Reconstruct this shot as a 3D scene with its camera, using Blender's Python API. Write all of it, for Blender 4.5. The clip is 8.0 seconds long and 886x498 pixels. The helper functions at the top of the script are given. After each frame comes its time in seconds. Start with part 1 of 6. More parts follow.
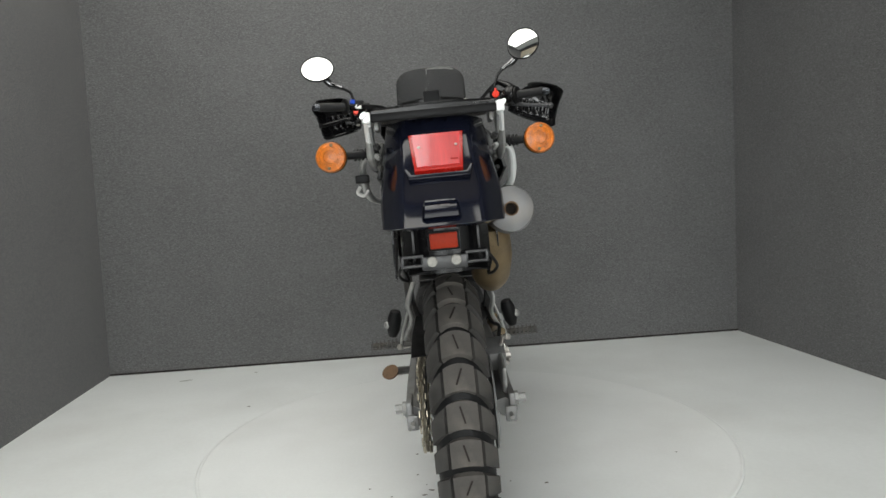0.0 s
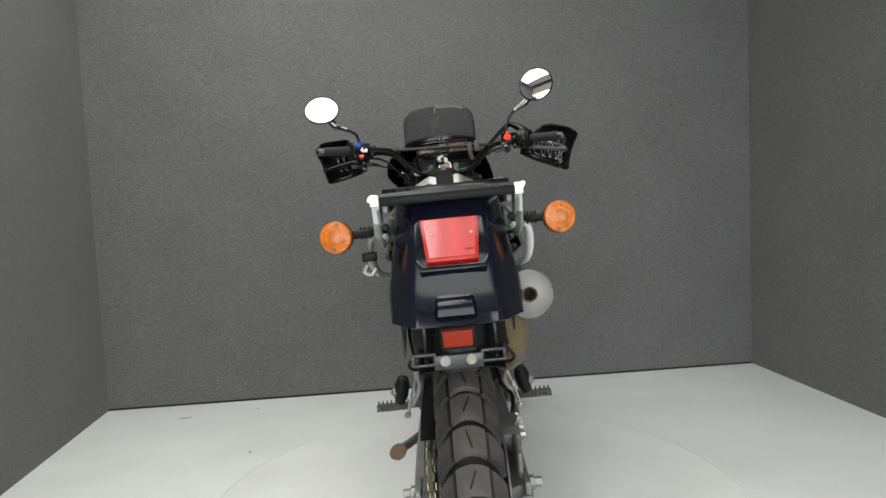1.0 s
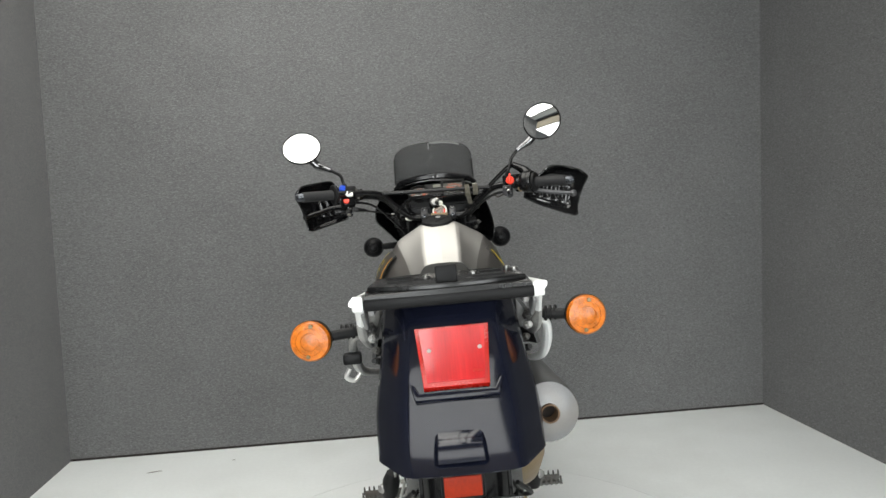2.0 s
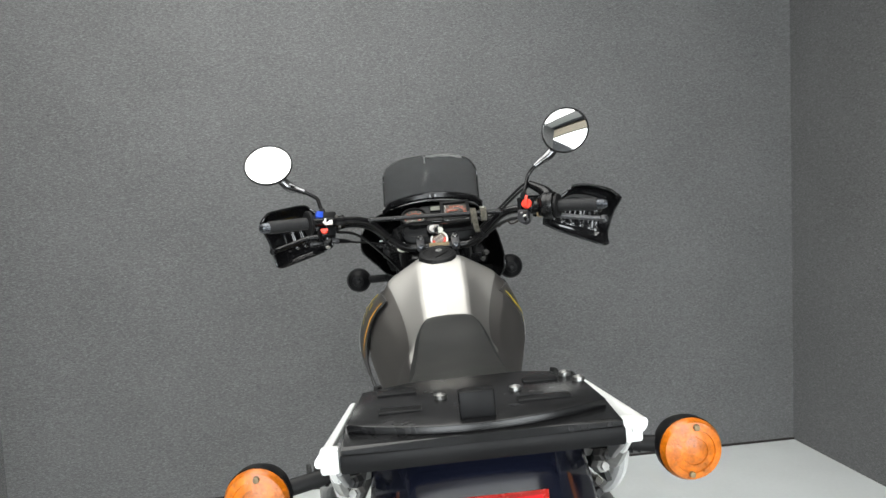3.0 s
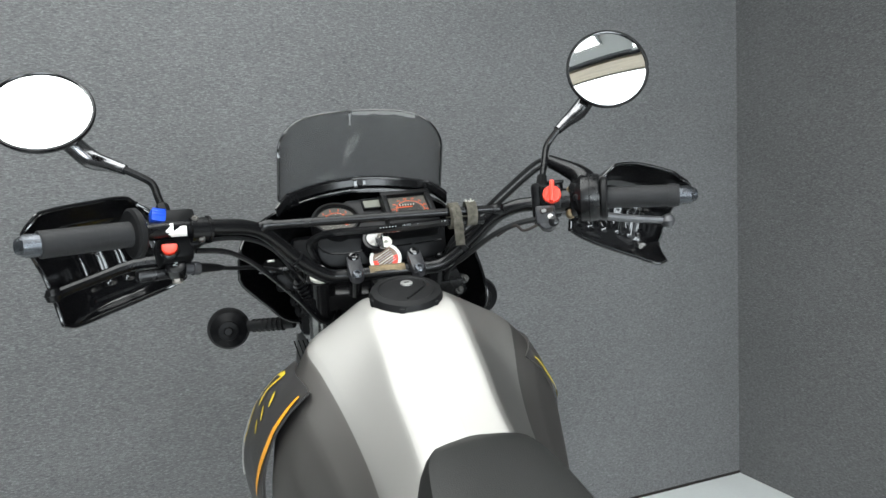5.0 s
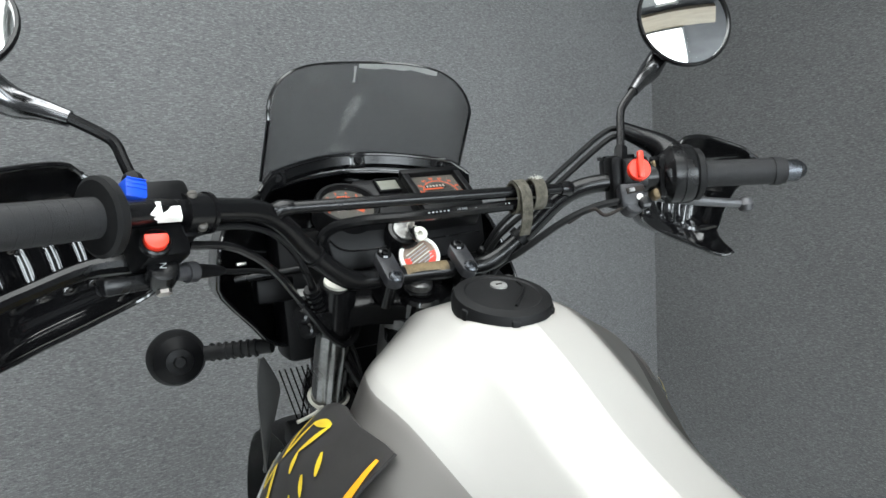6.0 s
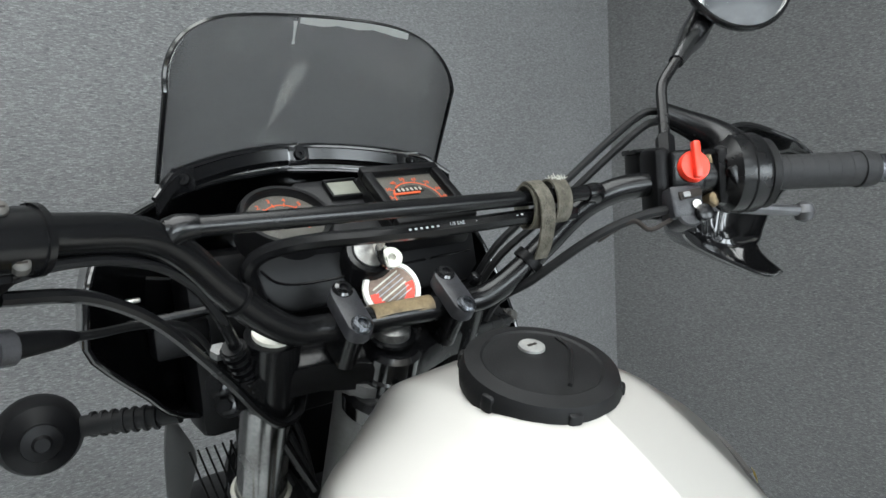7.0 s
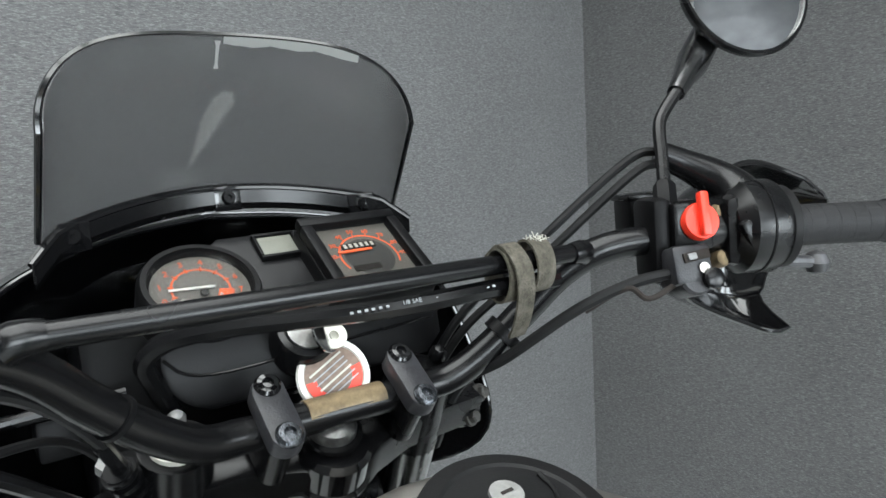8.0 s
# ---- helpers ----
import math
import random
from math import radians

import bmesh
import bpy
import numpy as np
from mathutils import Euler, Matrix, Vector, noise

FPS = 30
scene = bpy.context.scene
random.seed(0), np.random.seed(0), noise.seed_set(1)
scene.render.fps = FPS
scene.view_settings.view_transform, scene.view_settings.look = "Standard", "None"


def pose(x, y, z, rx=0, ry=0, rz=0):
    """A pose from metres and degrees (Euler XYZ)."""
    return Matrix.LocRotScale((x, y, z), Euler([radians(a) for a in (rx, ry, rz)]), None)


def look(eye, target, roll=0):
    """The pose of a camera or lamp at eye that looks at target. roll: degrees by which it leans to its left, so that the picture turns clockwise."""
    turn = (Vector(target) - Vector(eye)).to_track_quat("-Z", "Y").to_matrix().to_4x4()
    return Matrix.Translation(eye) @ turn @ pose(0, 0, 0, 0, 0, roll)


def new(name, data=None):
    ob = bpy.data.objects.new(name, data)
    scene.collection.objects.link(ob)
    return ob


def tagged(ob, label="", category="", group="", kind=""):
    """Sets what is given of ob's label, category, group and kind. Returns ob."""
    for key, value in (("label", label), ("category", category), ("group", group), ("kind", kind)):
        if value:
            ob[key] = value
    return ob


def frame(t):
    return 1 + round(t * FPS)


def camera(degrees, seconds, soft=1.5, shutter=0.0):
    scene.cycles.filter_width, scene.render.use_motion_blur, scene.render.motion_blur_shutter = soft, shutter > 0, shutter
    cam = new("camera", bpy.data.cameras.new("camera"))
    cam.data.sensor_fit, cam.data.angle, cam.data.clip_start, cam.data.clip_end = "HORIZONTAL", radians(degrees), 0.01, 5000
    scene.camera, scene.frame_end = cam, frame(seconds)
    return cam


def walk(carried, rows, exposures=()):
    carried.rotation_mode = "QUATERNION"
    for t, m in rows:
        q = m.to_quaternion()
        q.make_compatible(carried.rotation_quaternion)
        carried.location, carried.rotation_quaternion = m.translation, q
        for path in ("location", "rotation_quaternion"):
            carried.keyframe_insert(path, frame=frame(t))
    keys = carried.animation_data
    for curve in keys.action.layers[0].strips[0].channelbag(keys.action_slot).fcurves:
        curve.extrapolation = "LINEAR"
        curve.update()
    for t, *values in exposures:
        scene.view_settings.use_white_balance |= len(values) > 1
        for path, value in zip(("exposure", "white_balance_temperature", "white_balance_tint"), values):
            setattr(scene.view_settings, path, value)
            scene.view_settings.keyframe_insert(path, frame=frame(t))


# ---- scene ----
cam = camera(67.2, 8.0)
PATH = [
    (0, (-0.0072, 0.0705, 0.8164), (0.2097, 2.0538, 0.6769), -2.78),
    (0.5, (-0.0024, 0.1200, 0.8986), (0.2063, 2.1039, 0.7556), -2.62),
    (1, (-0.0061, 0.1766, 0.9806), (0.2001, 2.1609, 0.8390), -2.62),
    (1.5, (0.0025, 0.2905, 1.0650), (0.2197, 2.2734, 0.9196), -2.61),
    (1.7, (0.0059, 0.3496, 1.0950), (0.2318, 2.3316, 0.9523), -2.38),
    (2.8, (0.0216, 0.7178, 1.1838), (0.2952, 2.6951, 1.0596), -2.93),
    (3, (0.0246, 0.8255, 1.2038), (0.3051, 2.8006, 1.0608), -2.65),
    (3.5, (0.0123, 1.0110, 1.2222), (0.3772, 2.9721, 1.0776), -2.67),
    (4, (0.0477, 1.2109, 1.2136), (0.4977, 3.1545, 1.0726), -2.76),
    (4.2, (0.0512, 1.2887, 1.2254), (0.5330, 3.2232, 1.0657), -2.73),
    (5.3, (-0.0704, 1.7264, 1.1804), (0.8127, 3.5147, 1.0323), -2.43),
    (5.5, (-0.1018, 1.7901, 1.1754), (0.8825, 3.5252, 1.0316), -2.44),
    (6, (-0.1328, 1.9320, 1.1687), (0.9873, 3.5815, 1.0121), -2.63),
    (6.5, (-0.1139, 2.0397, 1.1649), (1.0976, 3.6231, 1.0058), -2.78),
    (7, (-0.0362, 2.1354, 1.1760), (1.2354, 3.6705, 1.0131), -2.80),
    (7.5, (0.0291, 2.1948, 1.2002), (1.3258, 3.7095, 1.0442), -2.79),
    (8, (0.0398, 2.2036, 1.2131), (1.3710, 3.6881, 1.0573), -2.74),
]
walk(cam, [(t, look(eye, target, roll)) for t, eye, target, roll in PATH],
     exposures=[(0, -0.5, 6550, 8), (1.5, -0.1, 6550, 8), (3.0, 0.22, 6350, 8), (3.5, 0.31, 6290, 8), (4.2, 0.37, 6200, 7), (5.5, 0.45, 6050, 6), (8.0, 0.55, 6050, 6)])

# ---- light ----
world = bpy.data.worlds.new("world")
scene.world = world
world.use_nodes = True
world.node_tree.nodes["Background"].inputs["Color"].default_value = (0.9, 0.95, 1.0, 1)
world.node_tree.nodes["Background"].inputs["Strength"].default_value = 0.05
# Left panel follows the mirror reflections; right and middle panels are added fill light.
LIGHTS = [(-0.60, 2.02, 1.34, 2.35), (0.60, 1.70, 0.28, 2.3), (0.255, 2.24, 0.34, 2.05)]
REAR_LIGHTS = [(-0.59, -1.00, 2.62, 1.80)]
MIRROR_N = {-1: (0.08, -0.86, 0.50), 1: (-0.34, -0.91, 0.22)}
BAR_R = 0.0104

# ---- tools for building ----
def curve_at(t, knots):
    """A smooth value at t through (t, value) knots."""
    if t <= knots[0][0]:
        return knots[0][1]
    for i in range(len(knots) - 1):
        (a, p), (b, q) = knots[i], knots[i + 1]
        if t <= b:
            m0 = (q - knots[i - 1][1]) / (b - knots[i - 1][0]) if i else (q - p) / (b - a)
            m1 = (knots[i + 2][1] - p) / (knots[i + 2][0] - a) if i + 2 < len(knots) else (q - p) / (b - a)
            h, k = b - a, (t - a) / (b - a)
            return ((2 * k ** 3 - 3 * k * k + 1) * p + (k ** 3 - 2 * k * k + k) * h * m0
                    + (3 * k * k - 2 * k ** 3) * q + (k ** 3 - k * k) * h * m1)
    return knots[-1][1]


def smooth_path(pts, steps):
    pts = [Vector(p) for p in pts]
    if steps < 2 or len(pts) < 3:
        return pts
    out = []
    for i in range(len(pts) - 1):
        p0 = pts[i - 1] if i else pts[0] * 2 - pts[1]
        p1, p2 = pts[i], pts[i + 1]
        p3 = pts[i + 2] if i + 2 < len(pts) else pts[-1] * 2 - pts[-2]
        for k in range(steps):
            t = k / steps
            out.append(0.5 * (2 * p1 + (p2 - p0) * t + (2 * p0 - 5 * p1 + 4 * p2 - p3) * t * t
                              + (3 * p1 - p0 - 3 * p2 + p3) * t ** 3))
    return out + [pts[-1]]


def skin(bm, rings, closed=True, caps=True):
    """Faces between rows of points."""
    rows = [[bm.verts.new(p) for p in ring] for ring in rings]
    n = len(rows[0])
    for a, b in zip(rows, rows[1:]):
        for i in range(n if closed else n - 1):
            j = (i + 1) % n
            bm.faces.new((a[i], a[j], b[j], b[i]))
    if caps and closed:
        bm.faces.new(rows[0][::-1])
        bm.faces.new(rows[-1])
    return bm


def tube(pts, r, n=10, steps=5, bm=None, flat=1.0):
    """A bent tube along pts; r: one radius, or one for each point."""
    bm = bm or bmesh.new()
    path = smooth_path(pts, steps)
    radii = [r] * len(pts) if not isinstance(r, (list, tuple)) else r
    last = len(path) - 1
    rings, side = [], None
    for i, p in enumerate(path):
        d = (path[min(i + 1, last)] - path[max(i - 1, 0)]).normalized()
        if side is None:
            side = d.orthogonal().normalized()
        side = (side - d * side.dot(d)).normalized()
        up = d.cross(side)
        f = i * (len(radii) - 1) / last
        k = min(int(f), len(radii) - 2)
        rad = radii[k] + (radii[k + 1] - radii[k]) * (f - k)
        rings.append([p + rad * (math.cos(a) * side + flat * math.sin(a) * up)
                      for a in (2 * math.pi * j / n for j in range(n))])
    return skin(bm, rings)


def axes(origin, z, x=(1, 0, 0)):
    """A matrix at origin with its third axis along z and its first near x."""
    z = Vector(z).normalized()
    x = Vector(x)
    x = (x - z * x.dot(z)).normalized()
    y = z.cross(x)
    m = Matrix((x, y, z)).transposed().to_4x4()
    m.translation = origin
    return m


def lathe(profile, m=None, n=24, bm=None):
    """A turned shape about the third axis of m from (radius, height) pairs."""
    bm = bm or bmesh.new()
    m = m or Matrix()
    rings = [[m @ Vector((max(r, 1e-4) * math.cos(a), max(r, 1e-4) * math.sin(a), h))
              for a in (2 * math.pi * j / n for j in range(n))] for r, h in profile]
    return skin(bm, rings)


def block(c, size, bevel=0.003, m=None, bm=None, taper=1.0, segments=2):
    """A box with rounded edges; taper narrows its top."""
    bm = bm or bmesh.new()
    made = bmesh.ops.create_cube(bm, size=1)["verts"]
    for v in made:
        k = taper if v.co.z > 0 else 1
        v.co = Vector((v.co.x * size[0] * k, v.co.y * size[1] * k, v.co.z * size[2]))
    if bevel:
        edges = list({e for v in made for e in v.link_edges})
        made = [v for v in bmesh.ops.bevel(bm, geom=edges, offset=bevel, segments=segments, profile=0.5, affect="EDGES")["verts"]]
    turn = m.to_3x3() if m else Matrix.Identity(3)
    for v in made:
        v.co = turn @ v.co + Vector(c)
    return bm


def plate(outline, depth, m=None, bevel=0.0, bm=None):
    """A flat piece of that outline, depth thick along the third axis of m."""
    bm = bm or bmesh.new()
    m = m or Matrix()
    low = [bm.verts.new((x, y, 0)) for x, y in outline]
    face = bm.faces.new(low)
    face.normal_update()
    if face.normal.z > 0:
        face.normal_flip()
    top = bmesh.ops.extrude_face_region(bm, geom=[face])["geom"]
    tops = [v for v in top if isinstance(v, bmesh.types.BMVert)]
    for v in tops:
        v.co.z += depth
    verts = low + tops
    if bevel:
        edges = [e for v in tops for e in v.link_edges if all(w in tops for w in e.verts)]
        verts += bmesh.ops.bevel(bm, geom=list(set(edges)), offset=bevel, segments=2, profile=0.5, affect="EDGES")["verts"]
    for v in {v for v in verts if v.is_valid}:
        v.co = m @ v.co
    return bm


def shell(grid, thick, bm=None):
    """A sheet of that thickness from rows of points."""
    bm = bm or bmesh.new()
    rows, cols = len(grid), len(grid[0])
    g = [[Vector(p) for p in row] for row in grid]
    back = []
    for i in range(rows):
        line = []
        for j in range(cols):
            du = g[i][min(j + 1, cols - 1)] - g[i][max(j - 1, 0)]
            dv = g[min(i + 1, rows - 1)][j] - g[max(i - 1, 0)][j]
            line.append(g[i][j] + du.cross(dv).normalized() * thick)
        back.append(line)
    a = [[bm.verts.new(p) for p in row] for row in g]
    b = [[bm.verts.new(p) for p in row] for row in back]
    for i in range(rows - 1):
        for j in range(cols - 1):
            bm.faces.new((a[i][j], a[i + 1][j], a[i + 1][j + 1], a[i][j + 1]))
            bm.faces.new((b[i][j], b[i][j + 1], b[i + 1][j + 1], b[i + 1][j]))
    rim = ([(0, j) for j in range(cols)] + [(i, cols - 1) for i in range(1, rows)]
           + [(rows - 1, j) for j in range(cols - 2, -1, -1)] + [(i, 0) for i in range(rows - 2, 0, -1)])
    for (i, j), (k, l) in zip(rim, rim[1:] + rim[:1]):
        bm.faces.new((a[i][j], a[k][l], b[k][l], b[i][j]))
    return bm


def mesh_of(name, bm, material, sharp=35):
    bmesh.ops.recalc_face_normals(bm, faces=bm.faces)
    for e in bm.edges:
        e.smooth = not (len(e.link_faces) == 2 and e.calc_face_angle(0) > radians(sharp))
    for f in bm.faces:
        f.smooth = True
    me = bpy.data.meshes.new(name)
    bm.to_mesh(me)
    bm.free()
    me.materials.append(material)
    return me


def part(name, bm, material, parent=None, label="", sharp=35):
    """One mesh object under a thing or a part."""
    ob = new(name, mesh_of(name, bm, material, sharp))
    ob.parent = parent
    return tagged(ob, label)


def again(name, me, parent, m, label=""):
    """Another object on the same mesh."""
    ob = new(name, me)
    ob.parent, ob.matrix_local = parent, m
    return tagged(ob, label)


def words(text, size, m, material, parent, name="lettering", depth=0.0002):
    """Flat letters in the built-in font, centred on m."""
    cu = bpy.data.curves.new(name, "FONT")
    cu.body, cu.size, cu.align_x, cu.align_y, cu.extrude = text, size, "CENTER", "CENTER", depth
    cu.resolution_u = 2
    ob = new(name, cu)
    me = bpy.data.meshes.new_from_object(ob.evaluated_get(bpy.context.evaluated_depsgraph_get()))
    bpy.data.objects.remove(ob)
    me.name = name
    me.transform(m)
    me.materials.clear()
    me.materials.append(material)
    ob = new(name, me)
    ob.parent = parent
    return ob


# ---- materials ----
def material(name, color, rough=0.5, metal=0.0, vary=0.12, scale=30.0, bump=0.0, fine=400.0, coat=0.0, spec=0.5,
             dust=0.0, dust_color=(0.35, 0.32, 0.28), stretch=(1, 1, 1)):
    """A surface with broad and fine changes of tone, uneven gloss, fine relief and a film of dust."""
    mt = bpy.data.materials.new(name)
    mt.use_nodes = True
    nt = mt.node_tree
    b = nt.nodes["Principled BSDF"]
    co = nt.nodes.new("ShaderNodeTexCoord")
    mp = nt.nodes.new("ShaderNodeMapping")
    mp.inputs["Scale"].default_value = stretch
    nt.links.new(co.outputs["Object"], mp.inputs["Vector"])

    def noise_node(sc, detail):
        t = nt.nodes.new("ShaderNodeTexNoise")
        t.inputs["Scale"].default_value, t.inputs["Detail"].default_value = sc, detail
        nt.links.new(mp.outputs[0], t.inputs["Vector"])
        return t

    broad, grain = noise_node(scale, 5), noise_node(fine, 2)
    add = nt.nodes.new("ShaderNodeMath")
    add.operation = "MULTIPLY_ADD"
    nt.links.new(grain.outputs[0], add.inputs[0])
    add.inputs[1].default_value = 0.5
    nt.links.new(broad.outputs[0], add.inputs[2])
    rng = nt.nodes.new("ShaderNodeMapRange")
    rng.inputs["From Min"].default_value, rng.inputs["From Max"].default_value = 0.45, 1.05
    nt.links.new(add.outputs[0], rng.inputs["Value"])
    mix = nt.nodes.new("ShaderNodeMix")
    mix.data_type = "RGBA"
    mix.inputs["A"].default_value = (*[c * (1 - vary) for c in color], 1)
    mix.inputs["B"].default_value = (*[min(1, c * (1 + vary)) for c in color], 1)
    nt.links.new(rng.outputs[0], mix.inputs["Factor"])
    tone = mix.outputs["Result"]
    rgh = nt.nodes.new("ShaderNodeMapRange")
    rgh.inputs["To Min"].default_value, rgh.inputs["To Max"].default_value = rough * 0.85, min(1, rough * 1.2 + 0.01)
    nt.links.new(rng.outputs[0], rgh.inputs["Value"])
    gloss = rgh.outputs[0]
    if dust:
        d = noise_node(scale * 0.6, 8)
        dr = nt.nodes.new("ShaderNodeMapRange")
        dr.inputs["From Min"].default_value, dr.inputs["From Max"].default_value = 0.48, 0.72
        dr.inputs["To Max"].default_value = dust
        nt.links.new(d.outputs[0], dr.inputs["Value"])
        dm = nt.nodes.new("ShaderNodeMix")
        dm.data_type = "RGBA"
        dm.inputs["B"].default_value = (*dust_color, 1)
        nt.links.new(dr.outputs[0], dm.inputs["Factor"])
        nt.links.new(tone, dm.inputs["A"])
        tone = dm.outputs["Result"]
        rm = nt.nodes.new("ShaderNodeMath")
        rm.operation = "MULTIPLY_ADD"
        nt.links.new(dr.outputs[0], rm.inputs[0])
        rm.inputs[1].default_value = 0.6
        nt.links.new(gloss, rm.inputs[2])
        gloss = rm.outputs[0]
    nt.links.new(tone, b.inputs["Base Color"])
    nt.links.new(gloss, b.inputs["Roughness"])
    b.inputs["Metallic"].default_value = metal
    b.inputs["Coat Weight"].default_value = coat
    b.inputs["Coat Roughness"].default_value = 0.05
    b.inputs["Specular IOR Level"].default_value = spec
    if bump:
        bp = nt.nodes.new("ShaderNodeBump")
        bp.inputs["Strength"].default_value, bp.inputs["Distance"].default_value = bump, 0.002
        nt.links.new(add.outputs[0], bp.inputs["Height"])
        nt.links.new(bp.outputs[0], b.inputs["Normal"])
    return mt


def carpet(name, color):
    """Ribbed needle-felt wall carpet with pale flecks lying across."""
    mt = material(name, color, rough=0.95, vary=0.12, scale=3.0, fine=120, spec=0.1)
    nt = mt.node_tree
    b = nt.nodes["Principled BSDF"]
    co = nt.nodes["Texture Coordinate"]
    base = b.inputs["Base Color"].links[0].from_socket

    def fleck(sc, lo, hi, to, under, tint):
        mp = nt.nodes.new("ShaderNodeMapping")
        mp.inputs["Scale"].default_value = sc
        nt.links.new(co.outputs["Object"], mp.inputs["Vector"])
        t = nt.nodes.new("ShaderNodeTexNoise")
        t.inputs["Scale"].default_value, t.inputs["Detail"].default_value, t.inputs["Roughness"].default_value = 1, 3, 0.7
        nt.links.new(mp.outputs[0], t.inputs["Vector"])
        r = nt.nodes.new("ShaderNodeMapRange")
        r.inputs["From Min"].default_value, r.inputs["From Max"].default_value, r.inputs["To Max"].default_value = lo, hi, to
        nt.links.new(t.outputs[0], r.inputs["Value"])
        m = nt.nodes.new("ShaderNodeMix")
        m.data_type = "RGBA"
        m.inputs["B"].default_value = (*tint, 1)
        nt.links.new(r.outputs[0], m.inputs["Factor"])
        nt.links.new(under, m.inputs["A"])
        return m.outputs["Result"], t

    dark, _ = fleck((70, 70, 330), 0.48, 0.68, 0.62, base, [c * 0.40 for c in color])
    pale, t = fleck((110, 110, 520), 0.50, 0.70, 0.62, dark, [min(1, c * 2.2 + 0.02) for c in color])
    nt.links.new(pale, b.inputs["Base Color"])
    bp = nt.nodes.new("ShaderNodeBump")
    bp.inputs["Strength"].default_value, bp.inputs["Distance"].default_value = 0.6, 0.004
    nt.links.new(t.outputs[0], bp.inputs["Height"])
    nt.links.new(bp.outputs[0], b.inputs["Normal"])
    b.inputs["Sheen Weight"].default_value = 0.15
    b.inputs["Sheen Roughness"].default_value = 0.45
    return mt


def glow(name, color, strength):
    mt = bpy.data.materials.new(name)
    mt.use_nodes = True
    b = mt.node_tree.nodes["Principled BSDF"]
    b.inputs["Base Color"].default_value = (0.9, 0.9, 0.9, 1)
    b.inputs["Emission Color"].default_value = (*color, 1)
    b.inputs["Emission Strength"].default_value = strength
    return mt


def see_through(name, color, share, rough=0.05):
    """A tinted clear sheet with a glossy face; share: how much of it is the surface's own film."""
    mt = bpy.data.materials.new(name)
    mt.use_nodes = True
    nt = mt.node_tree
    b = nt.nodes["Principled BSDF"]
    b.inputs["Base Color"].default_value = (0.03, 0.03, 0.03, 1)
    b.inputs["Roughness"].default_value = rough
    t = nt.nodes.new("ShaderNodeBsdfTransparent")
    t.inputs["Color"].default_value = (*color, 1)
    m = nt.nodes.new("ShaderNodeMixShader")
    m.inputs[0].default_value = share
    nt.links.new(t.outputs[0], m.inputs[1])
    nt.links.new(b.outputs[0], m.inputs[2])
    nt.links.new(m.outputs[0], nt.nodes["Material Output"].inputs["Surface"])
    return mt


CARPET = carpet("wall_carpet", (0.120, 0.120, 0.121))
FLOOR = material("floor_paint", (0.81, 0.835, 0.83), 0.45, vary=0.05, scale=2.2, fine=60, dust=0.20, dust_color=(0.42, 0.41, 0.37))
DISC = material("turntable_paint", (0.83, 0.85, 0.845), 0.4, vary=0.04, scale=3.5, fine=90, dust=0.12, dust_color=(0.45, 0.43, 0.39))
SMUDGE = material("floor_smudge", (0.16, 0.15, 0.13), 0.7, vary=0.3, scale=60)
CEIL = material("ceiling_grey", (0.28, 0.28, 0.27), 0.8, vary=0.04, scale=3)
HALL_FLOOR = material("hall_floor_grey", (0.10, 0.10, 0.10), 0.5, vary=0.15, scale=3)
HALL_DARK = material("hall_ceiling_black", (0.022, 0.022, 0.025), 0.7, vary=0.15, scale=3)
HALL_TOP = material("hall_beam_beige", (0.36, 0.30, 0.22), 0.7, vary=0.25, scale=3, stretch=(1, 8, 8))
HALL = material("hall_paint", (0.62, 0.62, 0.60), 0.8, vary=0.05, scale=2)
PLANK = material("plank_wood", (0.48, 0.32, 0.14), 0.6, vary=0.25, scale=8, stretch=(1, 8, 8))
GLOSS = material("gloss_black_plastic", (0.004, 0.004, 0.0045), 0.11, vary=0.25, scale=20, coat=0.3, dust=0.03, dust_color=(0.06, 0.06, 0.06))
TAIL = material("tail_black_plastic", (0.0045, 0.0055, 0.0115), 0.11, vary=0.2, scale=14, dust=0.04, dust_color=(0.05, 0.05, 0.055), coat=0.1, spec=0.36)
SATIN = material("satin_black", (0.0040, 0.0040, 0.0044), 0.24, vary=0.12, scale=12, fine=50, spec=0.30)
MATTE = material("matte_black_plastic", (0.0036, 0.0036, 0.0040), 0.40, vary=0.25, scale=30, spec=0.13, bump=0.08, fine=900, dust=0.05, dust_color=(0.04, 0.04, 0.04))
RACK = material("rack_black", (0.006, 0.006, 0.0065), 0.22, vary=0.5, scale=30, spec=0.3, bump=0.06, fine=90, dust=0.10, dust_color=(0.06, 0.06, 0.06))
RUBBER = material("rubber", (0.007, 0.007, 0.0074), 0.5, vary=0.25, scale=40, spec=0.18, bump=0.1, fine=900, dust=0.06, dust_color=(0.06, 0.06, 0.058))
GRIP = material("grip_rubber", (0.015, 0.015, 0.016), 0.55, vary=0.2, scale=60, spec=0.3, bump=0.5, fine=1400)
WORN = material("worn_black_casting", (0.024, 0.024, 0.027), 0.34, vary=0.4, scale=120, spec=0.35, bump=0.2, fine=800, dust=0.3, dust_color=(0.07, 0.07, 0.07))
BARE_END = material("bar_end_metal", (0.085, 0.09, 0.10), 0.22, metal=0.9, vary=0.3, scale=200, bump=0.4, fine=900)
TREAD = material("tread_rubber", (0.060, 0.055, 0.050), 0.8, vary=0.3, scale=25, dust=0.55, dust_color=(0.17, 0.155, 0.135), bump=0.25, fine=500)
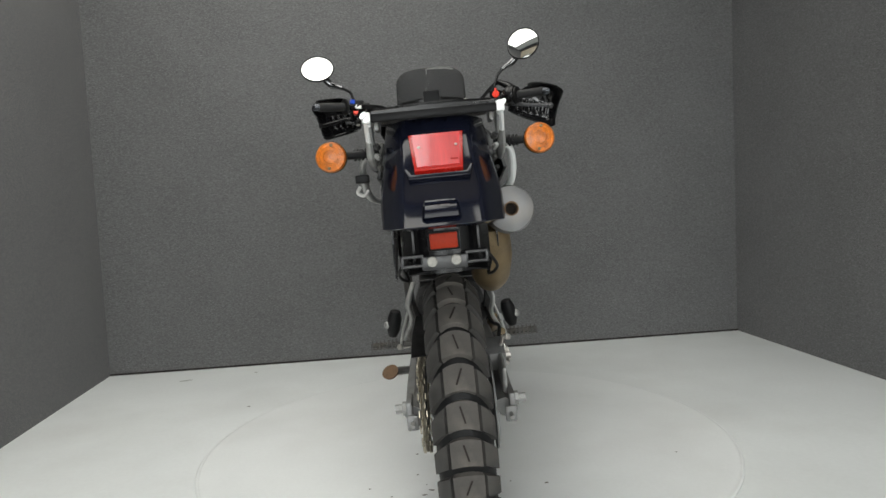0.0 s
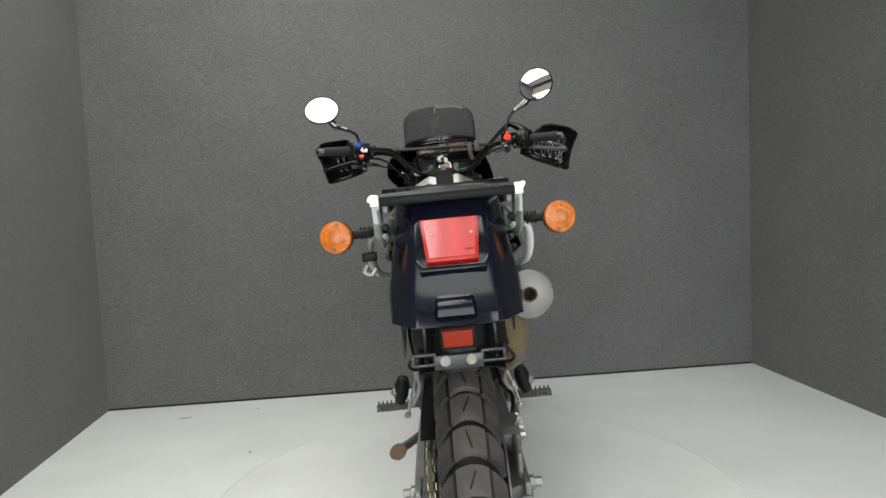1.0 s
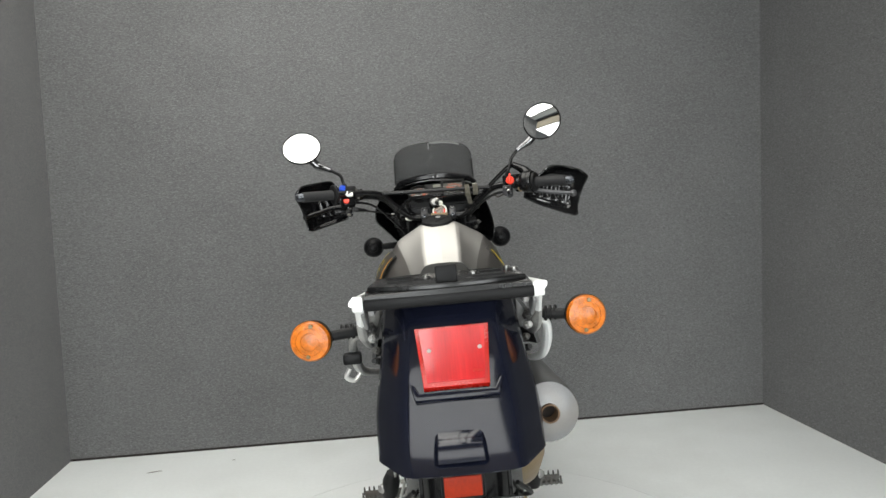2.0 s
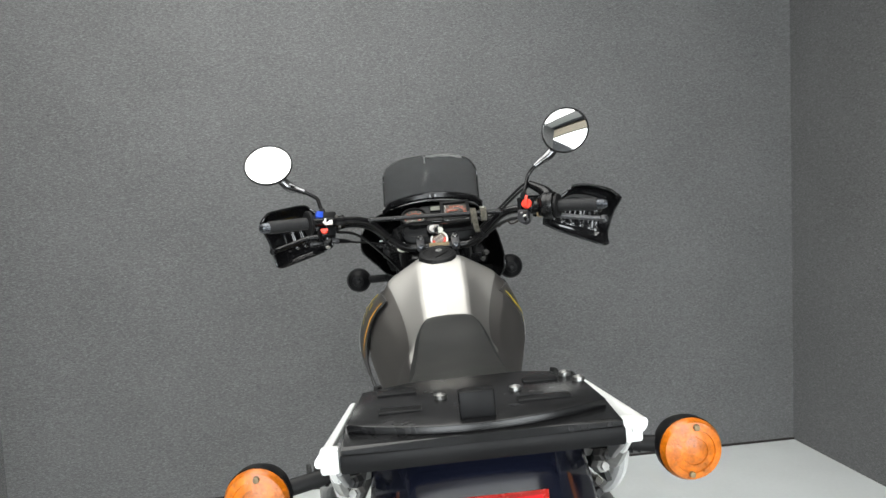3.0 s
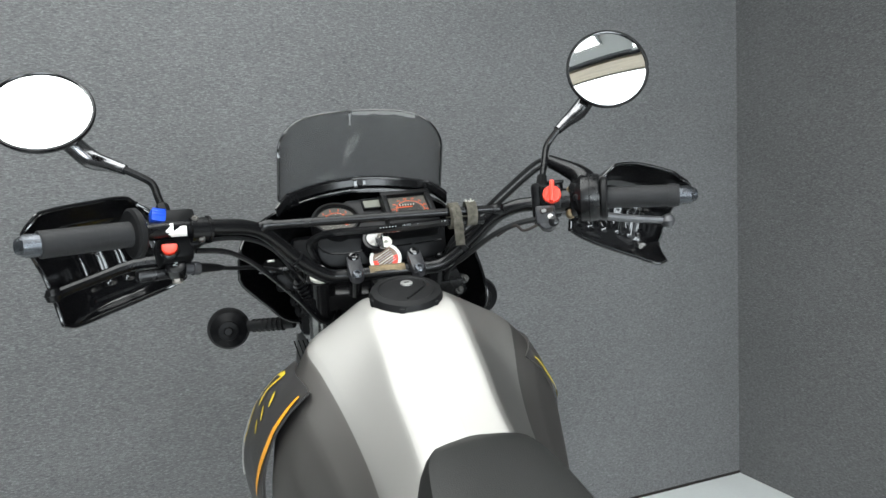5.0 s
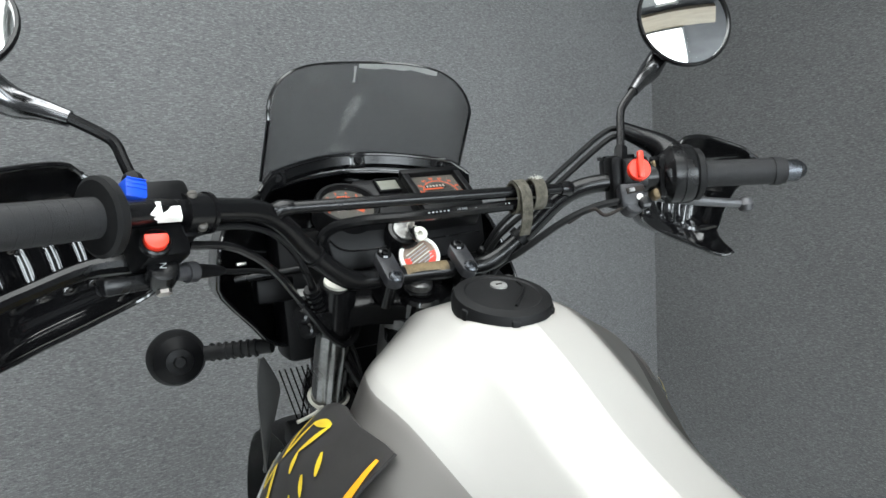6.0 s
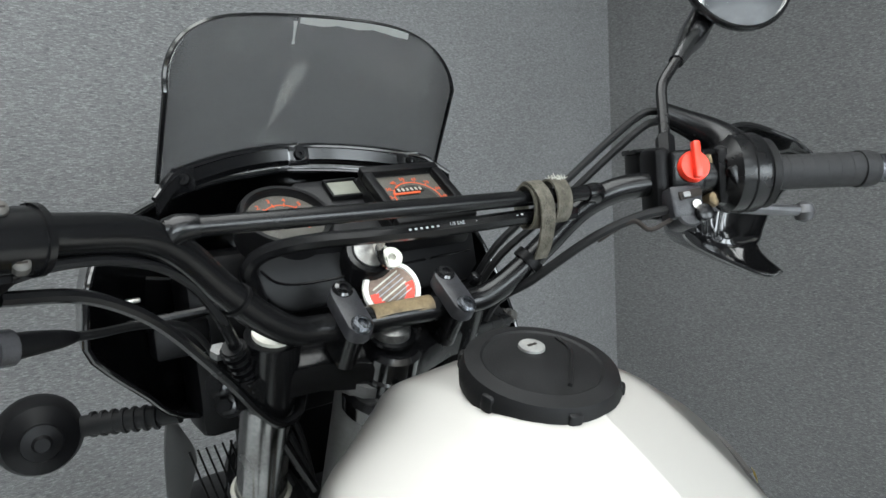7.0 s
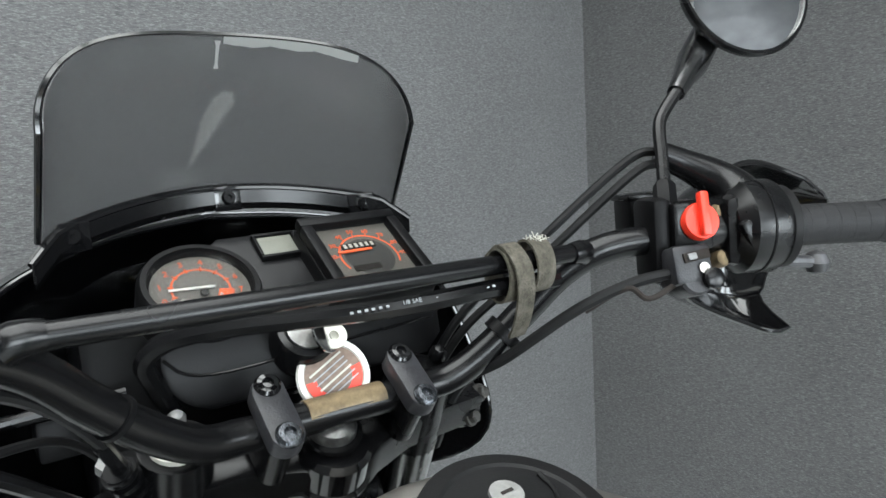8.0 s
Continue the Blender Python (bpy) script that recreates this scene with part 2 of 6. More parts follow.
# Shoulder lugs: less worn rubber, with their shading also put into the colour.
TREAD_SIDE = material("unworn_shaded_tread", (0.034, 0.032, 0.030), 0.7, vary=0.4, scale=25, dust=0.35, dust_color=(0.12, 0.11, 0.095), bump=0.25, fine=500)
VINYL = material("seat_vinyl", (0.012, 0.0124, 0.0116), 0.42, spec=0.36, vary=0.15, scale=12, bump=0.25, fine=900)
PAINT = material("tank_paint", (0.52, 0.505, 0.48), 0.42, metal=0.55, vary=0.02, scale=6, fine=900, coat=0.04)


def add_flakes(mt, color, rough, share):
    """Lay a broad metal-flake sheen over a paint."""
    nt = mt.node_tree
    base = nt.nodes["Principled BSDF"]
    out = next(n for n in nt.nodes if n.type == "OUTPUT_MATERIAL")
    flake = nt.nodes.new("ShaderNodeBsdfAnisotropic")
    flake.distribution = "BECKMANN"
    flake.inputs["Color"].default_value = (*color, 1)
    flake.inputs["Roughness"].default_value = rough
    mix = nt.nodes.new("ShaderNodeMixShader")
    mix.inputs[0].default_value = share
    nt.links.new(base.outputs[0], mix.inputs[1])
    nt.links.new(flake.outputs[0], mix.inputs[2])
    nt.links.new(mix.outputs[0], out.inputs["Surface"])


add_flakes(PAINT, (0.51, 0.497, 0.472), 0.70, 0.88)
# Darker, warm grey version of the tank finish for faces below the crease.
FLANK = material("dark_tank_paint", (0.15, 0.141, 0.134), 0.42, metal=0.55, vary=0.04, scale=6, fine=900, coat=0.06)
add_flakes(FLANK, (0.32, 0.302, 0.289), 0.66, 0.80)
WING = material("scuffed_grey_plastic", (0.060, 0.060, 0.060), 0.55, vary=0.2, scale=30, dust=0.25, dust_color=(0.12, 0.12, 0.115))
LEVER = material("lever_alloy", (0.115, 0.115, 0.12), 0.38, metal=0.7, vary=0.2, scale=60, dust=0.2, dust_color=(0.08, 0.08, 0.08))
ALLOY = material("cast_alloy", (0.62, 0.62, 0.60), 0.35, metal=0.85, vary=0.15, scale=25, dust=0.2)
ALLOY2 = material("weathered_alloy", (0.36, 0.36, 0.35), 0.45, metal=0.7, vary=0.3, scale=40, dust=0.4, dust_color=(0.20, 0.18, 0.15))
RAIL = material("grab_rail_silver", (0.72, 0.73, 0.72), 0.38, metal=0.3, vary=0.08, scale=20, dust=0.12)
STEEL = material("bare_steel", (0.50, 0.48, 0.45), 0.32, metal=1.0, vary=0.25, scale=40, dust=0.3, dust_color=(0.22, 0.15, 0.09))
CHROME = material("chrome", (0.75, 0.75, 0.75), 0.08, metal=1.0, vary=0.06, scale=30)
MUFFLER = material("muffler_grey", (0.17, 0.17, 0.172), 0.42, metal=0.6, vary=0.15, scale=18, dust=0.3, dust_color=(0.30, 0.25, 0.18))
BURNT = material("heat_tanned_steel", (0.165, 0.122, 0.070), 0.38, metal=0.7, vary=0.5, scale=14, dust=0.35, dust_color=(0.30, 0.22, 0.12))
SOOT = material("soot", (0.012, 0.008, 0.006), 0.9)
RUST = material("rusty_steel", (0.125, 0.075, 0.042), 0.75, metal=0.3, vary=0.4, scale=50, dust=0.3, dust_color=(0.25, 0.17, 0.10), bump=0.3)
BRASSY = material("rubbed_steel", (0.20, 0.15, 0.085), 0.5, metal=0.5, vary=0.5, scale=90, dust=0.6, dust_color=(0.03, 0.028, 0.025))
CHAIN = material("chain_steel", (0.45, 0.41, 0.33), 0.33, metal=0.9, vary=0.35, scale=90, dust=0.25, dust_color=(0.08, 0.06, 0.04))
GREY = material("grey_cast_metal", (0.20, 0.20, 0.20), 0.5, metal=0.5, vary=0.25, scale=30, dust=0.3, dust_color=(0.22, 0.20, 0.17))
BOLT = material("pale_bolt_plastic", (0.24, 0.235, 0.21), 0.5, vary=0.2, scale=80, dust=0.2)
EAR = material("smoky_grey_plastic", (0.016, 0.016, 0.017), 0.30, vary=0.4, scale=60, dust=0.30, dust_color=(0.07, 0.07, 0.068))
PEG = material("footpeg_steel", (0.07, 0.068, 0.064), 0.5, metal=0.5, vary=0.3, scale=60, dust=0.4, dust_color=(0.10, 0.08, 0.06))
DARKMETAL = material("dark_engine_metal", (0.022, 0.022, 0.023), 0.45, metal=0.3, vary=0.3, scale=30, dust=0.3, dust_color=(0.14, 0.12, 0.10))
RED_LENS = material("red_lens", (0.46, 0.008, 0.010), 0.13, vary=0.25, scale=60, coat=0.4, stretch=(1, 0.06, 0.06))
RED_RIM = material("red_lens_rim", (0.36, 0.010, 0.006), 0.25, vary=0.1, coat=0.1)
REFLECTOR = material("red_reflector", (0.23, 0.017, 0.003), 0.5, spec=0.15, vary=0.12, scale=200)
AMBER = material("amber_lens", (0.44, 0.112, 0.002), 0.30, vary=0.55, scale=90, fine=300, bump=0.45)
RED = material("red_plastic", (0.80, 0.045, 0.02), 0.35, vary=0.05)
BLUE = material("blue_plastic", (0.012, 0.07, 0.55), 0.35, vary=0.06)
WHITE = material("white_plastic", (0.75, 0.74, 0.70), 0.4, vary=0.08, scale=60, dust=0.15)
BONE = material("aged_white_plastic", (0.52, 0.51, 0.45), 0.5, vary=0.15, scale=60, dust=0.2)
TAG_PRINT = material("tag_print", (0.17, 0.115, 0.085), 0.4, vary=0.35, scale=250)
PRINT = material("faded_print", (0.34, 0.35, 0.36), 0.6, vary=0.3, scale=300)
TUBE_STEEL = material("fork_tube_steel", (0.20, 0.20, 0.20), 0.16, metal=1.0, vary=0.35, scale=50, dust=0.2, dust_color=(0.10, 0.09, 0.08))
NECK = material("dark_chrome", (0.16, 0.16, 0.165), 0.18, metal=1.0, vary=0.3, scale=90)
NUT_STEEL = material("dull_nut_steel", (0.20, 0.20, 0.195), 0.3, metal=0.9, vary=0.4, scale=120, dust=0.35, dust_color=(0.10, 0.09, 0.08))
STRAP = material("woven_strap", (0.078, 0.072, 0.058), 0.9, vary=0.4, scale=150, bump=0.8, fine=600, dust=0.16, dust_color=(0.35, 0.33, 0.29), spec=0.1)
FACE = material("dial_face", (0.105, 0.099, 0.086), 0.5, vary=0.15, scale=30, dust=0.2, dust_color=(0.12, 0.11, 0.095))
ORANGE = material("dial_orange", (0.85, 0.13, 0.03), 0.5, vary=0.05)
PALE = material("dial_white", (0.75, 0.73, 0.68), 0.5, vary=0.05)
LCD = material("clock_window", (0.15, 0.152, 0.128), 0.4, spec=0.2, vary=0.1, scale=60)
INNER = material("dark_dial", (0.050, 0.050, 0.047), 0.45, spec=0.2, vary=0.1, scale=60)
PANEL = material("dark_grey_panel_plastic", (0.0065, 0.0065, 0.0072), 0.44, vary=0.15, scale=40, spec=0.22, bump=0.1, fine=1400)
YELLOW = material("yellow_decal", (0.75, 0.55, 0.03), 0.35, vary=0.12, scale=60)
GOLD = material("orange_decal", (0.85, 0.38, 0.015), 0.35, vary=0.1, scale=60)
DARKDECAL = material("charcoal_decal", (0.035, 0.033, 0.032), 0.35, vary=0.2, scale=30)
SMOKE = see_through("smoked_screen", (0.56, 0.56, 0.565), 0.50, 0.16)
SMOKE.node_tree.nodes["Principled BSDF"].inputs["Base Color"].default_value = (0.13, 0.13, 0.13, 1)
LENS = see_through("clear_lens", (0.9, 0.9, 0.9), 0.06, 0.03)
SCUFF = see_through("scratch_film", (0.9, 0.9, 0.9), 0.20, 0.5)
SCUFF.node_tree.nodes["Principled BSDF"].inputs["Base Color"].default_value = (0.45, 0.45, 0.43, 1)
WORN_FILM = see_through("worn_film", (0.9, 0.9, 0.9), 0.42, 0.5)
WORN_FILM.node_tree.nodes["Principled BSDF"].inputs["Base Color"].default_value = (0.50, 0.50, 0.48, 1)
MIRROR = material("mirror_glass", (0.86, 0.87, 0.87), 0.02, metal=1.0, vary=0.02)
PANEL_GLOW = glow("light_panel", (1.0, 0.97, 0.915), 5.2)
SOFT_GLOW = glow("dim_light_panel", (1.0, 0.99, 0.97), 2.8)
BOX_GLOW = glow("fill_light_cloth", (0.96, 0.99, 1.0), 10.0)


# ---- the room ----
WEST, EAST, NORTH, CEILING = -1.385, 2.068, 3.66, 2.95
HALL_W, HALL_E, HALL_S, HALL_N = -3.6, 4.4, -4.6, 4.2


def slab(name, lo, hi, mat, kind="structure", label="", category="", bevel=0.0):
    c = [(a + b) / 2 for a, b in zip(lo, hi)]
    ob = part(name, block(c, [b - a for a, b in zip(lo, hi)], bevel), mat, None, label)
    return tagged(ob, label, category, kind=kind)


# Unseen floor behind, set dark so that black plastics reflect little light.
slab("hall_floor", (HALL_W, HALL_S, -0.12), (HALL_E, -0.4, 0), HALL_FLOOR, label="plain dark grey hall floor, unseen and added for dark reflections", category="floor")
slab("floor", (HALL_W, -0.4, -0.12), (HALL_E, HALL_N, 0), FLOOR, label="white painted smooth studio floor with faint scuffs", category="floor")
slab("wall_north", (WEST - 0.1, NORTH, 0), (EAST + 0.1, NORTH + 0.1, CEILING), CARPET, label="studio wall covered in grey flecked carpet", category="wall")
slab("wall_west", (WEST - 0.1, 0.35, 0), (WEST, NORTH, CEILING), CARPET, label="studio side wall covered in grey flecked carpet", category="wall")
slab("wall_east", (EAST, 0.35, 0), (EAST + 0.1, NORTH, CEILING), CARPET, label="studio side wall covered in grey flecked carpet", category="wall")
slab("ceiling", (HALL_W, 0.5, CEILING), (HALL_E, HALL_N, CEILING + 0.1), CEIL, label="plain grey ceiling over the studio", category="ceiling")
slab("trim_north", (WEST, NORTH - 0.004, 0.0), (EAST, NORTH, 0.009), SOOT, label="dark gap along the foot of the wall", category="trim")
slab("hall_ceiling", (HALL_W, HALL_S, CEILING), (HALL_E, 0.5, CEILING + 0.1), HALL_DARK, label="black painted ceiling over the hall", category="ceiling")
slab("ceiling_beam", (HALL_W, -0.08, CEILING - 0.05), (1.30, 0.34, CEILING - 0.002), HALL_TOP, label="broad beige boarded ceiling beam", category="beam")
slab("wall_hall_south", (HALL_W, HALL_S - 0.1, 0), (HALL_E, HALL_S, CEILING), HALL, label="plain pale painted hall wall", category="wall")
slab("wall_hall_west", (HALL_W - 0.1, HALL_S, 0), (HALL_W, HALL_N, CEILING), HALL, label="plain pale painted hall wall", category="wall")
slab("wall_hall_east", (HALL_E, HALL_S, 0), (HALL_E + 0.1, HALL_N, CEILING), HALL, label="plain pale painted hall wall", category="wall")
slab("wall_hall_north", (HALL_W, HALL_N, 0), (HALL_E, HALL_N + 0.1, CEILING), HALL, label="plain pale painted hall wall", category="wall")


def light_fixture(cx, cy, sx, sy, glass):
    """A flat ceiling light: a metal tray frame and a glowing diffuser."""
    top = new("ceiling_light")
    top.location = (cx, cy, CEILING)
    bm = bmesh.new()
    for x, y, w, d in ((0, sy / 2, sx + 0.04, 0.03), (0, -sy / 2, sx + 0.04, 0.03), (sx / 2, 0, 0.03, sy - 0.03), (-sx / 2, 0, 0.03, sy - 0.03)):
        block((x, y, -0.035), (w, d, 0.07), 0.004, bm=bm)
    part("frame", bm, CEIL, top)
    part("diffuser", block((0, 0, -0.03), (sx - 0.03, sy - 0.03, 0.02), 0), glass, top, "glowing white diffuser")
    return tagged(top, "large flat unseen ceiling light with a glowing white diffuser", "ceiling light", "ceiling lights over the studio")


for cx, cy, sx, sy in LIGHTS:
    light_fixture(cx, cy, sx, sy, PANEL_GLOW)
for cx, cy, sx, sy in REAR_LIGHTS:
    light_fixture(cx, cy, sx, sy, SOFT_GLOW)

# lit white lightboxes added unseen in the hall, and a timber plank leaning over
for bx in (-1.50, 1.75):
    box_thing = new("lightbox")
    box_thing.location = (bx, -3.2, 0)
    tagged(box_thing, "tall freestanding white lightbox, unseen fill light added on the hall floor", "lightbox", "lightboxes in the hall")
    bm = bmesh.new()
    for x, z, w, h in ((0, 2.35, 2.3, 0.06), (0, 0.03, 2.3, 0.06), (-1.12, 1.19, 0.06, 2.26), (1.12, 1.19, 0.06, 2.26)):
        block((x, 0, z), (w, 0.12, h), 0.006, bm=bm)
    part("frame", bm, ALLOY, box_thing)
    part("diffuser", block((0, 0, 1.19), (2.17, 0.05, 2.25), 0), BOX_GLOW, box_thing, "glowing white cloth diffuser")

plank = tagged(part("plank", block((1.45, -2.4, 0.62), (1.6, 0.05, 0.16), 0.004), PLANK), "long sawn timber plank set on two posts", "plank")
for x in (0.75, 2.15):
    part("post", block((x, -2.45, 0.35), (0.06, 0.045, 0.70), 0.004), PLANK, plank)

# the turntable
TT = Vector((0.283, 2.302, 0))
TT_R, TT_H = 0.879, 0.010
turntable = new("turntable")
turntable.location = TT
tagged(turntable, "low round white turntable disc on the studio floor", "turntable")
part("disc", lathe([(0.0, 0.002), (TT_R - 0.010, 0.002), (TT_R - 0.010, TT_H - 0.001), (TT_R - 0.012, TT_H), (TT_R - 0.020, TT_H), (TT_R - 0.030, TT_H), (0.0, TT_H)], None, 96), DISC, turntable)
part("rim_band", lathe([(TT_R - 0.0095, 0), (TT_R - 0.002, 0), (TT_R, 0.003), (TT_R, TT_H - 0.004), (TT_R - 0.004, TT_H - 0.0005), (TT_R - 0.0095, TT_H - 0.0005), (TT_R - 0.0095, 0)], None, 96), DISC, turntable)

# scuffs and dirt crumbs on the floor and the disc
rnd = random.Random(5)
bm = bmesh.new()


def crumb(bm, x, y, z, lx, ly, turn):
    m = Matrix.Translation((x, y, z)) @ Matrix.Rotation(turn, 4, "Z")
    n = 7
    ring = [(lx * math.cos(a) * rnd.uniform(0.6, 1.1), ly * math.sin(a) * rnd.uniform(0.6, 1.1)) for a in (2 * math.pi * k / n for k in range(n))]
    vs = [bm.verts.new(m @ Vector((px, py, 0))) for px, py in ring]
    tip = bm.verts.new(m @ Vector((0, 0, 0.0015)))
    for a, b in zip(vs, vs[1:] + vs[:1]):
        bm.faces.new((a, b, tip))


for _ in range(70):
    a, d = rnd.uniform(0, 6.28), abs(rnd.gauss(0, 0.22))
    x, y = 0.17 + d * math.cos(a) * 0.9, 1.72 + d * math.sin(a)
    if (Vector((x, y, 0)) - TT).length < TT_R - 0.02:
        s = rnd.uniform(0.0015, 0.006)
        crumb(bm, x, y, TT_H + 0.0005, s * rnd.uniform(1, 2.5), s, rnd.uniform(-0.5, 0.5))
for x, y, lx, ly in ((-0.944, 3.435, 0.045, 0.006), (-0.62, 3.50, 0.012, 0.004), (-0.55, 2.9, 0.01, 0.006), (0.9, 2.0, 0.005, 0.003)):
    crumb(bm, x, y, 0.0006 if (Vector((x, y, 0)) - TT).length > TT_R else TT_H + 0.0005, lx, ly, 0.25)
tagged(part("dirt_crumbs", bm, SMUDGE), "scattered dark dirt crumbs and scuffs on the white floor", "dirt", kind="stuff")

# ---- the motorcycle ----
BIKE = pose(0.203, 1.62, 0, 0, 0, -5.9) @ pose(0, 0, 0, 0, -2.8, 0)
bike = new("motorcycle")
bike.matrix_world = BIKE
tagged(bike, "dual-sport motorcycle with pale silver tank and black plastics on the turntable", "motorcycle")
X, Y, Z = Vector((1, 0, 0)), Vector((0, 1, 0)), Vector((0, 0, 1))
REAR_R, FRONT_R = 0.315, 0.33
REAR_AXLE, FRONT_AXLE = Vector((0, 0, 0.335)), Vector((0, 1.40, 0.35))


def put(name, bm, mat, label="", parent=None, sharp=35):
    return part(name, bm, mat, parent or bike, label, sharp)


# rear wheel: casing, tread blocks, rim, hub, spokes
TREAD_H, RC = 0.011, 0.066


def tyre(axle, r, half, height, name, label):
    prof = []
    for k in range(15):
        a = -1.75 + 3.5 * k / 14
        prof.append((r - height * (1 - math.cos(a)), half * math.sin(a)))
    inner = [(prof[-1][0] - 0.012, half * 0.6), (prof[0][0] - 0.012, -half * 0.6)]
    rings = [(rr, h) for rr, h in prof] + inner
    bm = bmesh.new()
    m = axes(axle, X, Y)
    n = 72
    cols = [[m @ Vector((rr * math.cos(t), rr * math.sin(t), h)) for rr, h in rings] for t in (2 * math.pi * j / n for j in range(n))]
    skin(bm, cols + [cols[0]], caps=False)
    bmesh.ops.remove_doubles(bm, verts=bm.verts, dist=1e-5)
    return put(name, bm, RUBBER, label)


rear_tyre = tyre(REAR_AXLE, REAR_R - TREAD_H, 0.059, 0.062, "rear_tyre", "chunky dual-sport rear tyre, dusty black rubber")


def tread_piece(a0, a1, length, sweep, rise, sipe=0.0):
    """One lug on the casing between two side angles, with a chevron edge."""
    def at(a, v, h):
        r = REAR_R - TREAD_H - 0.062 * (1 - math.cos(a)) + h * math.cos(a)
        x = (0.059 + h) * math.sin(a)
        t = (v - sweep * a * a * (1.25 - 0.22 * abs(a))) / REAR_R
        return Vector((x, -r * math.cos(t), r * math.sin(t)))
    bm = bmesh.new()
    n = 6
    us = [a0 + (a1 - a0) * k / n for k in range(n + 1)]
    low = [at(u, -length / 2, -0.003) for u in us] + [at(u, length / 2, -0.003) for u in us[::-1]]
    b = 0.06
    us2 = [a0 + (a1 - a0) * (b + (1 - 2 * b) * k / n) for k in range(n + 1)]
    high = [at(u, -length / 2 + 0.003, rise) for u in us2] + [at(u, length / 2 - 0.003, rise) for u in us2[::-1]]
    lo = [bm.verts.new(p) for p in low]
    hi = [bm.verts.new(p) for p in high]
    k = len(lo)
    for i in range(k):
        bm.faces.new((lo[i], lo[(i + 1) % k], hi[(i + 1) % k], hi[i]))
    for i in range(n):
        bm.faces.new((hi[i], hi[i + 1], hi[k - 2 - i], hi[k - 1 - i]))
    return bm


ROWS_OF_TREAD = 27
pitch = 2 * math.pi / ROWS_OF_TREAD
lug_mid = mesh_of("tread_block", tread_piece(-0.52, 0.52, 0.060, 0.030, TREAD_H), TREAD, 25)
lug_left = mesh_of("shoulder_block", tread_piece(-1.25, -0.53, 0.057, 0.030, TREAD_H - 0.0015), TREAD_SIDE, 25)
lug_right = mesh_of("shoulder_block", tread_piece(0.53, 1.25, 0.057, 0.030, TREAD_H - 0.0015), TREAD_SIDE, 25)
sipe_mesh = mesh_of("sipe", block((0, -REAR_R - 0.0002, 0), (0.0035, 0.0012, 0.034), 0), SOOT)
for i in range(ROWS_OF_TREAD):
    m = Matrix.Translation(REAR_AXLE) @ Matrix.Rotation(i * pitch, 4, "X")
    again("tread_block", lug_mid, rear_tyre, m)
    again("shoulder_block", lug_left, rear_tyre, m)
    again("shoulder_block", lug_right, rear_tyre, m)
    again("sipe", sipe_mesh, rear_tyre, m @ Matrix.Translation((0, -REAR_R, 0)) @ Matrix.Rotation(radians(22 if i % 2 else -14), 4, "Y") @ Matrix.Translation((0, REAR_R, 0)))


def rim(axle, r, half, name, mat, spokes):
    ob = put(name, lathe([(r - 0.012, -half), (r, -half), (r - 0.008, -half * 0.4), (r - 0.008, half * 0.4), (r, half), (r - 0.012, half),
                          (r - 0.02, 0), (r - 0.012, -half)], axes(axle, X, Y), 48), mat)
    put("hub", lathe([(0.0, -0.07), (0.022, -0.07), (0.05, -0.045), (0.03, -0.03), (0.03, 0.03), (0.05, 0.045), (0.022, 0.07), (0, 0.07)],
                     axes(axle, X, Y), 24), GREY, parent=ob)
    for k in range(spokes):
        t, side = 2 * math.pi * k / spokes, 1 if k % 2 else -1
        d = Vector((0, math.cos(t), math.sin(t)))
        e = Vector((0, math.cos(t + 0.5 * (1 if k % 4 < 2 else -1)), math.sin(t + 0.5 * (1 if k % 4 < 2 else -1))))
        put("spoke", tube([axle + X * 0.045 * side + e * 0.045, axle + d * (r - 0.015)], 0.002, 5, 1), STEEL, parent=ob)
    return ob


rim(REAR_AXLE, 0.232, 0.042, "rear_rim", DARKMETAL, 32)
rim(FRONT_AXLE, 0.268, 0.028, "front_rim", DARKMETAL, 32)
front_tyre = tyre(FRONT_AXLE, FRONT_R - 0.006, 0.043, 0.05, "front_tyre", "narrow front tyre of dusty black rubber")
lug = mesh_of("tread_block", block((0, -FRONT_R + 0.004, 0), (0.03, 0.012, 0.028), 0.002), TREAD)
for i in range(40):
    m = Matrix.Translation(FRONT_AXLE) @ Matrix.Rotation(2 * math.pi * i / 40, 4, "X")
    for s in (-1, 1):
        again("tread_block", lug, front_tyre, m @ Matrix.Rotation(s * 0.012, 4, "X") @ Matrix.Translation((s * 0.02, abs(s) * 0.004, 0)))
put("front_brake_disc", lathe([(0.07, -0.002), (0.135, -0.002), (0.135, 0.002), (0.07, 0.002), (0.07, -0.002)], axes(FRONT_AXLE - X * 0.06, X, Y), 40), STEEL)

# swingarm, axle blocks, chain and sprocket
for s in (-1, 1):
    arm = put("swingarm_beam", tube([(s * 0.105, -0.055, 0.333), (s * 0.105, 0.2, 0.365), (s * 0.09, 0.50, 0.43)], 0.022, 8, 3, flat=1.3), GREY,
              "dull grey alloy swingarm beam")
    put("axle_block", block((s * 0.118, -0.035, 0.342), (0.014, 0.085, 0.06), 0.004), GREY, parent=arm)
    put("axle_nut", lathe([(0.0, -0.02), (0.017, -0.02), (0.017, 0.012), (0.011, 0.014), (0.011, 0.03), (0, 0.03)], axes((s * 0.126, 0.0, 0.337), X * s, Y), 6), ALLOY2, parent=arm)
    put("chain_adjuster", tube([(s * 0.112, -0.03, 0.337), (s * 0.112, -0.105, 0.325)], 0.005, 8, 1), ALLOY2, parent=arm)
    put("adjuster_plate", block((s * 0.112, -0.082, 0.327), (0.026, 0.007, 0.036), 0.004), GREY, parent=arm)
SPR = 0.098
